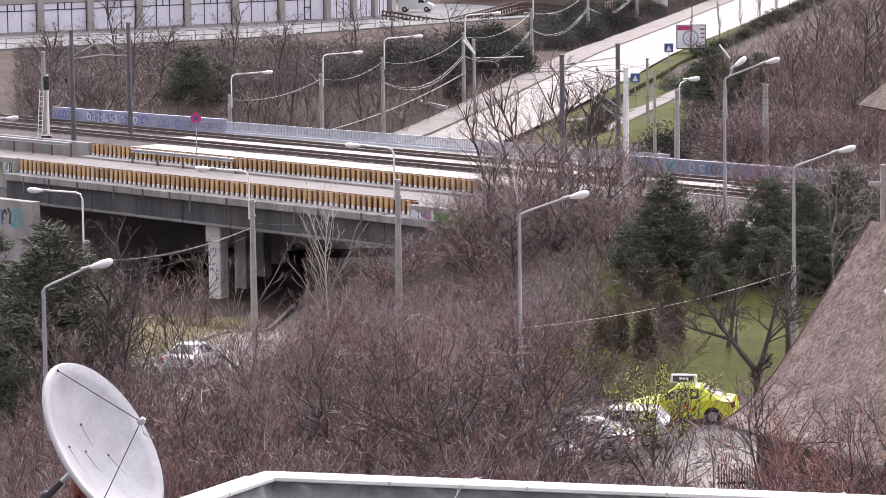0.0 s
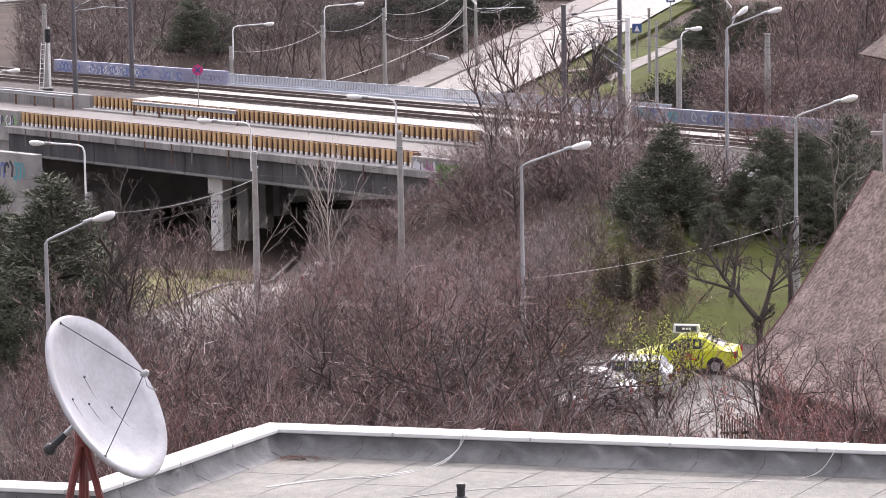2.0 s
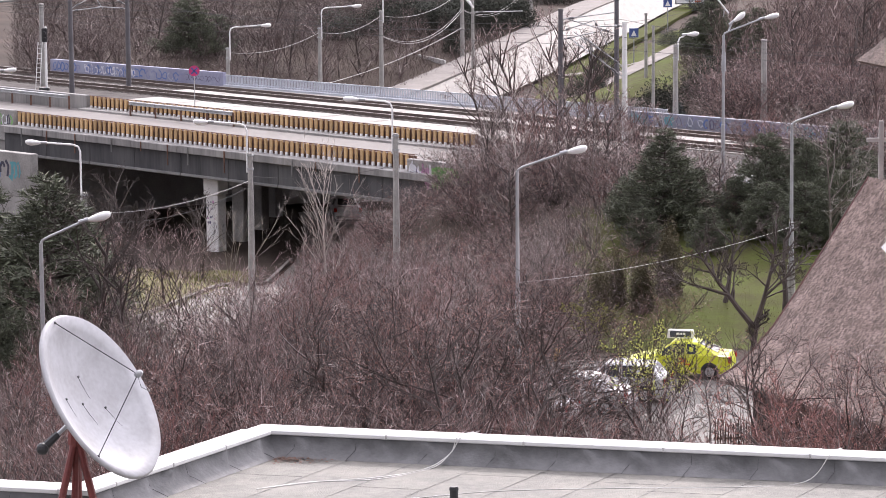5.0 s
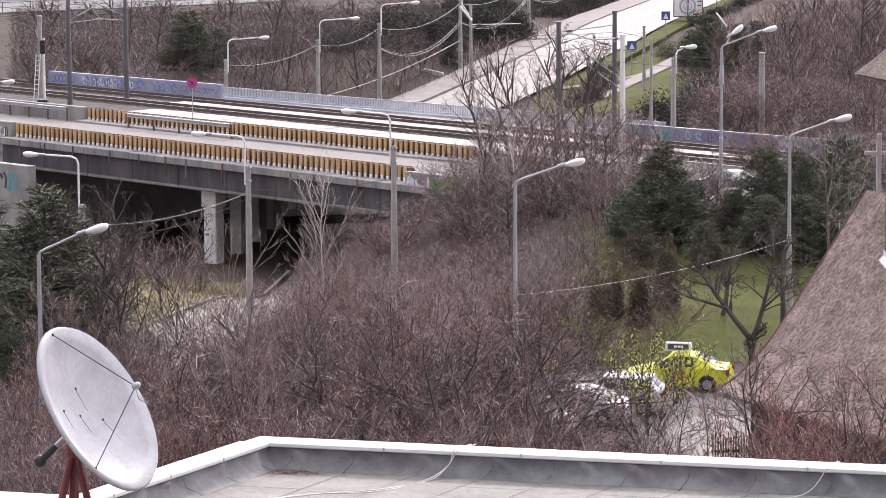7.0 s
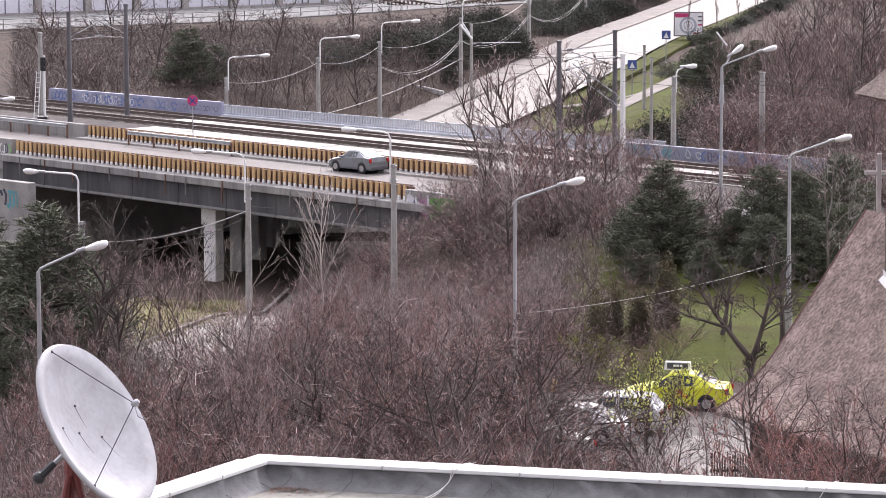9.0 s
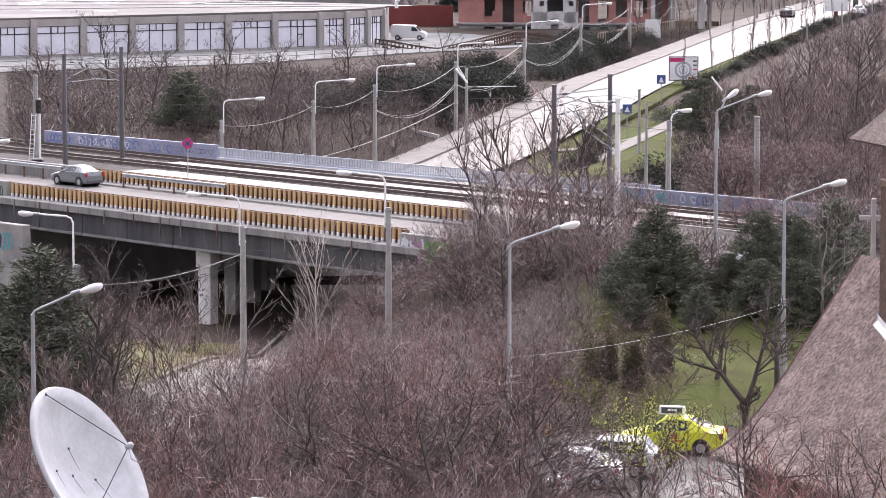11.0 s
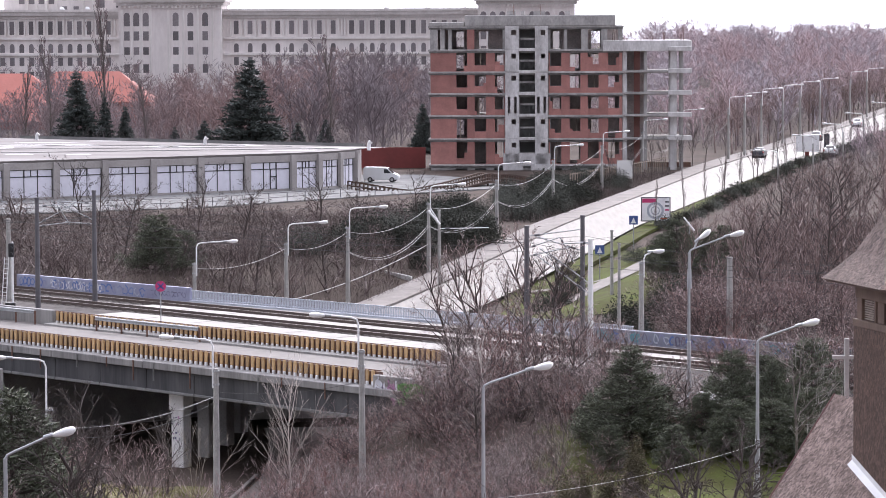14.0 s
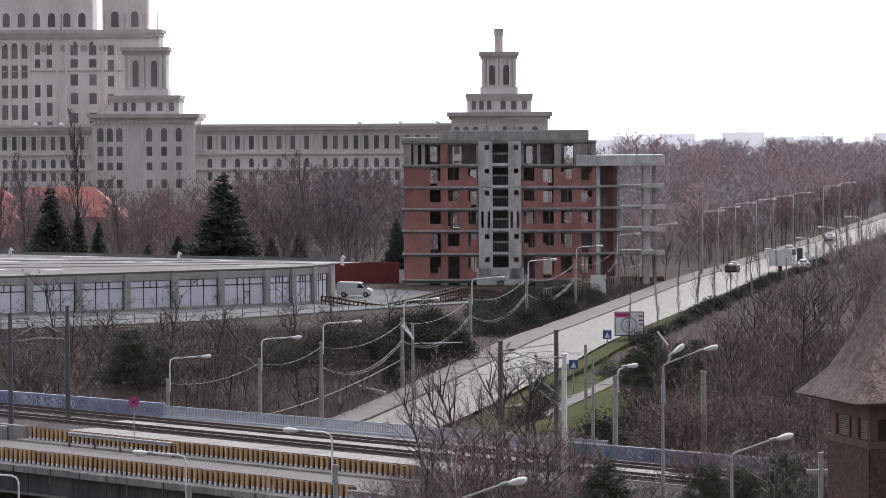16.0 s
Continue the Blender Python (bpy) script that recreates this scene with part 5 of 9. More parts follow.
# dish
def dish():
    d = thing("satellite_dish", "large white satellite dish on a red steel tripod", "satellite dish")
    R, depth = 0.70, 0.20
    nrm, major = Vector((0.805, -0.294, 0.506)).normalized(), Vector((0.545, -0.09, -0.83))
    major = (major - nrm * major.dot(nrm)).normalized()
    other = nrm.cross(major)
    rim_c = Vector((-3.15, 26.1, 18.377))
    o_ = rim_c - nrm * depth
    m = Matrix(((major.x, other.x, nrm.x, o_.x), (major.y, other.y, nrm.y, o_.y), (major.z, other.z, nrm.z, o_.z), (0, 0, 0, 1)))
    def P3(x, y, z): return m @ Vector((x, y, z))
    bm = bmesh.new()
    rings = []
    for k in range(9):
        r = R * k / 8
        z = depth * (r / R) ** 2
        rings.append([bm.verts.new(P3(r * math.cos(a * math.tau / 48), r * math.sin(a * math.tau / 48), z)) for a in range(48)] if k else [bm.verts.new(P3(0, 0, 0))])
    for a in range(48):
        bm.faces.new((rings[0][0], rings[1][a], rings[1][(a + 1) % 48]))
    for k in range(1, 8):
        for a in range(48):
            bm.faces.new((rings[k][a], rings[k + 1][a], rings[k + 1][(a + 1) % 48], rings[k][(a + 1) % 48]))
    # rolled rim and back
    rim = [bm.verts.new(P3((R + 0.02) * math.cos(a * math.tau / 48), (R + 0.02) * math.sin(a * math.tau / 48), depth - 0.03)) for a in range(48)]
    back = [[bm.verts.new(P3(R * q * math.cos(a * math.tau / 48), R * q * math.sin(a * math.tau / 48), depth * q * q - 0.03)) for a in range(48)] for q in (0.96, 0.6, 0.25)]
    chain = [rings[8], rim] + back
    for r0, r1 in zip(chain, chain[1:]):
        for a in range(48):
            bm.faces.new((r0[a], r0[(a + 1) % 48], r1[(a + 1) % 48], r1[a]))
    bm.faces.new(list(reversed(chain[-1])))
    part("reflector", cleaned(bm), "dish_paint", d, "white painted reflector", smooth=True)
    focus = (0.0, 0.0, 0.555)
    for k, a in enumerate((184, 304)):
        bm = bmesh.new()
        tube(bm, [P3(R * 0.97 * math.cos(radians(a)), R * 0.97 * math.sin(radians(a)), depth * 0.95), P3(*focus)], 0.0042, 6)
        part("strut", bm, "black", d)
        bm = bmesh.new()
        e = P3(R * 0.97 * math.cos(radians(a)), R * 0.97 * math.sin(radians(a)), depth * 0.95)
        bmesh.ops.create_icosphere(bm, subdivisions=1, radius=0.014, matrix=Matrix.Translation(e))
        part("bolt", bm, "black", d)
    bm = bmesh.new()
    tube(bm, [P3(0, 0, 0.53), P3(0, 0, 0.555), P3(0, 0, 0.58), P3(0, 0, 0.60)], [0.018, 0.030, 0.026, 0.012], 12)
    part("feed_horn", bm, "galvanised", d)
    bm = bmesh.new()          # feed cable sagging to the rim
    tube(bm, [P3(0, 0, 0.55), P3(0.10, 0.10, 0.47), P3(0.17, 0.32, 0.40), P3(0.16, 0.52, 0.30), P3(0.12, 0.69, 0.2)], 0.003, 5)
    part("feed_cable", bm, "cable_dark", d)
    for x, y in ((-0.22, 0.12), (-0.12, -0.24), (-0.02, 0.0), (0.10, 0.24)):
        bm = bmesh.new()
        r = math.hypot(x, y)
        tube(bm, [P3(x, y, depth * r * r / R / R - 0.03), P3(x, y, depth * r * r / R / R + 0.010)], 0.009, 8)
        part("bolt", bm, "black", d)
        bm = bmesh.new()          # rust run below the bolt
        down = (0.16, 0.11, 0.2, 0.05)[int(abs(x) * 100) % 4]
        tube(bm, [P3(x + down * f, y + 0.10 * down * f, depth * ((x + down * f) ** 2 + (y + 0.1 * down * f) ** 2) / R / R + 0.0012) for f in (0, 0.33, 0.66, 1)], [0.0022, 0.002, 0.0014, 0.0006], 4)
        part("rust_streak", bm, "cable_dark", d)
    # mount
    back_c = P3(0, 0, -0.06)
    knee = back_c + Vector((-0.02, 0.03, -0.28))
    bm = bmesh.new()
    tube(bm, [back_c, knee], 0.07, 10)
    part("mount", bm, "dark_red", d)
    bm = bmesh.new()
    e0, e1 = P3(0.05, -0.45, 0.05), P3(0.10, -0.60, -0.12)
    tube(bm, [e0, e1], 0.018, 8)
    part("actuator_rod", bm, "galvanised", d)
    bm = bmesh.new()
    tube(bm, [e0.lerp(e1, 0.5), e1 + (e1 - e0) * 0.15], [0.03, 0.035], 8)
    part("actuator", bm, "black", d)
    bm = bmesh.new()
    bmesh.ops.create_icosphere(bm, subdivisions=2, radius=0.05, matrix=Matrix.Translation(e1 + (e1 - e0) * 0.2))
    part("motor", bm, "black", d)
    for dx, dy in ((-0.17, -0.28), (0.22, -0.2), (-0.03, 0.3), (-0.02, -0.1)):
        bm = bmesh.new()
        tube(bm, [knee + Vector((0, 0, 0.1)), Vector((knee.x + dx, knee.y + dy, RZ))], 0.03, 8)
        part("leg", bm, "dark_red", d)
    bm = bmesh.new()
    tube(bm, [Vector((knee.x - 0.12, knee.y - 0.2, RZ + 0.25)), Vector((knee.x + 0.16, knee.y - 0.15, RZ + 0.25))], 0.018, 6)
    part("brace", bm, "dark_red", d)


dish()


# ---- wooden church ----
CA, CB = Vector((0.475, -0.88, 0)), Vector((0.88, 0.475, 0))     # along the ridge towards us; across to the right
CO = Vector((7.2, 113.4, 0))                                     # far eave corner
CM = Matrix(((CA.x, CB.x, 0, CO.x), (CA.y, CB.y, 0, CO.y), (0, 0, 1, 0), (0, 0, 0, 1)))
CW, CL, EAVE, RIDGE = 6.08, 15.0, 3.4, 9.9
TM = pose(15.03, 111.5, 0, 0, 0, -75)                            # bell tower


def roof_z(b):
    """Height of the slope b metres in from the eave: a little flared at the foot."""
    return float(np.interp(b, [0, 0.7, 1.4, 2.2, 3.1, 4.2, CW], [EAVE, 3.72, 4.22, 4.98, 6.05, 7.45, RIDGE]))


def shingles(faces_fn, rows, width, seed, label, parent, name="shingle_cover", flat=False, material=None):
    """Courses of small split shingles on a surface faces_fn(u, v) -> point, u along, v up (0..1), lapped one over the next."""
    rnd = random.Random(seed)
    verts, faces = [], []
    for j in range(rows):
        v0, v1 = j / rows, (j + 1.25) / rows
        length = (faces_fn(1, v0) - faces_fn(0, v0)).length
        n = max(1, int(length / width))
        up = faces_fn(0.5, min(1, v0 + 0.02)) - faces_fn(0.5, v0)
        nrm = (faces_fn(1, v0) - faces_fn(0, v0)).cross(up).normalized()
        if nrm.z < 0 and not flat or flat and nrm.y > 0:
            nrm = -nrm
        for i in range(n):
            a, b = (i + rnd.uniform(-0.05, 0.1)) / n, (i + 1 + rnd.uniform(-0.1, 0.05)) / n
            drop = rnd.uniform(-0.55, 0.3) / rows
            lift = rnd.uniform(0.006, 0.02)
            o = len(verts)
            p = [faces_fn(a, max(0, v0 + drop)), faces_fn(b, max(0, v0 + drop + rnd.uniform(-0.1, 0.1) / rows)), faces_fn(b, min(1, v1)), faces_fn(a, min(1, v1))]
            verts += [p[0] + nrm * lift, p[1] + nrm * lift, p[2] + nrm * 0.004, p[3] + nrm * 0.004, p[0], p[1]]
            faces += [(o, o + 1, o + 2, o + 3), (o + 4, o + 5, o + 1, o)]
    me = bpy.data.meshes.new(name)
    me.from_pydata(verts, [], faces)
    me.materials.append(M[material or ("wall_shingle" if flat else "shingle")])
    ob = part(name, me, None, parent, label)
    return tagged(ob, kind="stuff")


def church():
    ch = thing("church", "wooden church with a steep brown shingle roof and square bell tower", "church")
    bm = bmesh.new()
    box(bm, 0.5, CL, 1.15, 2 * CW - 1.15, -0.3, EAVE + 0.45, CM)
    wall = part("wall", cleaned(bm), "wall_shingle", ch, "wall clad in brown shingles")
    shingles(lambda u, v: CM @ Vector((0.45 + u * (CL - 0.45), 1.13, -0.2 + v * 3.9)), 44, 0.08, 5, "", wall, flat=True)
    shingles(lambda u, v: CM @ Vector((0.48, 1.13 + u * 6, -0.2 + v * 3.9)), 44, 0.08, 6, "", wall, flat=True)
    bm = bmesh.new()       # roof body
    knots = [0, 0.7, 1.4, 2.2, 3.1, 4.2, CW]
    sec = [(0, EAVE - 0.14)] + [(b, roof_z(b) - 0.05) for b in knots] + [(2 * CW - b, roof_z(b) - 0.05) for b in knots[-2::-1]] + [(2 * CW, EAVE - 0.14)]
    a = [bm.verts.new(CM @ Vector((0, b, z))) for b, z in sec]
    c = [bm.verts.new(CM @ Vector((CL, b, z))) for b, z in sec]
    for i in range(len(sec)):
        bm.faces.new((a[i], a[(i + 1) % len(sec)], c[(i + 1) % len(sec)], c[i]))
    bm.faces.new(a)
    bm.faces.new(list(reversed(c)))
    roof = part("roof", cleaned(bm), "shingle", ch, "steep roof of weathered brown wooden shingles")
    shingles(lambda u, v: CM @ Vector((u * CL, v * CW, roof_z(v * CW))), 125, 0.07, 1, "", roof)
    for k in range(22):           # dark verge board along the far gable edge
        bm = bmesh.new()
        b0, b1 = CW * k / 22, CW * (k + 1) / 22
        v = [bm.verts.new(CM @ Vector((x, b, roof_z(b) + z))) for b in (b0, b1) for x in (-0.04, 0.03) for z in (-0.1, 0.045)]
        for f in ((0, 1, 3, 2), (4, 6, 7, 5), (0, 4, 5, 1), (2, 3, 7, 6), (0, 2, 6, 4), (1, 5, 7, 3)):
            bm.faces.new([v[i] for i in f])
        part("verge_board", cleaned(bm), "verge_red", roof)
    # tower, turned a little against the nave
    T = 1.8
    tower = part("tower", mesh_of("tower", bmesh.new()), None, ch, "square timber bell tower with louvred openings")
    bm = bmesh.new()
    box(bm, -T, T, -T, T, 5.0, 12.6, TM)
    part("shaft", cleaned(bm, 0.02), "dark_wood", tower)
    shingles(lambda u, v: TM @ Vector((-T + u * 2 * T, -T - 0.01, 5.6 + v * 7.0)), 74, 0.075, 12, "", tower, flat=True, material="tower_shingle")
    shingles(lambda u, v: TM @ Vector((T + 0.01, -T + u * 2 * T, 5.0 + v * 7.6)), 80, 0.075, 13, "", tower, flat=True, material="tower_shingle")
    bm = bmesh.new()
    box(bm, -T - 0.05, T + 0.05, -T - 0.05, T + 0.05, 12.6, 12.84, TM)
    part("sill_band", cleaned(bm, 0.02), "wall_board", tower)
    # belfry: posts, recessed wall and louvres
    for u0, u1 in ((0.04, 0.16), (0.46, 0.5), (0.54, 0.70), (0.96, 1.0)):
        bm = bmesh.new()
        box(bm, -T + 2 * T * u0, -T + 2 * T * u1, -T + 0.04, -T + 0.3, 12.84, 14.0, TM)
        part("post", cleaned(bm, 0.02), "wall_board", tower)
    for y in (-T + 0.05, -0.2, T - 0.35):
        bm = bmesh.new()
        box(bm, T - 0.3, T - 0.05, y, y + 0.3, 12.84, 14.0, TM)
        part("post", cleaned(bm, 0.02), "dark_wood", tower)
    bm = bmesh.new()
    box(bm, -T + 0.2, T - 0.3, -T + 0.35, T - 0.2, 12.6, 14.0, TM)
    part("belfry_wall", bm, "dark_wood", tower)
    for u0, u1 in ((0.2, 0.45), (0.74, 0.95)):
        for k in range(9):
            bm = bmesh.new()
            z = 12.88 + k * 0.075
            box(bm, -T + 2 * T * u0, -T + 2 * T * u1, -T + 0.08, -T + 0.24, z, z + 0.035, TM)
            part("louvre", bm, "louvre_wood", tower)
    bm = bmesh.new()
    box(bm, -T + 0.02, T - 0.02, -T + 0.02, T - 0.02, 13.55, 14.13, TM)
    part("top_plate", cleaned(bm, 0.02), "wall_board", tower)
    # spire: flared skirt, then steep
    prof = [(2.65, 14.15), (2.2, 14.6), (1.78, 15.08), (1.26, 15.99), (0.84, 16.96), (0.48, 17.9), (0.02, 20.6)]
    bm = bmesh.new()
    rings = [[bm.verts.new(TM @ Vector((sx * h, sy * h, z))) for sx, sy in ((-1, -1), (1, -1), (1, 1), (-1, 1))] for h, z in [(2.5, 14.06)] + prof]
    for r0, r1 in zip(rings, rings[1:]):
        for k in range(4):
            bm.faces.new((r0[k], r0[(k + 1) % 4], r1[(k + 1) % 4], r1[k]))
    bm.faces.new(list(reversed(rings[0])))
    spire = part("spire", cleaned(bm), "shingle", tower, "flared shingle spire")

    def prof_at(v):
        f = v * (len(prof) - 1)
        i = min(len(prof) - 2, int(f))
        k = f - i
        return prof[i][0] * (1 - k) + prof[i + 1][0] * k, prof[i][1] * (1 - k) + prof[i + 1][1] * k

    def face(c0, c1):
        def fn(u, v):
            h, z = prof_at(v)
            return TM @ Vector((h * (c0[0] + (c1[0] - c0[0]) * u), h * (c0[1] + (c1[1] - c0[1]) * u), z))
        return fn
    shingles(face((-1, -1), (1, -1)), 80, 0.08, 2, "", spire)
    shingles(face((1, -1), (1, 1)), 80, 0.08, 3, "", spire)
    # white flashing where the tower meets the roof
    bm = bmesh.new()
    inv = CM.inverted()
    rows_ = []
    for k in range(9):
        q = TM @ Vector((-T - 0.1 + (2 * T + 0.1) * k / 8, -T - 0.03, 0))
        zf = roof_z((inv @ q).y) + 0.05
        o_ = TM @ Vector((-T - 0.1 + (2 * T + 0.1) * k / 8, -T - 0.2, 0))
        rows_.append([bm.verts.new((q.x, q.y, zf + 0.2)), bm.verts.new((q.x, q.y, zf)), bm.verts.new((o_.x, o_.y, zf - 0.16))])
    for r0, r1 in zip(rows_, rows_[1:]):
        for k in range(2):
            bm.faces.new((r0[k], r0[k + 1], r1[k + 1], r1[k]))
    part("flashing", cleaned(bm), "white_paint", tower)
    # cross on the ridge end
    c = CM @ Vector((0.1, CW, RIDGE)) + Vector((0.36, 0, 0))
    bm = bmesh.new()
    box(bm, c.x - 0.08, c.x + 0.08, c.y - 0.08, c.y + 0.08, RIDGE - 0.2, RIDGE + 1.95)
    part("cross_post", cleaned(bm, 0.012), "cross_grey", ch)
    bm = bmesh.new()
    box(bm, c.x - 0.5, c.x + 0.5, c.y - 0.06, c.y + 0.06, RIDGE + 1.22, RIDGE + 1.36)
    part("cross_arm", cleaned(bm, 0.012), "cross_grey", ch)


mat("louvre_wood", (0.42, 0.35, 0.30), 0.8, scale=3, var=0.3, fine=20)
mat("verge_red", (0.11, 0.045, 0.042), 0.8, scale=3, var=0.3)
mat("wall_board", (0.155, 0.105, 0.08), 0.85, scale=1.5, var=0.3, fine=20, bump=0.4, bump_scale=30, stretch=(1, 1, 0.15), per_object=0.2)
mat("tower_shingle", (0.135, 0.082, 0.06), 0.85, color2=(0.075, 0.046, 0.034), scale=3, fine=22, bump=0.4, bump_scale=30, per_island=0.35)
mat("cross_grey", (0.45, 0.43, 0.42), 0.8, scale=2, var=0.2, fine=15)
church()


# ---- trees ----
def avenue_x(y):
    return float(np.interp(y, [222, 236, 246, 256, 267, 278, 290, 315, 345, 395, 458, 542, 613, 722, 850, 1000, 1300],
                           [-11, -13.5, -13.8, -12, -7, -2.5, 1.5, 8.6, 15.5, 24.9, 37.0, 56.6, 72.0, 94.5, 121, 154, 225]))

def grow(seed, height, trunk_r, levels, spread, droop=0.0, n_first=7, twig_r=0.012, up=0.35, stems=1, lean=0.25, first=0.25, kids=(3, 5), bend=0.16, side_len=(0.42, 0.66), starts=(), fine=False):
    """Branch segments of a bare tree: lists (a, b, ra, rb, level)."""
    rnd = random.Random(seed)
    segs = []

    def limb(p, d, length, r, level):
        n = (5, 4, 2, 1, 1)[level] if fine else 4 if level == 0 else 3 if level == 1 else 2 if level == 2 else 1
        wob = bend + (0.11 if fine else 0.06) * level
        pts = [p]
        for i in range(n):
            d = (d + Vector((rnd.uniform(-1, 1), rnd.uniform(-1, 1), rnd.uniform(-0.6, 0.8) + up * 0.4 - droop)) * wob).normalized()
            q = p + d * (length / n)
            ra, rb = r * (1 - 0.75 * i / n), r * (1 - 0.75 * (i + 1) / n)
            segs.append((p, q, max(ra, twig_r), max(rb, twig_r * 0.6), level))
            p = q
            pts.append(q)
        if level >= levels:
            return
        k = n_first if level == 0 else rnd.randint(*kids)
        for i in range(k):
            f = (first + (0.98 - first) * (i + rnd.random() * 0.8) / k) if level == 0 else rnd.uniform(0.25, 1.0)
            j = min(n - 1, int(f * n))
            s = pts[j].lerp(pts[j + 1], f * n - j)
            ax = (pts[j + 1] - pts[j]).normalized()
            side = ax.orthogonal().normalized()
            side.rotate(Matrix.Rotation(rnd.uniform(0, math.tau), 3, ax))
            nd = (ax * (1 - spread) + side * spread + Vector((0, 0, up))).normalized()
            limb(s, nd, length * rnd.uniform(*side_len) * (1 - 0.35 * f), r * (0.38 if level == 0 else 0.36 if fine else 0.44), level + 1)

    for a, d, length, r in starts:       # limbs given one by one
        limb(Vector(a), Vector(d).normalized(), length, r, 0)
    for i in range(0 if starts else stems):
        a = rnd.uniform(0, math.tau)
        d = Vector((math.cos(a) * lean, math.sin(a) * lean, 1)).normalized() if stems > 1 else Vector((rnd.uniform(-lean, lean) * 0.4, rnd.uniform(-lean, lean) * 0.4, 1)).normalized()
        limb(Vector((math.cos(a) * 0.2, math.sin(a) * 0.2, -0.2)) if stems > 1 else Vector((0, 0, -0.2)), d, height * rnd.uniform(0.6, 0.75), trunk_r * rnd.uniform(0.8, 1.1), 0)
    top = max(s[1].z for s in segs)
    k = 1.0 if starts else height / top
    return [(a * k, b * k, ra, rb, l) for a, b, ra, rb, l in segs]


def seg_arrays(segs, sides=3):
    verts, faces = [], []
    for i, (a, b, ra, rb, l) in enumerate(segs):
        d = (b - a).normalized()
        u = d.orthogonal().normalized()
        w = d.cross(u)
        if ra < 0.02 and l >= 2:         # hair-fine twigs
            w = (u * math.cos(i * 1.7) + w * math.sin(i * 1.7)) * ra
            o = len(verts)
            verts += [a - w, a + w, b + w * 0.6, b - w * 0.6]
            faces.append((o, o + 1, o + 2, o + 3))
            continue
        n = sides + (3 if ra > 0.05 else 0)
        o = len(verts)
        for p, r in ((a, ra), (b, rb)):
            for k in range(n):
                c, s = math.cos(k * math.tau / n), math.sin(k * math.tau / n)
                verts.append(p + r * (c * u + s * w))
        for k in range(n):
            faces.append((o + k, o + (k + 1) % n, o + n + (k + 1) % n, o + n + k))
    return verts, faces


def seg_mesh(name, segs, material, sides=3):
    verts, faces = seg_arrays(segs, sides)
    me = bpy.data.meshes.new(name)
    me.from_pydata(verts, [], faces)
    me.materials.append(M[material])
    return me


def bare_tree(seed, height, label, twig="twig", bark="bark", name="bare_tree", category="tree", group="bare trees", buds=None, split=1, **k):
    segs = grow(seed, height, **k)
    t = thing(name, label, category, group=group)
    tr = part("trunk" if k.get("stems", 1) == 1 else "stem", seg_mesh("trunk", [s for s in segs if s[4] <= 0], bark), None, t)
    if k.get("stems", 1) > 1:
        tr["kind"] = "stuff"
    limbs = part("branchwork", seg_mesh("limbs", [s for s in segs if s[4] == 1], bark), None, t)
    limbs["kind"] = "stuff"
    tagged(part("crown", seg_mesh("twigs", [s for s in segs if s[4] > 1], twig), None, t), kind="stuff")
    if buds:
        rnd = random.Random(seed)
        verts, faces = [], []
        tips = [s for s in segs if s[4] >= 2]
        for a, b, ra, rb, l in tips:
            for q in range(buds[1]):
                c = a.lerp(b, rnd.random())
                u = Vector((rnd.gauss(0, 1), rnd.gauss(0, 1), rnd.gauss(0, 1))).normalized() * buds[2]
                w = u.orthogonal().normalized() * buds[2] * 0.6
                o = len(verts)
                verts += [c, c + u * 0.5 + w * 0.5, c + u, c + u * 0.5 - w * 0.5]
                faces.append((o, o + 1, o + 2, o + 3))
        me = bpy.data.meshes.new("buds")
        me.from_pydata(verts, [], faces)
        me.materials.append(M[buds[0]])
        tagged(part("budding", me, None, t), kind="stuff")
    for c in t.children:
        if c.name.startswith("stem"):
            tagged(c, kind="stuff")
    t["h"] = height
    return t


USED = set()
def kept_low(x, y, h):
    """Plants before the painted end wall of the bridge stay low."""
    return min(h, 2.4 - land(x, y)) if -0.0292 < x / y < -0.0133 and 160 < y < 192 else h


def place(proto, x, y, height, rnd, z=None, wide=1.0):
    k = max(0.7, kept_low(x, y, height)) / proto["h"]
    m = pose(x, y, land(x, y) if z is None else z, 0, 0, rnd.uniform(0, 360))
    if proto.name not in USED:
        USED.add(proto.name)
        ob = proto
        ob.matrix_basis = m
    else:
        ob = copy_thing(proto, m)
    ob.scale = (k * wide * rnd.uniform(0.85, 1.15), k * wide * rnd.uniform(0.85, 1.15), k)
    return ob


L1 = "bare young tree with dense reddish-brown twigs"
thicket = [bare_tree(20 + i, 7.0, L1, twig=("red_twig", "twig", "pink_twig", "red_twig", "twig", "grey_twig")[i % 6], bark=("bark", "grey_bark")[i % 2], trunk_r=0.055, levels=3, spread=0.55,
                     n_first=13, twig_r=0.0052, stems=3 + i % 2, lean=0.42, first=0.12, kids=(5, 7), up=(0.26, 0.42)[i % 2], bend=0.16, fine=True, side_len=(0.36, 0.62), buds=("bud_red", 1, 0.028) if i % 3 == 0 else None) for i in range(6)]
scrub = [bare_tree(60 + i, 3.0, "low tangled bare shrub with reddish twigs", twig=("red_twig", "twig", "pink_twig")[i], trunk_r=0.022, levels=2, spread=0.62, n_first=9, twig_r=0.005,
                   stems=8, lean=0.7, first=0.1, kids=(4, 6), up=0.18, bend=0.2, fine=True, name="bare_shrub", category="shrub", group="bare shrubs", split=0) for i in range(3)]
big = [bare_tree(40 + i, 10.0, "tall bare broadleaf tree with grey-brown branches", twig=("twig", "grey_twig", "bark")[i % 3], trunk_r=0.17, levels=4, spread=0.55, n_first=12, up=0.22, bend=0.13,
                 twig_r=0.010, first=0.16, kids=(3, 5)) for i in range(5)]
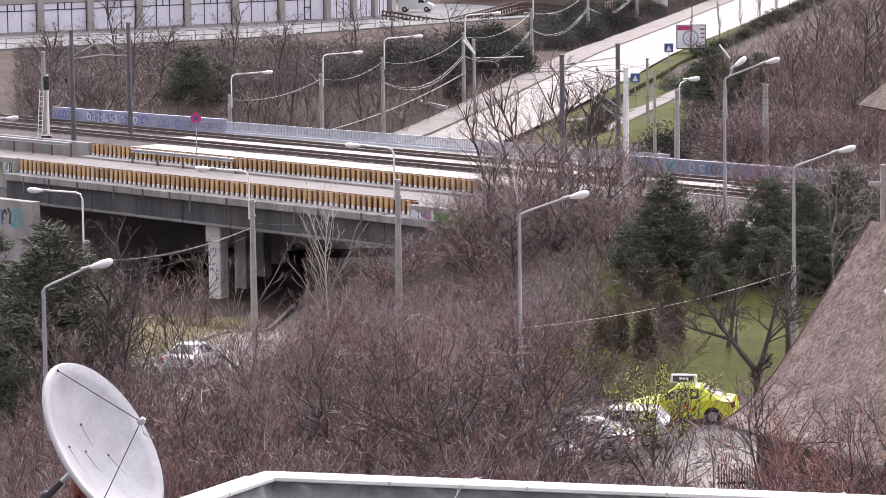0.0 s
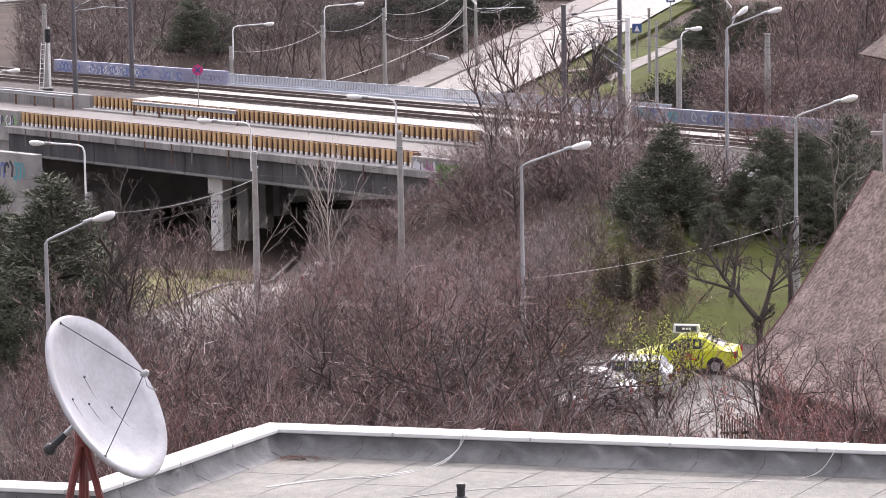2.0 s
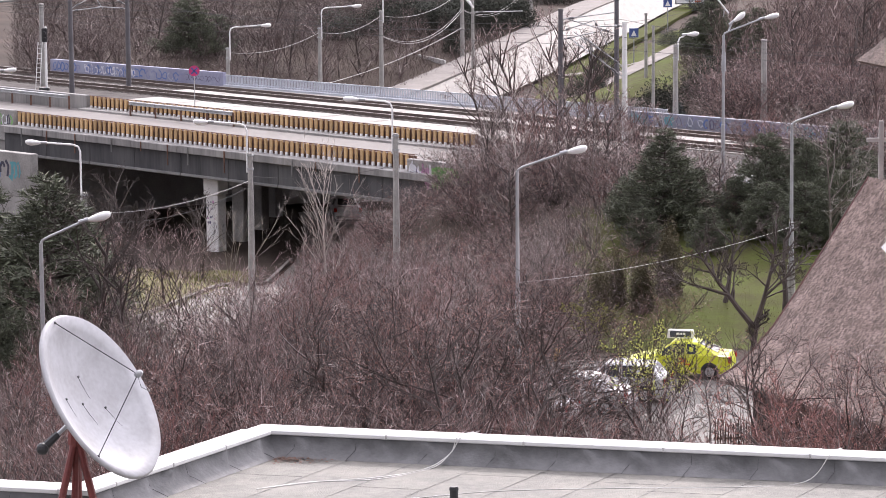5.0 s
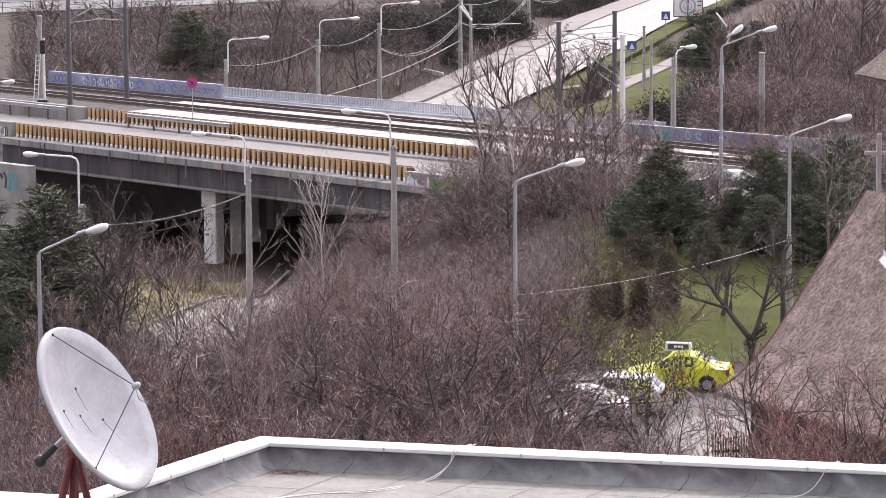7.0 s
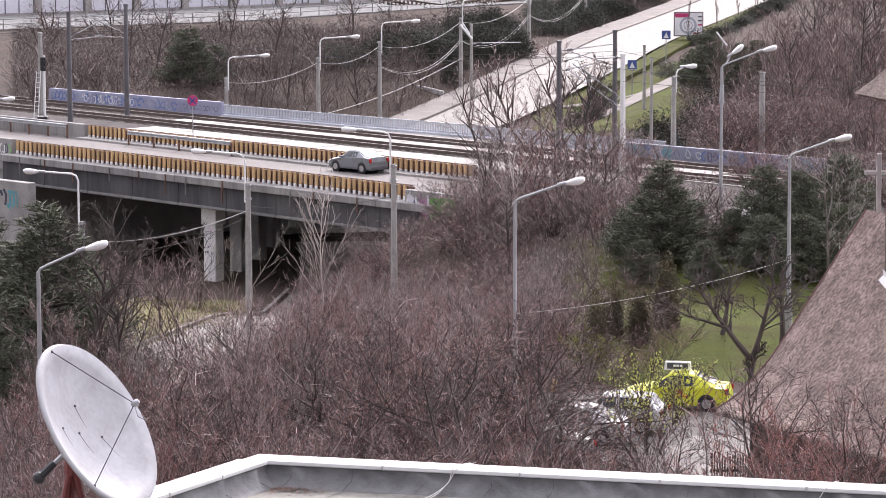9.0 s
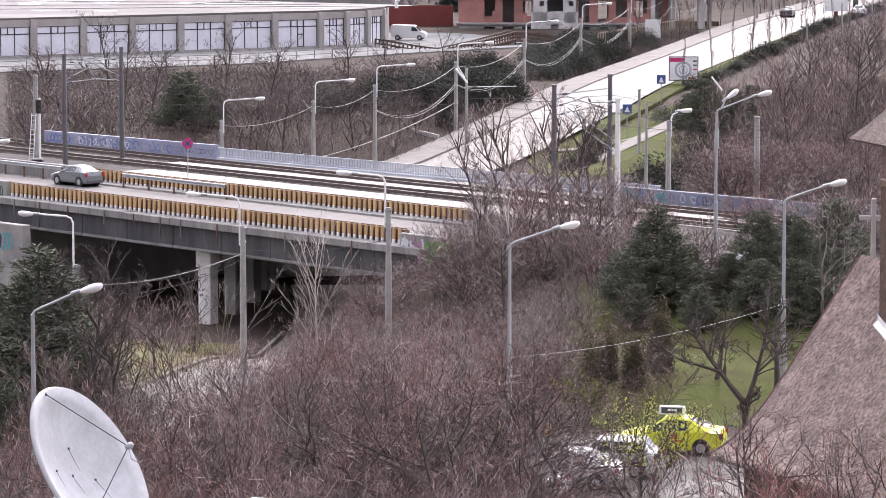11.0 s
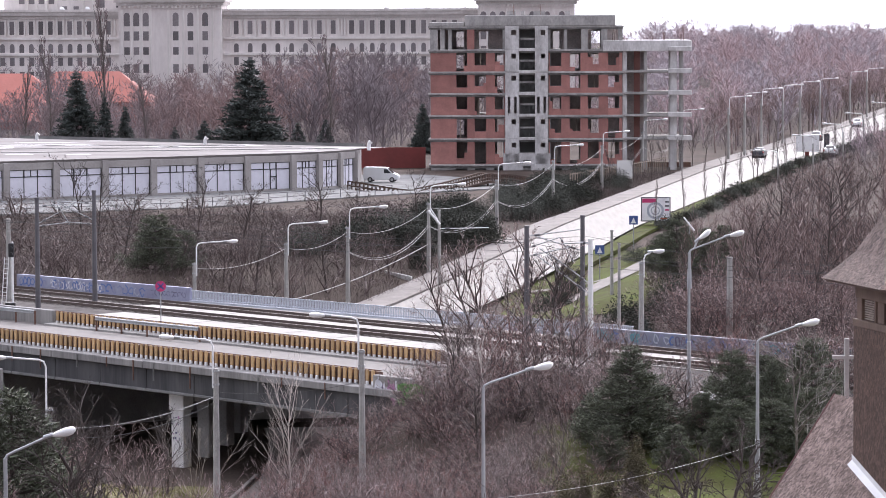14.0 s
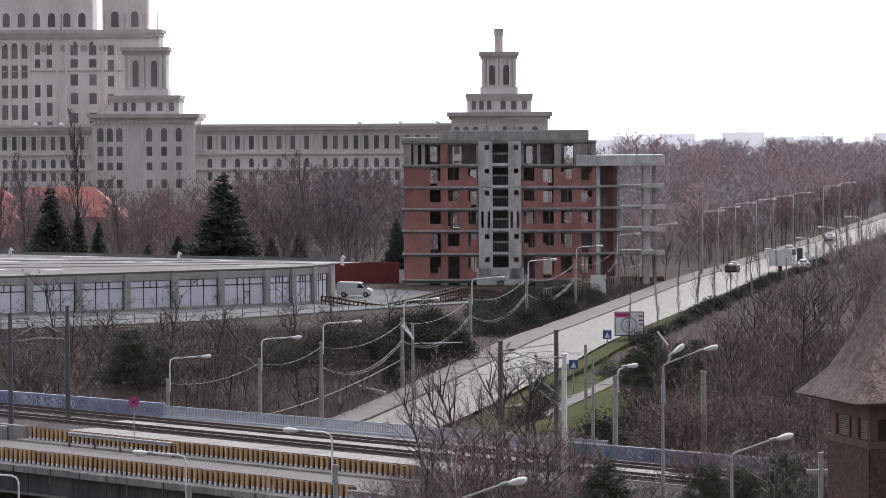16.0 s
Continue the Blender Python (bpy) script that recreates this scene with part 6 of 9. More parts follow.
poplar = [bare_tree(80 + i, 10.0, "slim upright bare poplar", twig="glade_brown", bark="grey_bark", trunk_r=0.1, levels=3, spread=0.3, n_first=34, twig_r=0.018, first=0.1, kids=(4, 6), up=0.6, bend=0.08, side_len=(0.25, 0.4), name="poplar") for i in range(2)]


def band_top(x, y, c):
    return EYE - c * y


rnd = random.Random(5)
# the thicket between the yard and the bridge
count = 0
while count < 118:
    y = rnd.uniform(92, 172)
    k = rnd.uniform(-0.137, 0.035)
    x = k * y
    if 126 < y and abs(x - np.interp(y, [120, 140, 152, 164.5, 176], [-21, -19.2, -17.9, -15.2, -12.0])) < 3.4:
        continue
    if x > -1.5 and y > 119 or k > 0.006 and y > 98:
        continue
    if -0.115 < k < -0.068 and rnd.random() < (0.9 if y > 122 else 0.5):
        continue
    c = 0.126 if -0.062 < k < -0.03 else 0.131 if k > -0.085 else 0.122
    h = (band_top(x, y, c) - land(x, y)) * rnd.uniform(0.6, 1.0)
    if y < 118:
        h = min(h, 7.6 * rnd.uniform(0.7, 1.0))
    if h < 1.8:
        continue
    place(rnd.choice(thicket), x, y, h, rnd, wide=1.15 if h < 5 else 1.0)
    count += 1
for i in range(150):
    y = rnd.uniform(126, 186)
    k = rnd.uniform(-0.10, 0.036)
    x = k * y
    if abs(x - np.interp(y, [120, 140, 152, 164.5, 176, 186], [-21, -19.2, -17.9, -15.2, -12.0, -10.0])) < 3.4 or x > -1 and y < 140 or k > 0.014 or -0.112 < k < -0.066 and rnd.random() < 0.85:
        continue
    place(rnd.choice(scrub), x, y, rnd.uniform(1.6, 3.2), rnd, wide=1.3)
# the bank at the end of the bridge: grey trees up to the tracks
for x, y, h in ((-2.6, 176, 2.2), (-0.5, 180, 5.4), (1.2, 176, 5.6), (3.0, 181, 6.0), (4.6, 177, 5.6), (6.0, 183, 4.6), (2.2, 172, 5.0), (-1.6, 170, 2.4), (0.4, 167, 4.8), (4.0, 170, 5.2), (7.5, 188, 3.6), (9.5, 186, 3.0), (-4.2, 178, 2.2), (-2.0, 183, 3.4), (0.2, 186, 5.4), (2.0, 188, 5.4), (4.0, 186, 5.2), (5.4, 189, 4.8), (7.0, 180, 5.2), (8.4, 184, 4.4), (-3.2, 172, 2.2), (5.2, 173, 5.6), (6.4, 176, 5.4), (1.4, 183, 5.6), (3.4, 177, 5.8), (7.8, 175, 5.2), (-1.0, 177, 5.0)):
    place(rnd.choice(big[:2] + thicket[:2]), x, y, h, rnd, wide=1.1)
for x, y, h in ((1.6, 199, 8.2), (3.2, 203, 8.6), (4.9, 198, 8.0), (2.6, 196, 7.0), (5.8, 202, 7.8), (0.4, 203, 7.4), (-1.2, 206, 6.6), (4.2, 206, 8.0)):
    place(rnd.choice(big), x, y, h, rnd, z=2.1, wide=0.95)
for i in range(74):
    q = B(rnd.uniform(-133, -106), rnd.uniform(124.0, 129.2))
    place(rnd.choice(scrub + big[:2] + thicket[1:2]), q.x, q.y, rnd.uniform(2.4, 3.9), rnd, wide=1.35)
for i in range(46):
    x, y = rnd.uniform(-10.5, -1.0), rnd.uniform(170, 187)
    if abs(x - np.interp(y, [164.5, 176, 186], [-15.2, -12.0, -10.0])) < 3.2:
        continue
    place(rnd.choice(scrub), x, y, rnd.uniform(1.8, 3.0), rnd, wide=1.4)
for i in range(30):        # reddish shrubs over the wall behind the tracks
    x, y = rnd.uniform(14.2, 25), rnd.uniform(219, 232)
    place(rnd.choice(scrub), x, y, rnd.uniform(2.6, 4.2), rnd, z=2.0, wide=1.3)
for i in range(44):        # tangle between the road and the tracks
    q = B(rnd.uniform(-131, -108), rnd.uniform(144.0, 150.0))
    h = rnd.uniform(2.6, 4.4)
    if q.x > 14.0:
        place(rnd.choice(scrub + thicket[:1]), q.x, q.y, h, rnd, z=DECK - 0.25, wide=1.25)
# in front of the yard and the church
sparse = [bare_tree(70 + i, 6.0, "slender dark bare tree with a loose spreading crown", twig=("twig", "bark", "dip_twig")[i], bark="bark", trunk_r=0.07, levels=3, spread=0.62, n_first=12, twig_r=0.0066, stems=2, lean=0.4, first=0.2, kids=(5, 7), up=0.14, bend=0.16, fine=True, buds=("bud_red", 1, 0.032)) for i in range(3)]
for x, y, h in ((5.8, 111, 5.6), (7.2, 108, 6.2), (8.8, 105, 6.4), (10.8, 101, 7.0), (12.4, 97, 7.4), (1.6, 110, 5.6), (9.0, 98, 6.8), (-0.4, 113, 6.0), (-2.5, 106, 7.0), (-4.5, 103, 7.2), (-5.6, 107, 6.8), (-9.4, 103, 6.4), (-12.0, 100, 6.6), (-6.2, 97, 7.2), (-3.4, 98, 7.0), (0.8, 104, 6.4), (-13.6, 108, 6.0)):
    place(rnd.choice(sparse), x, y, h, rnd, wide=1.0)
rosy = bare_tree(77, 6.0, "slender bare tree with rosy budding twigs", twig="red_twig", bark="grey_bark", trunk_r=0.06, levels=3, spread=0.5, n_first=13, twig_r=0.006, stems=3, lean=0.4, first=0.15, kids=(4, 6), up=0.3, bend=0.13, fine=True, buds=("bud_red", 2, 0.04))
for x, y, h in ((6.7, 96, 6.6), (8.1, 95, 7.4), (9.4, 96, 7.0), (10.3, 94, 7.8), (3.6, 96, 5.2), (1.2, 97, 5.4)):
    place(rosy, x, y, h, rnd)
for i in range(16):        # low scrub along the near edge of the yard
    place(scrub[i % 3], rnd.uniform(-0.4, 5.0), rnd.uniform(111.5, 116.4), rnd.uniform(1.8, 2.5), rnd, wide=1.15)
for x, y, h in ((1.0, 141, 4.5), (1.6, 146, 4.6), (1.9, 151, 4.5), (3.2, 156, 4.2), (4.4, 161, 3.8), (5.0, 166, 3.4), (0.0, 138, 5.0), (0.2, 146, 4.6), (0.5, 155, 4.2), (2.6, 163, 3.6)):
    place(rnd.choice(thicket), x, y, h, rnd, wide=1.1)
for i in range(22):
    y = rnd.uniform(92, 126)
    x = rnd.uniform(-0.15, -0.117) * y
    place(thicket[(0, 1, 3, 4)[i % 4]], x, y, rnd.uniform(4.5, 6.5) if y < 112 else rnd.uniform(3, 4.5), rnd)
for i in range(34):       # darker, taller stems standing through the thicket
    y = rnd.uniform(98, 150)
    k = rnd.uniform(-0.066, 0.004)
    if y > 119 and k > -0.012:
        continue
    h = min(8.2, (band_top(k * y, y, 0.136) - land(k * y, y)) * rnd.uniform(0.75, 1.05))
    if h > 2.5:
        place(rnd.choice(sparse), k * y, y, h, rnd, wide=1.1)
dark = [bare_tree(50 + i, 10.0, "tall dark bare tree with a wide branching crown", twig="bark", bark="bark", trunk_r=0.17, levels=4, spread=0.56, n_first=11, up=0.2, bend=0.14, twig_r=0.014, first=0.22, kids=(3, 4)) for i in range(2)]
for x, y, h in ((19.5, 224, 7.5), (23.5, 232, 8.5), (28.0, 228, 9.5), (21.5, 246, 8.0), (26.5, 252, 9.0), (31.5, 246, 9.0), (24.0, 270, 8.5), (30.5, 280, 9.0), (36.0, 272, 9.0), (27.5, 300, 8.0), (34.5, 312, 8.5), (41.0, 305, 9.0), (17.5, 232, 6.5), (39.0, 335, 6.0), (46, 340, 7.0), (50, 352, 6.0),
                (-22.0, 268, 6.0), (-17.5, 276, 6.5), (-12.0, 282, 6.2), (-29.0, 284, 7.0), (-20.0, 296, 7.0), (-33.0, 300, 7.5), (-9.5, 300, 6.5), (-25, 312, 7.5), (-14, 316, 7.0), (-37, 322, 8), (-5, 322, 6.5)):
    place(dark[int(x * 3) % 2], x, y, h, rnd)
for x, y, h in ((-10.6, 112, 6.6), (-9.0, 108, 6.8), (-8.2, 116, 6.0), (-11.4, 106, 6.4), (-10.0, 99, 7.0), (-8.0, 94, 7.2), (-9.6, 124, 5.0), (-11.9, 118, 5.6), (-12.6, 130, 4.6), (-11.0, 126, 5.2), (-10.3, 132, 4.8), (-9.3, 117, 5.8), (-12.6, 110, 6.0)):       # thin trees before the road
    place(rnd.choice(sparse), x, y, h, rnd)
# left edge
for x, y, h in ((-14.6, 122, 9.3), (-13.3, 119, 8.0), (-19.5, 168, 6.8), (-22, 172, 6.5), (-17.5, 172, 5.0), (-24, 178, 6.5), (-21, 183, 6.0), (-19.0, 152, 7.5), (-20.5, 158, 7.4), (-16.8, 186, 5.0), (-25.5, 168, 7.0)):
    place(big[2] if h > 5.5 else rnd.choice(big), x, y, h, rnd)
place(bare_tree(91, 8.0, "pale-barked slender bare tree by the road", twig="pale_twig", bark="pale_twig", trunk_r=0.06, levels=3, spread=0.42, n_first=18, twig_r=0.007, first=0.15, kids=(3, 5), up=0.3, bend=0.1, name="birch"), -8.85, 166, 9.4, rnd)
place(bare_tree(92, 7.0, "pale bare tree with long arching branches", twig="pale_twig", bark="pale_twig", trunk_r=0.07, levels=3, spread=0.55, n_first=10, twig_r=0.009, first=0.25, kids=(3, 5), up=0.2, bend=0.13), 0.8, 174, 6.3, rnd)
place(bare_tree(93, 6.0, "pale bare shrub with fanning branches by the pier", twig="pale_twig", bark="pale_twig", trunk_r=0.018, levels=2, spread=0.4, n_first=6, twig_r=0.008, stems=5, lean=0.6, first=0.3, kids=(2, 4), up=0.2, bend=0.1, name="bare_shrub", category="shrub", group="bare shrubs"), -15.3, 186, 5.4, rnd)
# bare trees on the lawn, dark trunks leaning
orchard = [((0, 0, -0.3), (0.12, 0, 1), 1.9, 0.16), ((0.1, 0, 1.2), (-0.75, 0.1, 1), 4.0, 0.14), ((0.15, 0, 1.1), (0.3, 0, 1), 4.4, 0.12), ((-0.9, 0, 2.5), (-1, 0.2, 0.35), 3.4, 0.08), ((0.5, 0, 2.4), (0.9, 0.3, 0.8), 3.0, 0.07)]
tree = bare_tree(95, 5.4, "dark orchard tree with a forked leaning trunk and spreading bare crown", twig="bark", trunk_r=0.2, levels=4, spread=0.6, n_first=12, twig_r=0.010, first=0.3, kids=(4, 6), up=0.12, bend=0.14, side_len=(0.35, 0.55), starts=orchard)
tree.matrix_basis = pose(10.15, 138.6, land(10.15, 138.6))
tree = bare_tree(98, 5.0, "small dark leaning tree on the lawn", twig="bark", trunk_r=0.14, levels=3, spread=0.55, n_first=8, twig_r=0.010, first=0.4, kids=(3, 5), up=0.15, bend=0.14, starts=[((0, 0, -0.3), (0.28, 0, 1), 3.4, 0.13)])
tree.matrix_basis = pose(9.6, 147.5, land(9.6, 147.5))
tree = bare_tree(99, 5.0, "small dark upright tree on the lawn", twig="bark", trunk_r=0.14, levels=3, spread=0.55, n_first=8, twig_r=0.010, first=0.4, kids=(3, 5), up=0.15, bend=0.14, starts=[((0, 0, -0.3), (0.06, 0, 1), 3.8, 0.16)])
tree.matrix_basis = pose(12.1, 145.3, land(12.1, 145.3))
place(bare_tree(96, 7.5, "bare tree with pale grey tangled branches", twig="pale_grey_twig", bark="grey_bark", trunk_r=0.07, levels=4, spread=0.58, n_first=12, twig_r=0.007, first=0.2, kids=(3, 5), up=0.16, bend=0.16), 14.6, 152, 8.2, rnd, wide=1.15)
for x, h in ((-62.4, 18.0), (-54.8, 24.5), (-20.7, 18.2), (-66.0, 14.0), (-48.0, 13.0)):
    place(poplar[int(h) % 2], x, 505, h, rnd, z=2.2, wide=1.25)
# thin dark trees on both verges of the avenue
verge_tree = bare_tree(110, 6.0, "thin dark young street tree", twig="bark", bark="bark", trunk_r=0.07, levels=2, spread=0.45, n_first=14, twig_r=0.018, first=0.3, kids=(3, 5), up=0.3, bend=0.1, group="street trees")
for i in range(27):
    y = 385 + 14 * i + rnd.uniform(-4, 4)
    place(verge_tree, avenue_x(y) + 6.0, y, rnd.uniform(4.0, 6.0), rnd, z=2.3, wide=0.8)
    y += 6
    place(verge_tree, avenue_x(y) - 7.4, y, rnd.uniform(5.0, 7.0), rnd, z=2.3, wide=0.8)
# young trees along the avenue
for i in range(15):
    y = 330 + 18 * i
    x = avenue_x(y) + 6.0
    place(poplar[i % 2], x, y, rnd.uniform(4.5, 6.5), rnd, z=2.35, wide=0.7)


# ---- evergreens ----
def conifer(seed, height, radius, label, needle, name, tuft=0.35, whorls=14, per=9, density=26, shape=1.0, clear=0.12, size=0.09, group="conifers", droop=-0.1, tufted=False):
    """Trunk, whorled boughs and many small needle sprays."""
    rnd = random.Random(seed)
    t = thing(name, label, "tree", group=group)
    segs = [(Vector((0, 0, -0.3)), Vector((0, 0, height * 0.98)), 0.035 * height * 0.5, 0.02, 0)]
    verts, faces = [], []
    for w in range(whorls):
        f = clear + (1 - clear) * (w + 0.5 * rnd.random()) / whorls
        z = height * f
        rad = radius * ((1 - f) / (1 - clear)) ** shape * rnd.uniform(0.8, 1.1) + 0.15
        n = max(4, int(per * (0.5 + 0.5 * (1 - f))))
        for i in range(n):
            a = rnd.uniform(0, math.tau)
            L = rad * rnd.uniform(0.65, 1.12)
            d = Vector((math.cos(a), math.sin(a), rnd.uniform(droop - 0.1, droop + 0.25)))
            p0, p1 = Vector((0, 0, z)), Vector((0, 0, z)) + d * L + Vector((0, 0, 0.08 * L))
            segs.append((p0, p1, 0.02 + 0.012 * L, 0.008, 1))
            m = max(6, int(density * L / radius))
            for k in range(m):
                g = 1.05 - 0.75 * rnd.random() ** 1.6 if tufted else rnd.uniform(0.25, 1.02)
                c = p0.lerp(p1, g) + Vector((rnd.gauss(0, 1), rnd.gauss(0, 1), rnd.gauss(0, 0.7))) * tuft * (0.75 if tufted else 0.4) * (0.4 + 0.6 * L / radius)
                u = (d * 0.7 + Vector((rnd.gauss(0, 0.6), rnd.gauss(0, 0.6), rnd.gauss(0.35, 0.5)))).normalized() * tuft * rnd.uniform(0.6, 1.2)
                s = u.orthogonal().normalized()
                s.rotate(Matrix.Rotation(rnd.uniform(0, math.tau), 3, u.normalized()))
                s *= size * rnd.uniform(0.6, 1.3)
                o = len(verts)
                verts += [c - s, c + u, c + s]
                faces.append((o, o + 1, o + 2))
    part("trunk", seg_mesh("trunk", segs, "bark"), None, t)
    me = bpy.data.meshes.new("needles")
    me.from_pydata(verts, [], faces)
    me.materials.append(M[needle])
    tagged(part("foliage", me, None, t), kind="stuff")
    t["h"] = height
    return t


pine = [conifer(7 + i, 6.5, 2.5, "dark olive-green pine with bushy tufted boughs", "needle", "pine_tree", whorls=16, per=16, density=190, shape=0.55, tuft=0.25, size=0.029, droop=0.1, clear=0.04, tufted=True) for i in range(2)]
cone = conifer(17, 6.5, 2.4, "dark green pine with a pointed tapering crown", "needle", "pine_tree", whorls=22, per=17, density=170, shape=0.95, tuft=0.24, size=0.026, droop=0.12, clear=0.05, tufted=True)
for x, y, h, w in ((7.75, 163, 7.06 - land(7.75, 163), 1.35), (14.4, 161, 4.4, 1.0), (-18.2, 133.5, 8.5, 1.3)):
    place(cone, x, y, h, rnd, wide=w)
for x, y, h, w in ((6.0, 165, 2.6, 1.1), (9.3, 166, 2.6, 1.2), (12.7, 164, 6.75 - land(12.7, 164), 0.9), (14.6, 165, 6.4 - land(14.6, 165), 1.0), (16.6, 164, 5.2, 1.1), (11.2, 163, 2.6, 1.2), (6.6, 160, 2.2, 1.2), (9.6, 158.5, 2.2, 1.3), (12.4, 159.5, 2.8, 1.2),
                   (15.8, 157, 3.6, 1.2), (14.0, 157, 3.2, 1.2), (-21.4, 138, 8.0, 1.0), (-17.2, 131, 4.2, 1.1), (-20.3, 129, 5.0, 1.1), (16.4, 268, 4.8, 1.0), (18.2, 262, 4.4, 1.1), (15.6, 274, 3.4, 1.1), (20.5, 272, 4.0, 1.2), (17.6, 279, 3.2, 1.3), (-25.6, 275, 6.9 - land(-25.6, 275), 1.25), (-23.6, 279, 5.4 - land(-23.6, 279), 1.4)):
    place(pine[int(h * 10) % 2], x, y, h, rnd, wide=w)
spruce = conifer(31, 14.0, 4.2, "tall dark spruce behind the hall", "spruce_needle", "spruce_tree", whorls=26, per=17, density=90, shape=0.85, tuft=0.6, size=0.10, clear=0.04, droop=-0.2)
for x, y, h, w in ((-31.1, 480, 14.6, 1.45), (-57.3, 495, 12.6, 1.2), (-50.3, 495, 7.6, 1.1), (-21.0, 495, 5.6, 1.2), (-25.1, 495, 5.2, 1.1), (-38.5, 492, 5.6, 1.3), (-43, 494, 4.6, 1.3), (-7.0, 510, 7.5, 1.0), (-53.6, 498, 9.0, 0.9), (10.2, 232, 3.6, 1.3), (12.2, 236, 3.4, 1.4)):
    place(spruce, x, y, h, rnd, z=2.2 if y > 400 else None, wide=w)


def clump(seed, r, h, label, needle, name, n=900, leaf=0.12, group="shrubs"):
    """A rounded evergreen shrub of many small leaves on short stems."""
    rnd = random.Random(seed)
    t = thing(name, label, "shrub", group=group)
    verts, faces, segs = [], [], []
    for i in range(14):
        a, e = rnd.uniform(0, math.tau), rnd.uniform(0.3, 1.4)
        q = Vector((math.cos(a) * math.cos(e) * r * 0.8, math.sin(a) * math.cos(e) * r * 0.8, math.sin(e) * h * 0.8))
        segs.append((Vector((0, 0, -0.1)), q, 0.03, 0.01, 1))
    for i in range(n):
        a, e, q = rnd.uniform(0, math.tau), math.asin(rnd.random()), rnd.uniform(0.45, 1.05) * (1 + 0.18 * math.sin(5 * rnd.random()))
        c = Vector((math.cos(a) * math.cos(e) * r * q, math.sin(a) * math.cos(e) * r * q, math.sin(e) * h * q))
        u = Vector((rnd.gauss(0, 1), rnd.gauss(0, 1), rnd.gauss(0.4, 1))).normalized() * leaf * rnd.uniform(0.6, 1.5)
        s = u.orthogonal().normalized() * leaf * 0.4
        o = len(verts)
        verts += [c - s, c + u, c + s]
        faces.append((o, o + 1, o + 2))
    tagged(part("stem", seg_mesh("stems", segs, "bark"), None, t), kind="stuff")
    me = bpy.data.meshes.new("leaves")
    me.from_pydata(verts, [], faces)
    me.materials.append(M[needle])
    tagged(part("foliage", me, None, t), kind="stuff")
    t["h"] = h
    return t


thuja = clump(3, 0.5, 2.6, "slim upright thuja on the lawn", "evergreen", "thuja", n=9000, leaf=0.07, group="thujas")
for x, y, h, w in ((4.1, 145.5, 2.5, 1.15), (4.9, 147.6, 2.2, 1.05), (5.95, 146.2, 2.3, 1.2), (7.3, 149.0, 3.0, 0.9)):
    place(thuja, x, y, h, rnd, z=land(x, y) - 0.05, wide=w)
hedge = [clump(5 + i, 2.0, 2.6, "dark evergreen bush beside the avenue", "dark_leaf", "evergreen_bush", n=2600, leaf=0.15) for i in range(2)]
low_bush = clump(9, 1.2, 1.2, "low clipped evergreen bush along the verge", "dark_leaf", "evergreen_bush", n=1400, leaf=0.11)
for i in range(92):
    y = rnd.uniform(292, 412)
    x = avenue_x(y) - 7.2 - rnd.uniform(0.3, 11)
    place(hedge[i % 2], x, y, rnd.uniform(1.4, 3.0), rnd, z=land(x, y), wide=1.0)
for i in range(60):
    y = 330 + 5.2 * i
    x = avenue_x(y) + 7.2
    place(low_bush, x, y, rnd.uniform(0.8, 1.4), rnd, z=2.2, wide=1.3)
for x, y, h in ((8.2, 275, 2.0), (7.0, 264, 1.8), (11.5, 246, 2.4), (10.0, 243, 2.0), (14.0, 250, 1.7), (15.4, 253, 2.0), (5.8, 262, 1.4), (14.5, 296, 1.6), (16.5, 300, 1.5)):
    place(hedge[0], x, y, h, rnd, z=land(x, y))
forsythia = bare_tree(97, 3.4, "shrub just coming into yellow-green leaf", twig="bark", trunk_r=0.04, levels=3, spread=0.45, n_first=9, twig_r=0.01, stems=5, lean=0.45, first=0.15, kids=(3, 5), buds=("bud_green", 2, 0.075), name="budding_shrub", category="shrub", group="budding shrubs")
for x, y, h in ((5.4, 123.5, 4.2), (3.6, 140.5, 2.4)):
    place(forsythia, x, y, h, rnd)
for x, y, h in ((2.6, 141.5, 2.6), (4.4, 139.6, 1.2), (1.8, 143.5, 3.0), (2.6, 148, 3.2), (4.2, 152, 3.2), (5.4, 157, 3.0), (3.4, 139.2, 2.2), (5.2, 140.2, 2.0), (6.2, 141.6, 2.2), (6.9, 143.4, 2.4), (4.7, 142.8, 2.4), (7.8, 146.5, 2.2), (7.0, 151, 2.4), (3.2, 146, 3.0), (5.9, 147.5, 2.2)):
    place(rnd.choice(scrub), x, y, h, rnd, wide=1.2)


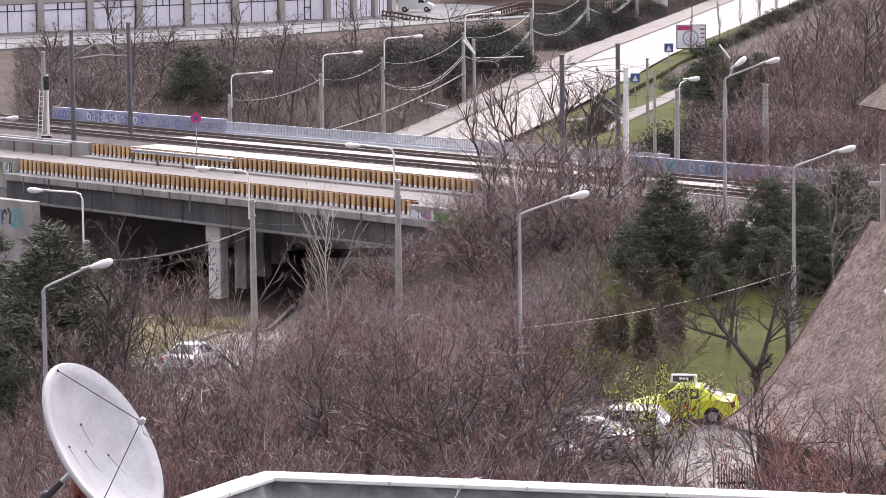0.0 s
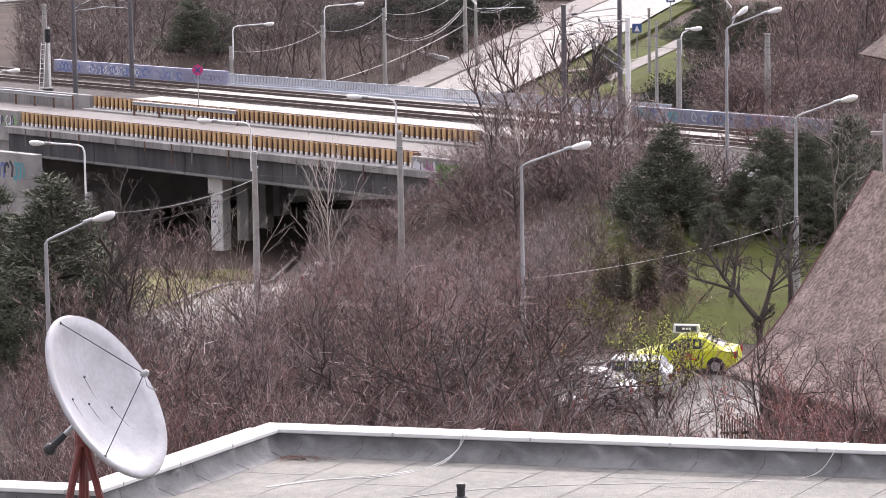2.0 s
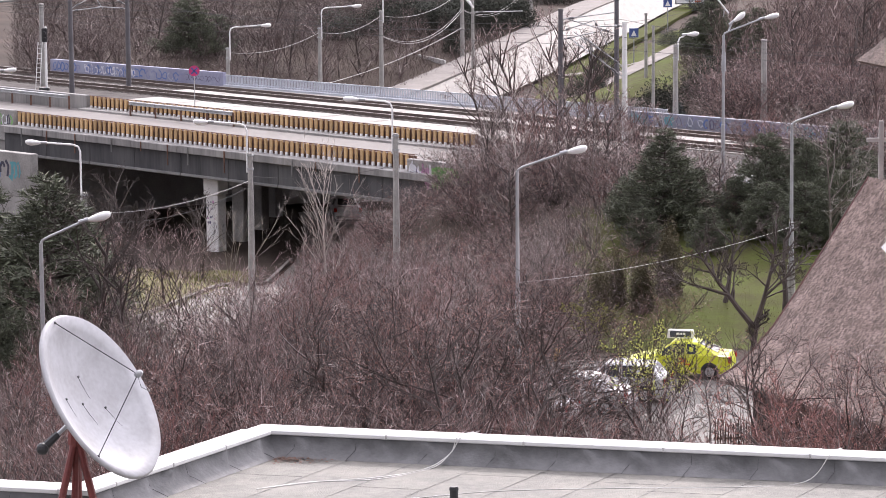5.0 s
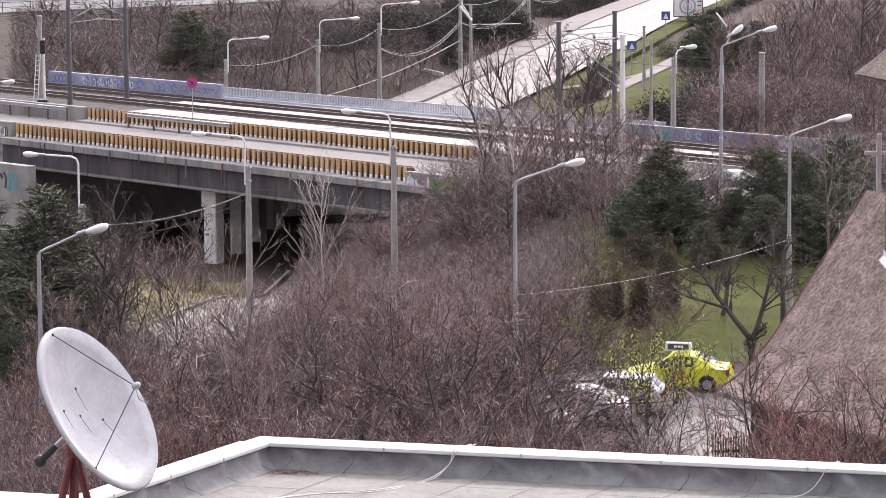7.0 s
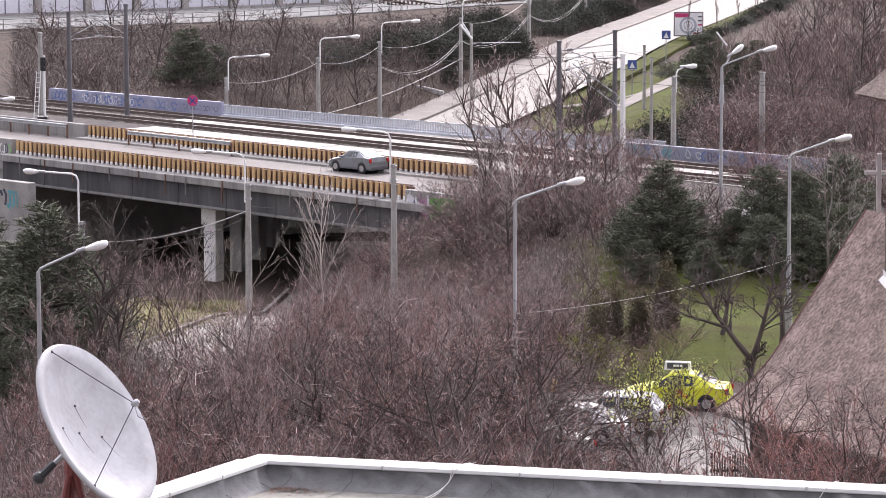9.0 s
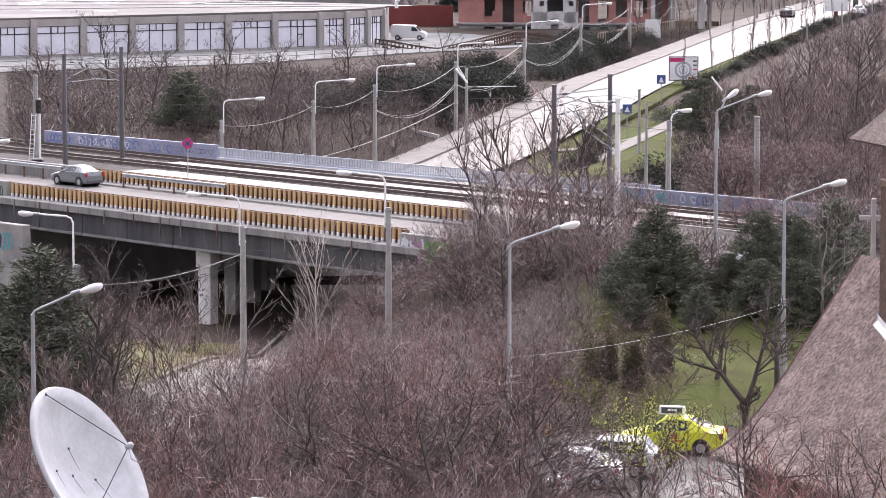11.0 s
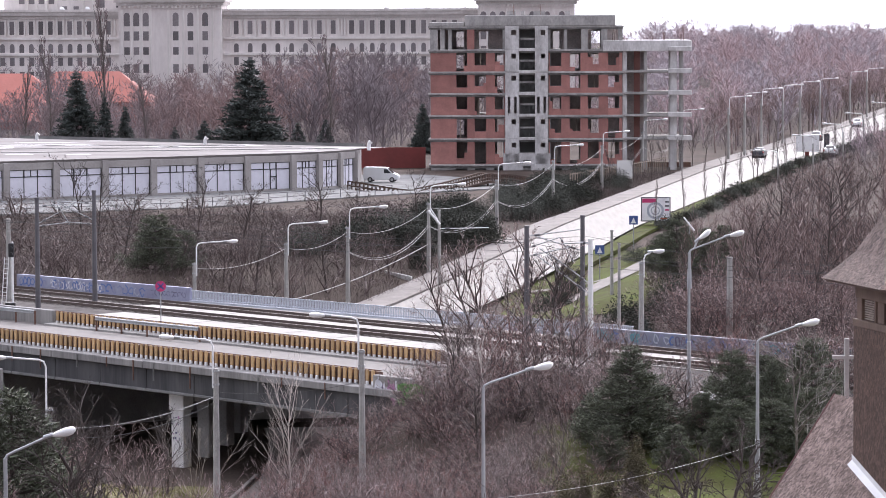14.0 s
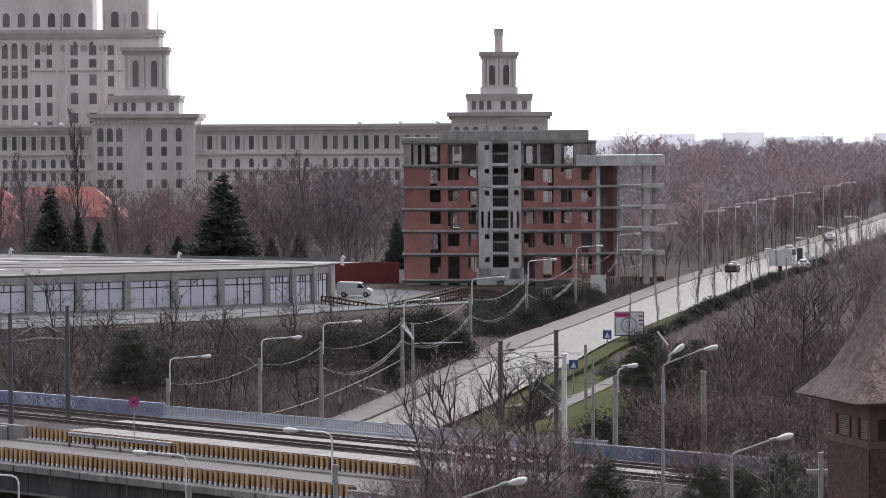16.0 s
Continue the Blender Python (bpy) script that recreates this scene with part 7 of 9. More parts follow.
# ---- far woods ----
def woods(name, spots, label, seed, material="wood_twig", wide=1.0, twig_r=0.045, n_first=16, kids=(4, 6), first=0.08, stems=1):
    """Many simple bare trees in one mesh."""
    protos = []
    for i in range(5):
        segs = grow(seed + i, 10.0, 0.15, 3, 0.52, n_first=n_first, twig_r=twig_r, first=first, kids=kids, up=0.3, bend=0.12, stems=stems)
        v, f = seg_arrays([q for q in segs if q[4] < 2], 3)
        rt = random.Random(seed + i)
        for a, b, ra, rb, l in segs:         # fine twigs as slim blades
            if l >= 2:
                w = (b - a).cross(Vector((rt.gauss(0, 1), rt.gauss(0, 1), rt.gauss(0, 1)))).normalized() * ra
                o = len(v)
                v += [a - w, a + w, b + w * 0.6, b - w * 0.6]
                f.append((o, o + 1, o + 2, o + 3))
        protos.append((np.array(v, dtype=float), np.array(f)))
    vs, fs, o = [], [], 0
    rr = random.Random(seed)
    for x, y, z, h in spots:
        v, f = protos[rr.randrange(5)]
        a, k = rr.uniform(0, math.tau), h / 10
        c, s = math.cos(a), math.sin(a)
        q = np.stack([(v[:, 0] * c - v[:, 1] * s) * k * wide + x, (v[:, 0] * s + v[:, 1] * c) * k * wide + y, v[:, 2] * k + z], 1)
        vs.append(q)
        fs.append(f + o)
        o += len(v)
    me = bpy.data.meshes.new(name)
    me.from_pydata(np.concatenate(vs).tolist(), [], np.concatenate(fs).tolist())
    me.materials.append(M[material])
    return tagged(new(name, me), label, "woods", kind="stuff")


def brush(name, spot, n, label, material, seed, h=(0.8, 2.2), w=0.02, forks=4, wild=0.22):
    """Dense upright undergrowth: thin stems with a few side twigs, in one mesh."""
    rr = random.Random(seed)
    verts, faces = [], []
    for i in range(n):
        q = spot(rr)
        if q is None:
            continue
        a, hh = Vector((q[0], q[1], q[2] - 0.1)), rr.uniform(*h) * rr.uniform(0.6, 1.0)
        d = Vector((rr.gauss(0, wild), rr.gauss(0, wild), 1)).normalized()
        stems = [(a, a + d * hh, w)]
        for k in range(forks):
            f = rr.uniform(0.25, 0.9)
            e = (d + Vector((rr.gauss(0, 0.3 + wild), rr.gauss(0, 0.3 + wild), rr.gauss(0.1, 0.2 + 0.6 * wild)))).normalized()
            stems.append((a + d * hh * f, a + d * hh * f + e * hh * rr.uniform(0.25, 0.5), w * 0.7))
        for p0, p1, r in stems:
            s = (p1 - p0).cross(Vector((rr.gauss(0, 1), rr.gauss(0, 1), rr.gauss(0, 1)))).normalized() * r
            o = len(verts)
            verts += [p0 - s, p0 + s, p1]
            faces.append((o, o + 1, o + 2))
    me = bpy.data.meshes.new(name)
    me.from_pydata(verts, [], faces)
    me.materials.append(M[material])
    return tagged(new(name, me), label, "undergrowth", kind="stuff")


def dip_spot(rr):
    y = rr.uniform(244, 352)
    x = rr.uniform(-0.145, 0.0) * y
    if rr.random() < 0.12:      # strip between hedge and pavement
        y = rr.uniform(340, 440)
        x = avenue_x(y) - rr.uniform(6.3, 12)
    return (x, y, land(x, y)) if x < avenue_x(y) - 6.0 else None


def park_spot(rr):
    y = rr.uniform(212, 330)
    x = rr.uniform(0.05, 0.15) * y
    return (x, y, land(x, y)) if x > (13.2 if y < 250 else np.interp(y, [250, 286, 300, 322, 400], [13.2, 15.0, 19.6, 27.6, 36])) else None


def thicket_spot(rr):
    y = rr.uniform(100, 186)
    x = rr.uniform(-0.137, 0.036) * y
    road = np.interp(y, [120, 140, 152, 164.5, 176, 186, 190], [-21, -19.2, -17.9, -15.2, -12.0, -10.0, -9.6])
    if -0.112 < x / y < -0.068 and y > 135 and rr.random() < 0.8 or x / y > 0.012 and y > 138:
        return None
    return None if y > 126 and abs(x - road) < 3.3 or x > -1.5 and 116 < y < 139 else (x, y, land(x, y))


brush("undergrowth", dip_spot, 40000, "dense grey-brown undergrowth beyond the bridge", "brush", 1, (0.5, 1.9), 0.013, wild=0.5)
brush("undergrowth", park_spot, 34000, "dense grey-brown undergrowth in the park", "brush", 2, (0.6, 2.2), 0.014, wild=0.5)
brush("undergrowth", thicket_spot, 26000, "dense reddish undergrowth between yard and bridge", "red_brush", 3, (0.4, 1.7), 0.006, forks=5, wild=0.6)


def lawn_spot(rr):
    x, y = rr.uniform(3.6, 20), rr.uniform(139.5, 171)
    return (x, y, land(x, y) + 0.08)


def slope_spot(rr):
    x, y = rr.uniform(-23, -14), rr.uniform(166, 192)
    return (x, y, land(x, y) + 0.08)


brush("grass", lawn_spot, 11000, "tufts of new and withered grass on the lawn", "blade", 5, (0.05, 0.17), 0.014, forks=2)
brush("grass", slope_spot, 5000, "tufts of withered grass by the lower road", "blade", 6, (0.1, 0.35), 0.02, forks=2)
# in the dip beyond the bridge
spots, low = [], []
while len(spots) < 190:
    y = rnd.uniform(256, 345)
    x = rnd.uniform(-0.14, 0.0) * y
    if x < avenue_x(y) - 7.5:
        spots.append((x, y, land(x, y), min(rnd.uniform(3.6, 7.2), (23 - (0.068 if x < -0.075 * y else 0.062) * y) - land(x, y) + rnd.uniform(-1.5, 0.5))))
while len(low) < 120:
    y = rnd.uniform(248, 352)
    x = rnd.uniform(-0.14, 0.0) * y
    if x < avenue_x(y) - 6.2:
        low.append((x, y, land(x, y), rnd.uniform(1.8, 3.4)))
woods("roadside_trees", spots, "bare trees in the dip beyond the bridge", 400, material="dip_twig", twig_r=0.013, n_first=15, first=0.16, kids=(4, 6))
woods("undergrowth", low, "tangled bare undergrowth beyond the bridge", 410, material="dip_twig", wide=2.8, twig_r=0.014, n_first=7, kids=(3, 5), stems=2)
# right of the avenue: low enough to leave the carriageway in sight from the balcony
def open_height(x, y):
    """Tallest tree at (x, y) that leaves the avenue behind it open to view."""
    ys = np.arange(max(y, 300), 1300, 5.0)
    behind = ys[[avenue_x(q) + 7.5 < x / y * q for q in ys]]
    reach = behind[-1] if len(behind) else y
    return EYE - (EYE - 2.6) * y / reach - land(x, y)


spots, low = [], []
while len(spots) < 150:
    y = rnd.uniform(212, 470)
    x = rnd.uniform(0.045, 0.155) * y
    if x > (14 if y < 245 else max(19, avenue_x(y) + 9)):
        spots.append((x, y, land(x, y), max(1.2, min(rnd.uniform(5.0, 8.5), open_height(x, y) * rnd.uniform(0.8, 1.05)))))
for i in range(60):
    y = rnd.uniform(216, 262)
    x = rnd.uniform(15.5, 38)
    spots.append((x, y, land(x, y), rnd.uniform(3.5, 7.0)))
    y = rnd.uniform(214, 264)
    x = rnd.uniform(14.5, 38)
    low.append((x, y, land(x, y), rnd.uniform(1.6, 3.0)))
while len(low) < 120:
    y = rnd.uniform(212, 460)
    x = rnd.uniform(0.05, 0.15) * y
    if x > (15 if y < 245 else max(18, avenue_x(y) + 8)):
        low.append((x, y, land(x, y), max(0.8, min(rnd.uniform(1.8, 3.4), open_height(x, y)))))
woods("park_trees", spots, "bare trees of the park beside the avenue", 420, material="park_twig", twig_r=0.013, n_first=15, first=0.12, kids=(3, 5))
woods("undergrowth", low, "bare undergrowth in the park", 430, material="park_twig", wide=2.8, twig_r=0.014, n_first=7, kids=(3, 5), stems=2)
def wood_spot(rr):
    y = 455 + 900 * rr.random() ** 1.5
    x = rr.uniform(-0.14, 0.16) * y
    return None if -9 < x - avenue_x(y) < 10 or y < 520 and x < 32 and x > -12 or y < 480 and x < 35 or 12 < x < 40 and y < 520 else (x, y, 2.0)


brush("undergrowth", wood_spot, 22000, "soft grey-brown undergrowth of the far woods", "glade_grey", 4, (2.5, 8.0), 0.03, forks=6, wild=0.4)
# along the avenue, below the palace, and to the horizon
spots = [(avenue_x(y) - rnd.uniform(8, 13), y, 2.3, rnd.uniform(8, 10.5)) for y in (500 + 9 * i for i in range(52))]
woods("street_trees", spots, "row of bare street trees along the avenue", 440, material="park_twig", twig_r=0.024, first=0.3)
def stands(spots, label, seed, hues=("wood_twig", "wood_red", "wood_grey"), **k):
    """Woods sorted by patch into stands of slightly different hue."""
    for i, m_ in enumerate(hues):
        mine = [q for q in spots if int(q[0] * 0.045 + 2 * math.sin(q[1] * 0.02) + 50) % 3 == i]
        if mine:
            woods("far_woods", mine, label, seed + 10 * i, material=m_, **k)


spots = []
while len(spots) < 225:
    y = 520 + 260 * rnd.random() ** 1.4
    x = rnd.uniform(-0.14, 0.005) * y
    rise = 1.6 * math.sin(x * 0.16) + 1.4 * math.sin(x * 0.057 + 2)
    spots.append((x, y, 2.0, (rnd.uniform(7.5, 12.5) + rise + 1.5 * smooth_step(-60, -10, x)) * (1.0 if rnd.random() < 0.88 else 1.2)))
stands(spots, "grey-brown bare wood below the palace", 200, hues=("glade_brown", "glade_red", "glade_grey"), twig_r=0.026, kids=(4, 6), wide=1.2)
spots = []
while len(spots) < 270:
    y = 470 + 1300 * rnd.random() ** 1.6
    x = rnd.uniform(0.062, 0.16) * y if rnd.random() < 0.6 else rnd.uniform(0.03, 0.16) * y
    ax = avenue_x(y)
    if -9 < x - ax < 11 and y < 1000 or y < 520 and x < ax:
        continue
    h = rnd.uniform(8.5, 13.0) + 4.5 * smooth_step(600, 1100, y) * rnd.uniform(0.5, 1.3)
    if x > ax:
        h = min(h, (23 - 0.035 * y) * 0.9 if y < 520 else h * 0.66)
    spots.append((x, y, 2.0, max(5, h)))
for i in range(120):
    y = rnd.uniform(1000, 1750)
    x = rnd.uniform(0.055, 0.17) * y
    if not -12 < x - avenue_x(min(y, 1300)) < 14:
        spots.append((x, y, 2.0, rnd.uniform(14.5, 18.0) + 3.0 * (math.sin(x * 0.045) + math.sin(x * 0.017 + 1))))
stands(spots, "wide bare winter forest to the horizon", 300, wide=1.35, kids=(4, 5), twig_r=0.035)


# ---- cars ----
def car(name, label, paint, L=4.25, W=1.72, H=1.48, estate=False, group="cars"):
    """A saloon or estate; x is forward, origin on the ground under the middle."""
    c = thing(name, label, "car", group=group)
    k, hw = L / 4.25, W / 2
    zr = H
    rear_roof = -1.55 if estate else -0.75
    st = [  # x, belt z, roof z, half width low, half width roof
        (2.12, 0.42, 0.50, 0.80, 0.70), (2.06, 0.58, 0.66, 0.90, 0.82), (1.75, 0.70, 0.78, 0.98, 0.88), (0.98, 0.84, 0.93, 1.0, 0.86),
        (0.25, 0.90, zr - 0.04, 1.0, 0.70), (-0.3, 0.92, zr, 1.0, 0.71), (rear_roof, 0.94, zr - 0.05, 1.0, 0.69),
        (-1.62 if not estate else -1.9, 0.95, 1.02 if not estate else 1.06, 0.99, 0.84), (-2.0, 0.92, 0.99, 0.95, 0.85), (-2.1, 0.60, 0.72, 0.93, 0.86), (-2.12, 0.38, 0.45, 0.88, 0.80)]
    bm = bmesh.new()
    rings = []
    for x, zb, zt, a, b in st:
        x *= k
        rings.append([bm.verts.new(p) for p in ((x, -hw * a * 0.94, 0.22), (x, -hw * a, 0.34), (x, -hw * a, zb), (x, -hw * b, zt - 0.05), (x, -hw * b * 0.85, zt),
                                                (x, hw * b * 0.85, zt), (x, hw * b, zt - 0.05), (x, hw * a, zb), (x, hw * a, 0.34), (x, hw * a * 0.94, 0.22))])
    for r0, r1 in zip(rings, rings[1:]):
        for i in range(10):
            bm.faces.new((r0[i], r0[(i + 1) % 10], r1[(i + 1) % 10], r1[i]))
    bm.faces.new(rings[0])
    bm.faces.new(list(reversed(rings[-1])))
    body = part("body", cleaned(bm, 0.02), paint, c, smooth=False)

    def quad(nm, pts, material, parent, push=0.012):
        bm = bmesh.new()
        pts = [Vector(p) for p in pts]
        n = (pts[1] - pts[0]).cross(pts[2] - pts[0]).normalized()
        cen = sum(pts, Vector()) / len(pts)
        if n.dot(cen - Vector((0, 0, 0.7))) < 0:
            n = -n
        a = [bm.verts.new(p + n * push) for p in pts]
        b = [bm.verts.new(p - n * 0.02) for p in pts]
        m = len(pts)
        bm.faces.new(a)
        bm.faces.new(list(reversed(b)))
        for i in range(m):
            bm.faces.new((a[i], b[i], b[(i + 1) % m], a[(i + 1) % m]))
        return part(nm, cleaned(bm), material, parent)

    def lerp(p, q, f): return tuple(p[i] + (q[i] - p[i]) * f for i in range(3))
    P_ = lambda i, j: tuple(rings_co[i][j])
    rings_co = []
    for x, zb, zt, a, b in st:
        x *= k
        rings_co.append([(x, -hw * a * 0.94, 0.22), (x, -hw * a, 0.34), (x, -hw * a, zb), (x, -hw * b, zt - 0.05), (x, -hw * b * 0.85, zt), (x, hw * b * 0.85, zt), (x, hw * b, zt - 0.05), (x, hw * a, zb), (x, hw * a, 0.34), (x, hw * a * 0.94, 0.22)])
    for lo, hi in ((2, 3), (7, 6)):      # side glass
        for i0, i1, f0, f1 in ((3, 4, 0.35, 0.98), (4, 5, 0.08, 0.95), (5, 6, 0.1, 0.95)) + (((6, 7, 0.05, 0.75),) if estate else ()):
            a, b = lerp(P_(i0, lo), P_(i1, lo), f0), lerp(P_(i0, lo), P_(i1, lo), f1)
            d, e = lerp(P_(i0, hi), P_(i1, hi), f0), lerp(P_(i0, hi), P_(i1, hi), f1)
            quad("side_window", [lerp(a, d, 0.12), lerp(b, e, 0.12), lerp(b, e, 0.9), lerp(a, d, 0.9)], "car_glass", body)
    quad("windscreen", [lerp(P_(3, 4), P_(4, 4), 0.08), lerp(P_(3, 5), P_(4, 5), 0.08), lerp(P_(3, 5), P_(4, 5), 0.93), lerp(P_(3, 4), P_(4, 4), 0.93)], "car_glass", body)
    quad("rear_window", [lerp(P_(6, 4), P_(7, 4), 0.08), lerp(P_(6, 5), P_(7, 5), 0.08), lerp(P_(6, 5), P_(7, 5), 0.9), lerp(P_(6, 4), P_(7, 4), 0.9)], "car_glass", body)
    for s in (-1, 1):
        bm = bmesh.new()
        box(bm, -2.13 * k, -2.02 * k, s * hw * 0.93 - 0.1, s * hw * 0.93 + 0.08, 0.68, 0.93)
        part("tail_lamp", cleaned(bm, 0.015), "red_lens", c)
        bm = bmesh.new()
        box(bm, 1.98 * k, 2.1 * k, s * hw * 0.72 - 0.14, s * hw * 0.72 + 0.14, 0.52, 0.66)
        part("headlight", cleaned(bm, 0.02), "lamp_white", c)
        bm = bmesh.new()
        box(bm, 0.62 * k, 0.78 * k, s * hw * 1.02 - 0.02 if s > 0 else s * hw * 1.02 - 0.14, s * hw * 1.02 + 0.14 if s > 0 else s * hw * 1.02 + 0.02, 0.88, 1.0)
        part("mirror", cleaned(bm, 0.02), paint, c)
    for x in (2.0, -2.1):
        bm = bmesh.new()
        box(bm, x * k - 0.06, x * k + 0.1, -hw * 0.88, hw * 0.88, 0.26, 0.46)
        part("bumper", cleaned(bm, 0.03), "pole_dark" if x < 0 else paint, c)
    wheels = []
    for x in (1.3 * k, -1.28 * k):
        for s in (-1, 1):
            w = part("wheel", mesh_of("wheel", bmesh.new()), None, c)
            w.matrix_basis = pose(x, s * (hw - 0.1), 0.31)
            bm = bmesh.new()
            tube(bm, [(0, -0.11, 0), (0, -0.08, 0), (0, 0.08, 0), (0, 0.11, 0)], [0.27, 0.31, 0.31, 0.27], 20)
            part("tyre", bm, "tyre", w)
            bm = bmesh.new()
            tube(bm, [(0, -0.115, 0), (0, 0.115, 0)], 0.19, 10)
            for q in range(5):
                a = q * math.tau / 5
                box(bm, 0.03, 0.19, -0.125, 0.125, -0.025, 0.025, Matrix.Rotation(a, 4, 'Y'))
            part("rim", cleaned(bm), "rim", w)
            wheels.append(w)
        bm = bmesh.new()        # dark arch
        tube(bm, [(x, -hw * 1.004, 0.33), (x, hw * 1.004, 0.33)], 0.36, 20)
        part("wheel_arch", bm, "black", c)
    return c, wheels


HEAD = 168
taxi, _ = car("taxi", "yellow-green saloon taxi with a roof sign, parked in the yard", "taxi_yellow")
bm = bmesh.new()
prism(bm, [(-0.55, 1.5), (0.55, 1.5), (0.5, 1.84), (-0.5, 1.84)], -0.12, 0.12)
roof_sign = part("roof_sign", cleaned(bm, 0.015), "white_paint", taxi, "white roof sign with dark panel")
for s in (-1, 1):
    bm = bmesh.new()
    box(bm, -0.42, 0.42, s * 0.125 - 0.012, s * 0.125 + 0.012, 1.56, 1.79)
    part("sign_panel", bm, "car_dark", roof_sign)
    for x0, x1 in ((-0.2, -0.1), (-0.07, 0.0), (0.03, 0.16)):
        bm = bmesh.new()
        box(bm, x0, x1, s * 0.142 - 0.006, s * 0.142 + 0.006, 1.65, 1.73)
        part("lettering_bar", bm, "white_paint", roof_sign)
for s in (-1, 1):
    bm = bmesh.new()
    box(bm, -0.35, 0.0, s * 0.862 - 0.012, s * 0.862 + 0.012, 0.66, 0.84)
    part("door_emblem", bm, "orange_red", taxi)
    bm = bmesh.new()
    box(bm, -0.5, 0.12, s * 0.862 - 0.012, s * 0.862 + 0.012, 0.56, 0.62)
    part("lettering_bar", bm, "orange_red", taxi)
taxi.matrix_basis = pose(7.0, 133.5, 0.05, 0, 0, HEAD)
ob, _ = car("parked_car", "silver estate car parked in the yard", "car_pearl", estate=True, H=1.5)
ob.matrix_basis = pose(4.2, 128.3, 0.05, 0, 0, HEAD)
ob, _ = car("parked_car", "silver-white saloon car parked among bare shrubs", "car_pearl")
ob.matrix_basis = pose(2.75, 125.7, 0.05, 0, 0, HEAD - 6)
ob, _ = car("parked_car", "white saloon car half hidden by shrubs", "car_white")
ob.matrix_basis = pose(0.5, 123.2, 0.05, 0, 0, HEAD - 6)
ob, _ = car("parked_car", "silver car parked by the road behind the pines", "car_silver")
ob.matrix_basis = pose(12.0, 173.5, land(12.0, 173.5) + 0.02, 0, 0, 136)
van = thing("van", "white delivery van on the hall ramp", "van")
bm = bmesh.new()
prism(bm, [(-2.2, 0.32), (2.15, 0.32), (2.2, 0.75), (1.95, 0.98), (1.45, 1.1), (0.85, 1.72), (0.6, 1.84), (-2.1, 1.88), (-2.2, 1.6)], -0.86, 0.86)
part("body", cleaned(bm, 0.05), "car_white", van)
for s in (-1, 1):
    bm = bmesh.new()
    prism(bm, [(1.32, 1.12), (0.82, 1.62), (0.4, 1.62), (0.4, 1.12)], s * 0.86 - 0.012, s * 0.86 + 0.012)
    part("side_window", cleaned(bm), "car_glass", van)
    for x in (1.4, -1.35):
        bm = bmesh.new()
        tube(bm, [(x, s * 0.8 - 0.09, 0.32), (x, s * 0.8 + 0.09, 0.32)], 0.32, 18)
        w = part("wheel", bm, "tyre", van)
        bm = bmesh.new()
        tube(bm, [(x, s * 0.8 - 0.1, 0.32), (x, s * 0.8 + 0.1, 0.32)], 0.18, 12)
        part("rim", bm, "rim", w)
    bm = bmesh.new()
    box(bm, -2.22, -2.15, s * 0.7 - 0.08, s * 0.7 + 0.08, 0.9, 1.3)
    part("tail_lamp", bm, "red_lens", van)
bm = bmesh.new()
prism(bm, [(1.46, 1.12), (0.9, 1.7), (0.88, 1.68), (1.44, 1.1)], -0.74, 0.74)
part("windscreen", cleaned(bm), "car_glass", van)
van.matrix_basis = pose(-10.9, 420.5, 2.32, 0, 0, -8)
for i, (x, y, k) in enumerate(((35.5, 486, 0), (46, 550, 1), (60, 615, 2), (84, 745, 0), (67, 640, 1), (40.5, 492, 2))):
    ob, _ = car("parked_car", "small car parked along the avenue", ("car_dark", "car_grey", "car_white")[k], group="avenue cars")
    ob.matrix_basis = pose(avenue_x(y) + (7.5 if i > 2 else -2.0), y, 2.46, 0, 0, 78)
white_car, white_wheels = car("moving_car", "white saloon car driving down to the underpass", "car_white")
silver_car, silver_wheels = car("moving_car", "silver hatchback turning out of the yard", "car_silver", L=4.1)
grey_car, grey_wheels = car("moving_car", "grey saloon car crossing the bridge", "car_grey", L=3.75, W=1.55, H=1.36)

# ---- more poles, masts and signs by the tracks ----
for x, y, z, t, r in ((-30.6, 239, DECK, 10.2, 0.17), (-27.0, 243, DECK, 10.5, 0.17), (3.4, 202, 2.2, 10.4, 0.17), (6.8, 204, 2.2, 10.9, 0.16)):
    pole(x, y, z, t, r, "pole_dark", "dark painted steel mast carrying the tram wires", 10, "catenary_mast")
pole(7.1, 199, 2.2, 9.8, 0.17, "white_pole", "white painted steel mast with a square cap", 10, "catenary_mast")
pole(9.8, 222, 2.2, 8.0, 0.10)
pole(-33.6, 246, DECK, 8.3, 0.18)
pole(16.9, 220, 2.1, 7.2, 0.2)
pole(11.0, 262, 1.5, 6.3, 0.12)
pole(6.2, 240, 1.5, 5.6, 0.12)
pole(-2.6, 287, 0.4, 6.5, 0.13)
concrete_lamp(10.7, 211, 2.2, 7.6, rise=0.5, arm=0.5, d=0.2)
lp = steel_lamp(11.6, 179, 1.8, 10.4, arm=2.1, d=0.0, rise=0.7)
lp2 = steel_lamp(11.62, 179.02, 8.8, 10.4, arm=0.5, d=0.3, rise=0.5)
concrete_lamp(-32.2, 205, DECK, 6.0, rise=0.6, arm=1.6, d=0.05)


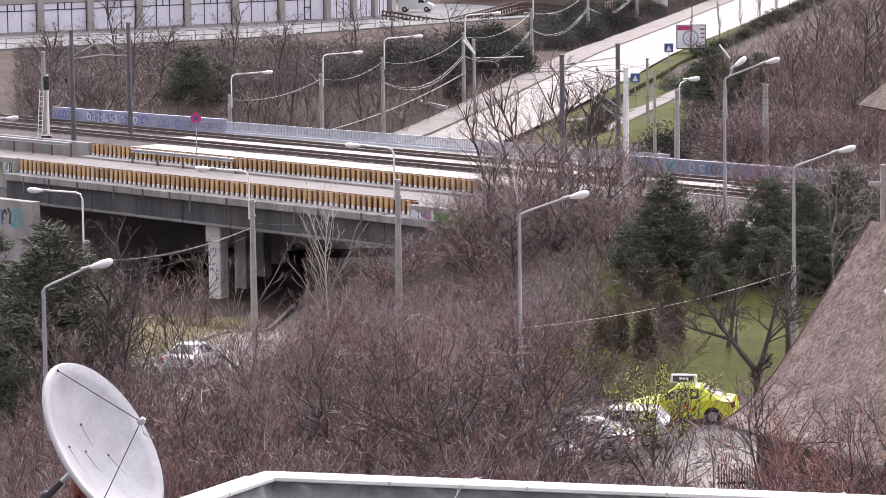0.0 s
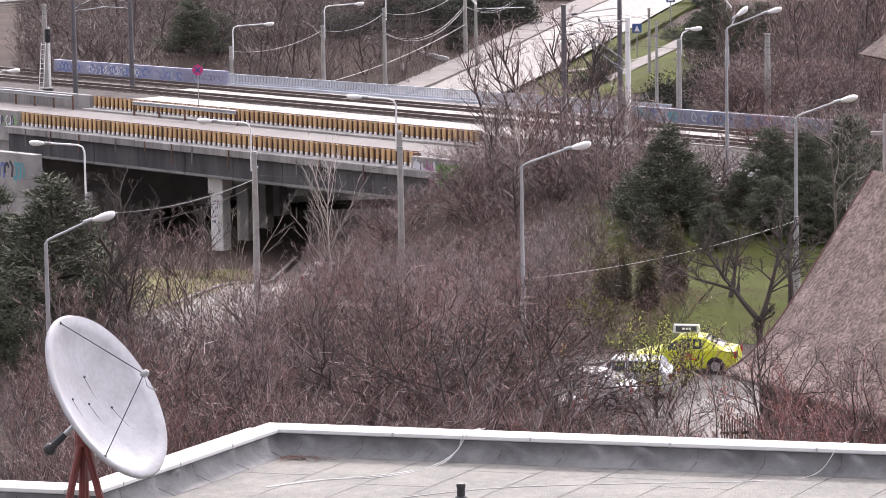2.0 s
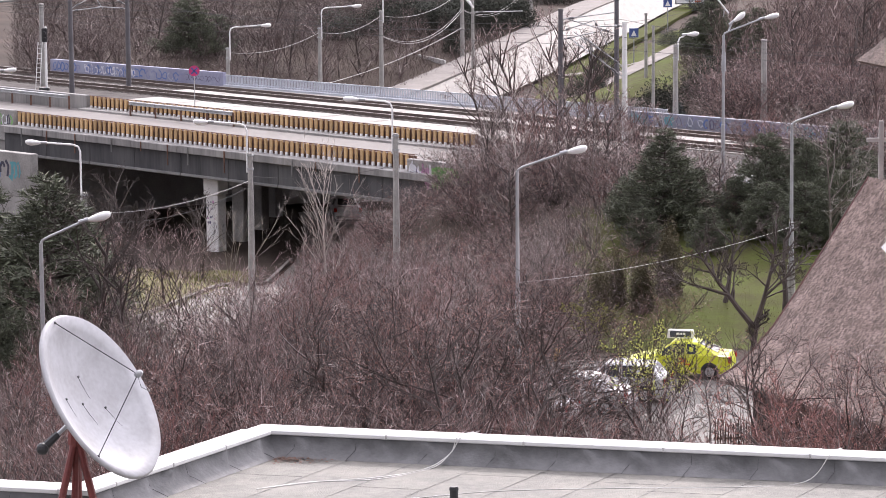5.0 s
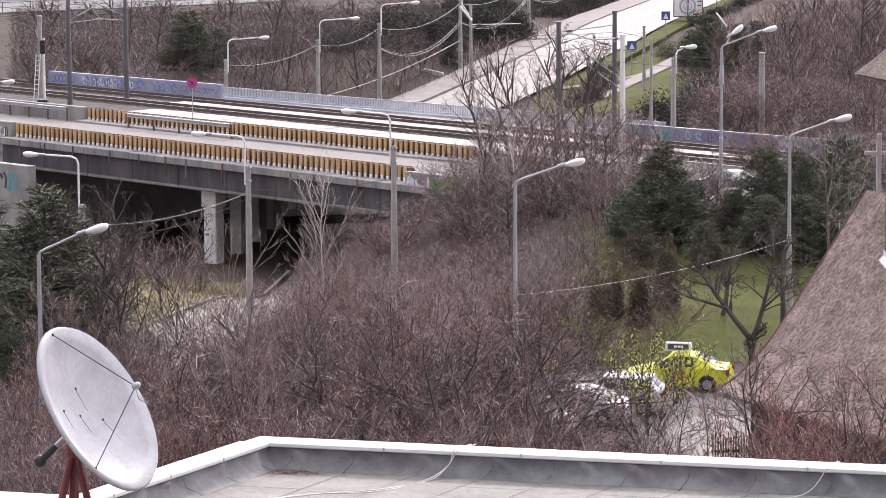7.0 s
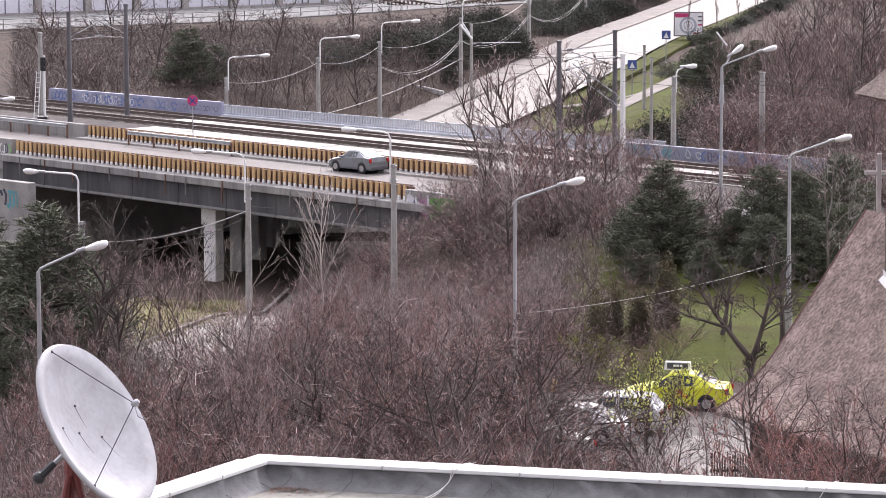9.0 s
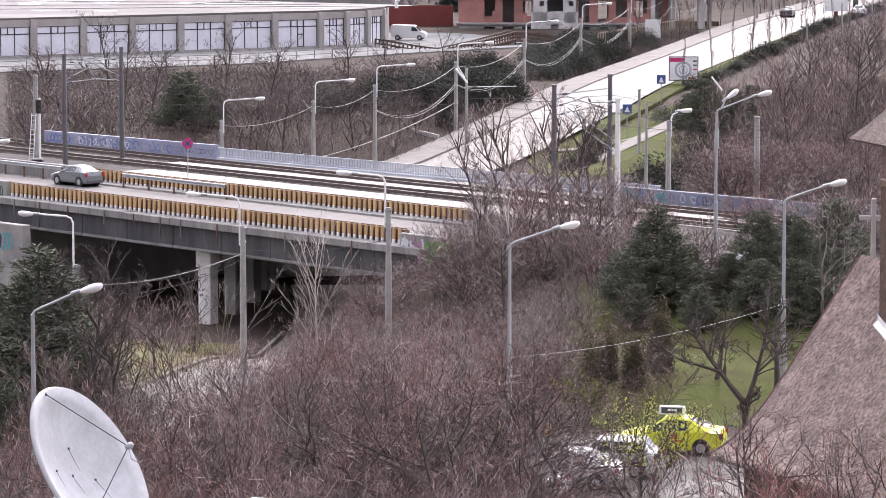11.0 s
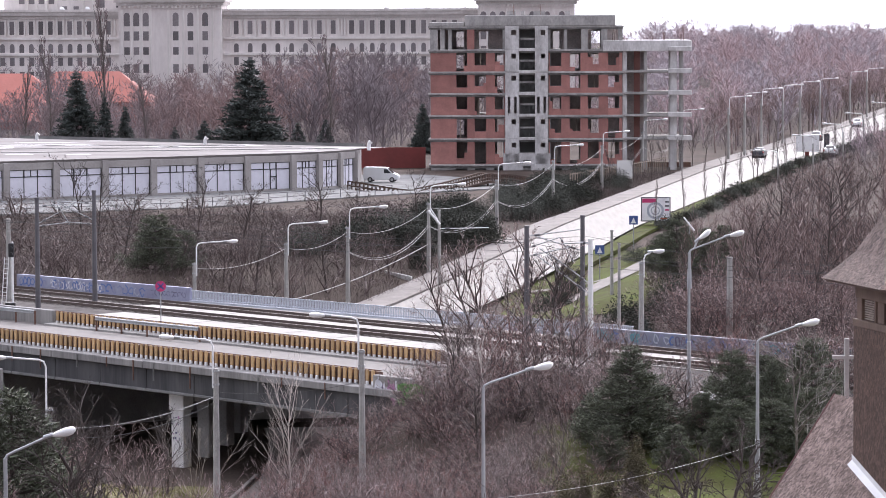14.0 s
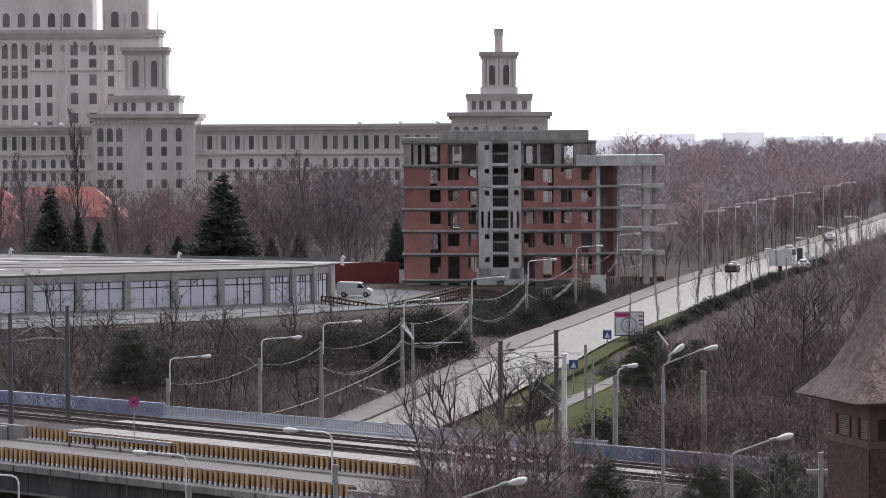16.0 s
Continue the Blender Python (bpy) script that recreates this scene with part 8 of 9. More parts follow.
def bracket(name, a, tips, material="galvanised"):
    b = thing(name, "slender steel bracket arms with insulators for the tram wires", "bracket", group="wire brackets")
    for p, q in tips:
        bm = bmesh.new()
        tube(bm, [Vector(a) + Vector(p), Vector(a) + Vector(q)], 0.035, 6)
        part("arm", bm, material, b)
        bm = bmesh.new()
        d = (Vector(q) - Vector(p)) * 0.12
        tube(bm, [Vector(a) + Vector(p) + d, Vector(a) + Vector(p) + d * 1.8], 0.07, 8)
        part("insulator", bm, "pole_dark", b)
    return b


bracket("wire_bracket", (3.4, 202, 9.6), [((0.1, 0, 0.2), (3.2, 0.6, 0.55)), ((0.1, 0, -0.5), (2.0, 0.3, 0.1)), ((0.1, 0, -1.0), (2.6, 0.4, -0.5)), ((2.0, 0.3, 0.1), (2.8, 0.4, -1.4))])
bracket("wire_bracket", (6.8, 204, 8.8), [((-0.1, 0, 0.0), (-3.0, -1.5, 1.0)), ((-0.1, 0, -1.6), (-2.6, -1.4, 0.2)), ((-0.1, 0, -2.4), (-2.2, -1.2, -0.2)), ((-0.1, -0.1, 0.5), (0.3, -4.6, 0.7))])
bracket("wire_bracket", (7.1, 199, 6.6), [((-0.1, 0, 0.0), (-3.2, 1.4, 2.2)), ((-0.1, 0, 0.6), (-2.4, 1.1, 2.3)), ((-0.1, 0, 3.0), (-1.6, 0.6, 2.9))])
bracket("wire_bracket", (-30.6, 239, 9.3), [((0.1, 0, 0.3), (2.6, 1.0, 0.45)), ((0.1, 0, -0.9), (2.5, 1.0, 0.4)), ((0.1, 0, -1.1), (2.0, 0.8, -0.9)), ((1.4, 0.5, 0.3), (2.2, 0.9, -1.0))])
bracket("wire_bracket", (-27.0, 243, 9.3), [((-0.1, 0, 0.3), (-2.6, -1.0, 0.5)), ((-0.1, 0, -0.9), (-2.5, -1.0, 0.4)), ((-0.1, 0, -1.2), (-2.0, -0.8, -1.0))])
bracket("wire_bracket", (-2.6, 287, 4.9), [((0, 0, 0), (4.2, -0.4, 0.1))], "lamp_white")

# block signal
sg = thing("track_signal", "white signal mast with a ladder and black lamp head", "signal")
bm = bmesh.new()
tube(bm, [(-32.6, 240.6, DECK - 0.1), (-32.6, 240.6, 7.0)], 0.08, 8)
part("mast", bm, "lamp_white", sg)
bm = bmesh.new()
box(bm, -32.85, -32.45, 240.3, 240.5, 5.9, 6.9)
head = part("signal_head", cleaned(bm, 0.06), "black", sg)
for z in (6.15, 6.55):
    bm = bmesh.new()
    tube(bm, [(-32.65, 240.3, z), (-32.65, 240.12, z)], 0.12, 10)
    part("hood", bm, "black", head)
for x in (-33.25, -32.95):
    bm = bmesh.new()
    tube(bm, [(x - 0.15, 240.5, DECK - 0.1), (x + 0.1, 240.6, 5.9)], 0.03, 5)
    part("ladder_rail", bm, "lamp_white", sg)
for i in range(10):
    bm = bmesh.new()
    z = DECK + 0.3 + i * 0.34
    tube(bm, [(-33.35 + i * 0.022, 240.52, z), (-33.05 + i * 0.022, 240.52, z)], 0.02, 5)
    part("rung", bm, "lamp_white", sg)
bm = bmesh.new()
box(bm, -33.1, -32.4, 240.2, 240.9, DECK - 0.05, DECK + 0.25)
part("base_box", cleaned(bm, 0.03), "black", sg)


def round_sign(x, y, z, h, r, label):
    s = thing("road_sign", label, "sign", group="road signs")
    bm = bmesh.new()
    tube(bm, [(x, y, z), (x, y, z + h)], 0.035, 6)
    part("post", bm, "galvanised", s)
    bm = bmesh.new()
    tube(bm, [(x, y - 0.04, z + h), (x, y - 0.06, z + h)], r, 24)
    disc = part("disc", bm, "sign_red", s)
    for a in (45, -45):
        bm = bmesh.new()
        box(bm, -r * 0.8, r * 0.8, -0.075, -0.062, -0.05, 0.05, Matrix.Translation((x, y, z + h)) @ Matrix.Rotation(radians(a), 4, 'Y'))
        part("stroke", bm, "sign_blue", disc)


round_sign(-20.7, 225.9, DECK, 2.55, 0.36, "round magenta-red no-stopping sign on a thin post")


def square_sign(x, y, z, h, w):
    s = thing("crossing_sign", "square blue pedestrian crossing sign on a post", "sign", group="crossing signs")
    bm = bmesh.new()
    tube(bm, [(x, y, z - 0.2), (x, y, z + h)], 0.05, 6)
    part("post", bm, "galvanised", s)
    bm = bmesh.new()
    box(bm, x - w / 2, x + w / 2, y - 0.08, y - 0.05, z + h - w, z + h)
    pl = part("plate", bm, "sign_blue", s)
    bm = bmesh.new()
    prism(bm, [(x - w * 0.3, z + h - w * 0.85), (x + w * 0.3, z + h - w * 0.85), (x, z + h - w * 0.2)], y - 0.1, y - 0.082)
    part("triangle", bm, "white_paint", pl)


square_sign(10.6, 276, 1.6, 2.6, 0.75)
square_sign(14.9, 308, 1.9, 2.8, 0.8)

for m0, m1, p0 in (((-3.52, 286.6, 6.49), (-2.52, 286.6, 5.29), (-3.6, 286.9, 6.3)), ((11.3, 178.8, 12.29), (11.87, 178.8, 11.57), (11.6, 179.0, 11.4))):
    lt = thing("hanging_lamp", "white lamp tube hanging askew from a mast", "lamp")
    bm = bmesh.new()
    tube(bm, [m0, m1], 0.045 if m0[1] < 200 else 0.1, 8)
    part("tube", bm, "lamp_white", lt)
    bm = bmesh.new()
    tube(bm, [p0, Vector(m0).lerp(Vector(m1), 0.6 if m0[1] < 200 else 0.05)], 0.03, 5)
    part("bracket", bm, "galvanised", lt)
# billboard and banner
bb = thing("billboard", "roadside billboard with a pale poster, red strip and grey ring", "billboard")
BX, BY, BZ = 16.8, 332, 2.75
bm = bmesh.new()
tube(bm, [(BX + 1.5, BY + 0.3, 1.8), (BX + 1.5, BY + 0.3, BZ + 0.2)], 0.16, 10)
part("post", bm, "pole_dark", bb)
bm = bmesh.new()
box(bm, BX, BX + 2.9, BY, BY + 0.25, BZ - 0.05, BZ + 2.35)
frame_ = part("panel_frame", cleaned(bm, 0.02), "pole_dark", bb)
bm = bmesh.new()
box(bm, BX + 0.1, BX + 2.8, BY - 0.02, BY, BZ + 0.05, BZ + 2.25)
poster = part("poster", bm, "poster_pale", frame_)
for nm, m_, b in (("red_strip", "sign_red", (0.12, 1.5, 1.8, 2.2)), ("text_bar", "pole_dark", (2.35, 2.75, 1.8, 1.95)), ("text_bar", "pole_dark", (2.35, 2.75, 1.4, 1.55)), ("text_bar", "sign_red", (2.35, 2.75, 1.0, 1.15)), ("text_bar", "orange_red", (1.9, 2.5, 0.15, 0.3))):
    bm = bmesh.new()
    box(bm, BX + b[0], BX + b[1], BY - 0.03, BY - 0.02, BZ + b[2], BZ + b[3])
    part(nm, bm, m_, frame_)
for r0, r1, m_ in ((0.62, 0.84, "blue_grey"), (0.36, 0.44, "blue_grey")):
    bm = bmesh.new()
    for q in range(28):
        a0, a1 = q * math.tau / 28, (q + 1) * math.tau / 28
        bm.faces.new([bm.verts.new((BX + 1.4 + r * math.cos(a), BY - 0.032, BZ + 1.02 + r * math.sin(a))) for r, a in ((r0, a0), (r1, a0), (r1, a1), (r0, a1))])
    part("ring", bm, m_, frame_)
bn = thing("banner", "plain white banner hung between two poles", "banner")
bm = bmesh.new()
box(bm, 18.2, 20.1, 418, 418.05, 2.7, 5.0)
part("cloth", cleaned(bm), "banner", bn)
for x in (18.2, 20.1):
    bm = bmesh.new()
    tube(bm, [(x, 418.1, 2.2), (x, 418.1, 5.1)], 0.05, 6)
    part("post", bm, "pole_concrete", bn)
bl = thing("billboard", "pale blue advertising board over the avenue", "billboard")
bm = bmesh.new()
box(bm, 46.4, 49.7, 482, 482.3, 3.4, 5.8)
part("poster", bm, "poster_pale", bl)
bm = bmesh.new()
box(bm, 47.7, 48.3, 482.05, 482.25, 2.2, 3.4)
part("post", bm, "dark_red", bl)
bl = thing("billboard", "dark advertising board beside the avenue", "billboard")
bm = bmesh.new()
box(bm, 52.6, 53.4, 503, 503.2, 3.2, 5.2)
part("poster", bm, "car_dark", bl)
bm = bmesh.new()
tube(bm, [(53.0, 503.3, 2.2), (53.0, 503.3, 3.4)], 0.1, 6)
part("post", bm, "pole_dark", bl)

# white stay on the lamp post and a low wall at its foot
bm = bmesh.new()
tube(bm, [(-3.45, 295.7, 6.15), (-2.75, 295.7, 5.05)], 0.07, 6)
solid("stay_bar", bm, "white_paint", "white slanting bar fixed to the lamp post", "stay")
bm = bmesh.new()
prism(bm, [(0, -0.4), (2.6, -0.4), (2.6, 0.25), (0, 0.7)], 0, 0.3)
bmesh.ops.transform(bm, matrix=pose(-7.4, 293, 0.2, 0, 0, -28), verts=bm.verts[:])
solid("low_wall", cleaned(bm, 0.02), "light_concrete", "low pale concrete wall beside the pavement", "wall", kind="structure")

# ---- cables ----
def cable(p, q, sag, r=0.02, material="cable_dark", label="thin dark overhead wire", name="overhead_wire"):
    p, q = Vector(p), Vector(q)
    bm = bmesh.new()
    n = 14
    tube(bm, [p.lerp(q, i / n) - Vector((0, 0, 4 * sag * (i / n) * (1 - i / n))) for i in range(n + 1)], r, 4, caps=False)
    return solid(name, bm, material, label, "cable", group="cables")


AV = [(-20.8, 255, 4.0), (-14.4, 265, 4.8), (-9.9, 274, 5.5), (-3.6, 296, 6.2), (2.6, 325, 6.8), (8.9, 361, 7.1), (15.7, 402, 7.1), (22.9, 448, 7.1), (31.0, 495, 7.1), (36.5, 478, 9.4)]
for k, (a, b) in enumerate(zip(AV, AV[1:])):
    cable(a, b, 0.9 if k > 1 else 0.6, 0.017, "cable_pale", "pale slack cable between lamp posts")
    if k in (0, 1):
        continue
    cable((a[0], a[1], a[2] - 1.6), (b[0], b[1], b[2] - 1.5), 1.5, 0.017, "cable_pale", "pale slack cable between lamp posts")
    cable((a[0] + 0.1, a[1], a[2] - 1.7), (b[0] + 0.1, b[1], b[2] - 1.6), 1.56, 0.017, "cable_pale", "pale slack cable between lamp posts")
cable((-3.6, 296, 3.0), (-15.5, 262, 0.6), 0.6, 0.024, "cable_pale", "pale slack cable between lamp posts")
cable((12.5, 146.8, 4.3), (0.5, 130.8, 4.2), 0.35, 0.008, "cable_pale", "pale cable strung between two street lamps")
cable((-13.0, 172.3, 3.6), (-20.9, 167.2, 2.6), 0.5, 0.022, "cable_pale", "pale cable strung between two poles")
cable((-13.0, 172.3, 3.3), (-20.9, 167.2, 2.2), 0.7, 0.015)
cable((-5.4, 167.9, 4.8), (-13.0, 172.3, 3.8), 0.3, 0.015)
for p, z, sag in ((148.1, 8.3, 0.2), (153.4, 8.4, 0.2), (148.1, 9.4, 0.9), (153.4, 9.5, 0.9)):
    pts = [(-206, z), (-178, z), (-138, z), (-106, z)]
    for a, b in zip(pts, pts[1:]):
        cable(B(a[0], p, a[1]), B(b[0], p, b[1]), sag, 0.014)
for s in (-186, -138):
    cable(B(s, 145, 9.6), B(s + 1, 159, 9.8), 0.4, 0.012)
cable((-34, 246, 7.6), (-20.8, 255, 5.6), 0.5, 0.015)
cable((-52, 300, 5.2), (2.6, 325, 6.4), 1.2, 0.02)

# ---- bridge furniture ----
def guard_rail(s0, s1, p, label="galvanised steel guard rail on short posts"):
    g = thing("guard_rail", label, "guard rail", group="guard rails")
    bm = bmesh.new()
    out = [(0.0, 0.55), (0.06, 0.58), (0.06, 0.64), (0.0, 0.67), (0.0, 0.70), (0.06, 0.73), (0.06, 0.79), (0.0, 0.82), (-0.02, 0.82), (-0.02, 0.55)]
    v0 = [bm.verts.new(B2(s0, p - y, DECK + 0.15 + z)) for y, z in out]
    v1 = [bm.verts.new(B2(s1, p - y, DECK + 0.15 + z)) for y, z in out]
    for i in range(len(out)):
        bm.faces.new((v0[i], v0[(i + 1) % len(out)], v1[(i + 1) % len(out)], v1[i]))
    part("beam", cleaned(bm), "galvanised", g)
    n = int((s1 - s0) / 2.2)
    for i in range(n + 1):
        c = B2(s0 + (s1 - s0) * i / n, p + 0.06, DECK)
        bm = bmesh.new()
        box(bm, c.x - 0.06, c.x + 0.06, c.y - 0.06, c.y + 0.06, DECK, DECK + 0.9)
        part("post", bm, "rusty", g)


guard_rail(-200, -178.0, 141.2)
guard_rail(-171.2, -160.4, 141.2)
bm = bmesh.new()
box(bm, -212, -177.1, 142.0, 142.4, DECK - 0.2, DECK + 0.95, BR2)
solid("barrier_wall", cleaned(bm, 0.03), "stained_concrete", "plain grey concrete barrier wall beside the tracks", "wall", kind="structure")
for i in range(23):
    a = -171.5 + i * 1.7
    for nm, p0, p1, z1, mt, lb in (("walkway", 132.96, 134.5, 0.16, "slab", "pale concrete walkway slab along the bridge edge"), ("kerb", 141.3, 142.5, 0.13, "concrete", "grey concrete kerb below the barrier")):
        bm = bmesh.new()
        off = 0.0 if nm == "walkway" else -5.6
        box(bm, a + off + 0.015, a + off + 1.685, p0, p1, DECK - 0.1, DECK + z1 + rg.uniform(-0.012, 0.012), BR2)
        solid("kerb", cleaned(bm, 0.02), mt, lb, "kerb", kind="structure")
# end walls of the bridge parapet
bm = bmesh.new()
box(bm, -188, -171.15, 131.9, 132.3, DECK - 1.0, DECK + 1.0, BR2)
wall_l = solid("parapet_wall", cleaned(bm, 0.03), "concrete", "grey concrete end wall with green lettering", "wall", kind="structure")
bm = bmesh.new()
box(bm, -132.9, -127.2, 131.5, 131.9, DECK - 2.4, DECK + 0.75, BR2)
wall_r = solid("parapet_wall", cleaned(bm, 0.03), "concrete", "grey concrete end wall with a green painted patch", "wall", kind="structure")
bm = bmesh.new()
box(bm, -190, -164.4, 128.6, 129.2, -5.0, DECK - 1.0, BR)
wall_w = solid("wing_wall", cleaned(bm, 0.03), "concrete", "grey concrete wing wall with blue graffiti", "wall", kind="structure")


def graffiti(wall, s0, s1, p, z0, z1, colours, seed, n=10, at=B):
    """Loose sprayed strokes, a few millimetres proud of the wall; no legible letters."""
    rnd_ = random.Random(seed)
    for i in range(n):
        w = (s1 - s0) / n
        cs, cz = s0 + w * (i + 0.5), (z0 + z1) / 2
        bm = bmesh.new()
        pts = []
        m = rnd_.randint(5, 8)
        a = rnd_.uniform(0, 6)
        for k in range(m):
            a += rnd_.uniform(0.6, 1.3)
            pts.append((cs + math.cos(a) * w * rnd_.uniform(0.3, 0.62), cz + math.sin(a) * (z1 - z0) * rnd_.uniform(0.2, 0.48)))
        wd = (z1 - z0) * rnd_.uniform(0.03, 0.075)
        off = p - 0.006 - 0.0004 * i
        prev = None
        for k, (s, z) in enumerate(pts):
            q = pts[min(k + 1, m - 1)], pts[max(k - 1, 0)]
            d = Vector((q[0][0] - q[1][0], q[0][1] - q[1][1])).normalized()
            nx = Vector((-d.y, d.x)) * wd
            cur = (bm.verts.new(at(s + nx.x, off, z + nx.y)), bm.verts.new(at(s - nx.x, off, z - nx.y)))
            if prev:
                bm.faces.new((prev[0], prev[1], cur[1], cur[0]))
            prev = cur
        part("graffiti", bm, rnd_.choice(colours), wall)


walls = [o for o in bpy.data.objects if o.name.startswith("parapet_wall") and "blue" in o.get("label", "")]
for o in walls:
    if "lilac" in o["label"]:
        graffiti(o, -198.6, -192.6, 160.6, DECK + 0.15, DECK + 1.0, ["graffiti_white", "graffiti_blue", "graffiti_blue", "graffiti_white"], 1, 16)
        graffiti(o, -198.4, -193.0, 160.59, DECK + 0.2, DECK + 0.9, ["graffiti_white", "graffiti_blue", "lilac_mark"], 12, 11)
        graffiti(o, -194, -187, 160.6, DECK + 0.1, DECK + 1.0, ["lilac_mark", "blue_grey", "graffiti_blue"], 2, 11)
        graffiti(o, -187, -183.2, 160.6, DECK + 0.3, DECK + 0.85, ["lilac_ink"], 3, 9)
        graffiti(o, -202.3, -199, 160.6, DECK + 0.2, DECK + 1.0, ["graffiti_blue", "lilac_mark"], 9, 7)
    else:
        graffiti(o, -142.2, -138.2, 158.6, DECK + 0.1, DECK + 0.88, ["graffiti_teal", "graffiti_teal", "blue_grey", "graffiti_blue"], 4, 16)
        graffiti(o, -138, -130, 158.6, DECK + 0.1, DECK + 0.88, ["graffiti_blue", "blue_grey", "lilac_mark", "lilac_ink"], 5, 18)
        graffiti(o, -130, -120, 158.6, DECK + 0.1, DECK + 0.88, ["graffiti_blue", "graffiti_teal", "lilac_mark"], 15, 14)
graffiti(wall_l, -173.2, -171.25, 131.9, DECK - 0.1, DECK + 0.8, ["graffiti_green", "graffiti_white", "dark_ink"], 6, 7, at=B2)
graffiti(wall_r, -132.7, -130.9, 131.5, DECK - 0.9, DECK + 0.7, ["graffiti_white", "graffiti_pink", "lilac_ink", "graffiti_white"], 7, 12, at=B2)
graffiti(wall_r, -130.8, -128.0, 131.48, DECK - 0.9, DECK + 0.5, ["graffiti_green", "moss_mark"], 17, 10, at=B2)
graffiti(wall_w, -169.4, -165.4, 128.6, -0.5, 1.1, ["graffiti_blue", "graffiti_teal", "dark_ink"], 8, 10)
bm = bmesh.new()
ring = [(-129.6 + 1.75 * math.cos(a) * (1 + 0.1 * math.sin(5 * a)), DECK - 0.35 + 0.95 * math.sin(a) * (1 + 0.12 * math.sin(3 * a))) for a in (i * math.tau / 26 for i in range(26))]
bm.faces.new([bm.verts.new(B2(q[0], 131.493, q[1])) for q in ring])
part("painted_patch", bm, "graffiti_green", wall_r)
c = PIERS[0]
tm = Matrix.Translation((c.x, c.y, 0)) @ Matrix.Rotation(radians(-30), 4, 'Z')
rs = random.Random(6)
for i in range(16):          # scribbled tags on the front column
    z = (-1.0, -1.35, -1.9, -2.25)[i % 4] + rs.uniform(-0.08, 0.08)
    x = -0.34 + 0.17 * (i // 4) + rs.uniform(-0.04, 0.04)
    bm = bmesh.new()
    box(bm, x, x + rs.uniform(0.03, 0.13), -0.452, -0.446, z, z + rs.uniform(0.03, 0.16), tm @ Matrix.Rotation(rs.uniform(-0.05, 0.05), 4, 'Y'))
    part("scribble", bm, ("lilac_ink", "lilac_ink", "graffiti_pink")[i % 3], pier_row)

# wooden palings by the church, bits on the roof
fe = thing("paling_fence", "short dark wooden paling fence by the church", "fence")
for i in range(16):
    bm = bmesh.new()
    x = 7.4 + i * 0.09
    box(bm, x, x + 0.045, 118.2 - i * 0.02, 118.23 - i * 0.02, -0.05, 1.0 + 0.12 * math.sin(i * 2.3))
    part("paling", bm, "dark_wood", fe)
bm = bmesh.new()
box(bm, 7.35, 8.9, 118.0, 118.04, 0.4, 0.48)
part("rail", bm, "dark_wood", fe)
yb = thing("notice_board", "small yellow board on a post among the shrubs", "sign")
bm = bmesh.new()
box(bm, 1.9, 2.15, 130.0, 130.06, 1.2, 1.75)
part("board", cleaned(bm, 0.01), "ochre", yb)
bm = bmesh.new()
tube(bm, [(2.02, 130.1, -0.1), (2.02, 130.1, 1.3)], 0.03, 6)
part("post", bm, "galvanised", yb)

# small things on the flat roof
rv = thing("roof_vent", "short black vent pipe on the flat roof", "vent pipe")
bm = bmesh.new()
c = Vector((-0.425, 27.15, RZ))
tube(bm, [c - Vector((0, 0, 0.05)), c + Vector((0, 0, 0.155))], 0.034, 12)
part("pipe", bm, "black", rv)
bm = bmesh.new()
tube(bm, [c + Vector((0, 0, 0.15)), c + Vector((0, 0, 0.18))], [0.04, 0.034], 12)
part("collar", bm, "black", rv)
bm = bmesh.new()
tube(bm, [c - Vector((0, 0, 0.02)), c + Vector((0, 0, 0.04)), c + Vector((0, 0, 0.075))], [0.09, 0.075, 0.04], 12)
part("boot", bm, "black", rv)


def lying_cable(pts, r=0.006, material="cable_pale", label="thin pale cable lying across the roof"):
    bm = bmesh.new()
    tube(bm, pts, r, 5)
    return solid("roof_cable", bm, material, label, "cable", group="roof cables")


def curve(pts, n=8):
    out = []
    for i in range(len(pts) - 1):
        p0, p1, p2, p3 = pts[max(0, i - 1)], pts[i], pts[i + 1], pts[min(len(pts) - 1, i + 2)]
        for k in range(n):
            t = k / n
            out.append(0.5 * ((2 * p1) + (p2 - p0) * t + (2 * p0 - 5 * p1 + 4 * p2 - p3) * t * t + (3 * p1 - p0 - 3 * p2 + p3) * t ** 3))
    return out + [pts[-1]]


CAPZ = RZ + 0.235
for off in (0.0, 0.035):
    lying_cable(curve([R2(1.95 + off, -0.05, CAPZ), R2(1.93 + off, 0.22, CAPZ), R2(1.9, 0.3, RZ + 0.1), R2(1.8 + off, 0.55, RZ + 0.008), R2(1.62, 1.0 + off * 3, RZ + 0.008), R2(1.2 - off, 1.35, RZ + 0.008), R2(0.9, 1.75, RZ + 0.008)]), 0.005)
lying_cable(curve([R2(5.2, -0.05, CAPZ), R2(5.2, 0.22, CAPZ), R2(5.05, 0.4, RZ + 0.02), R2(4.6, 0.7, RZ + 0.008), R2(3.8, 0.95, RZ + 0.008), R2(2.8, 1.35, RZ + 0.008), R2(2.2, 1.9, RZ + 0.008)]), 0.004)
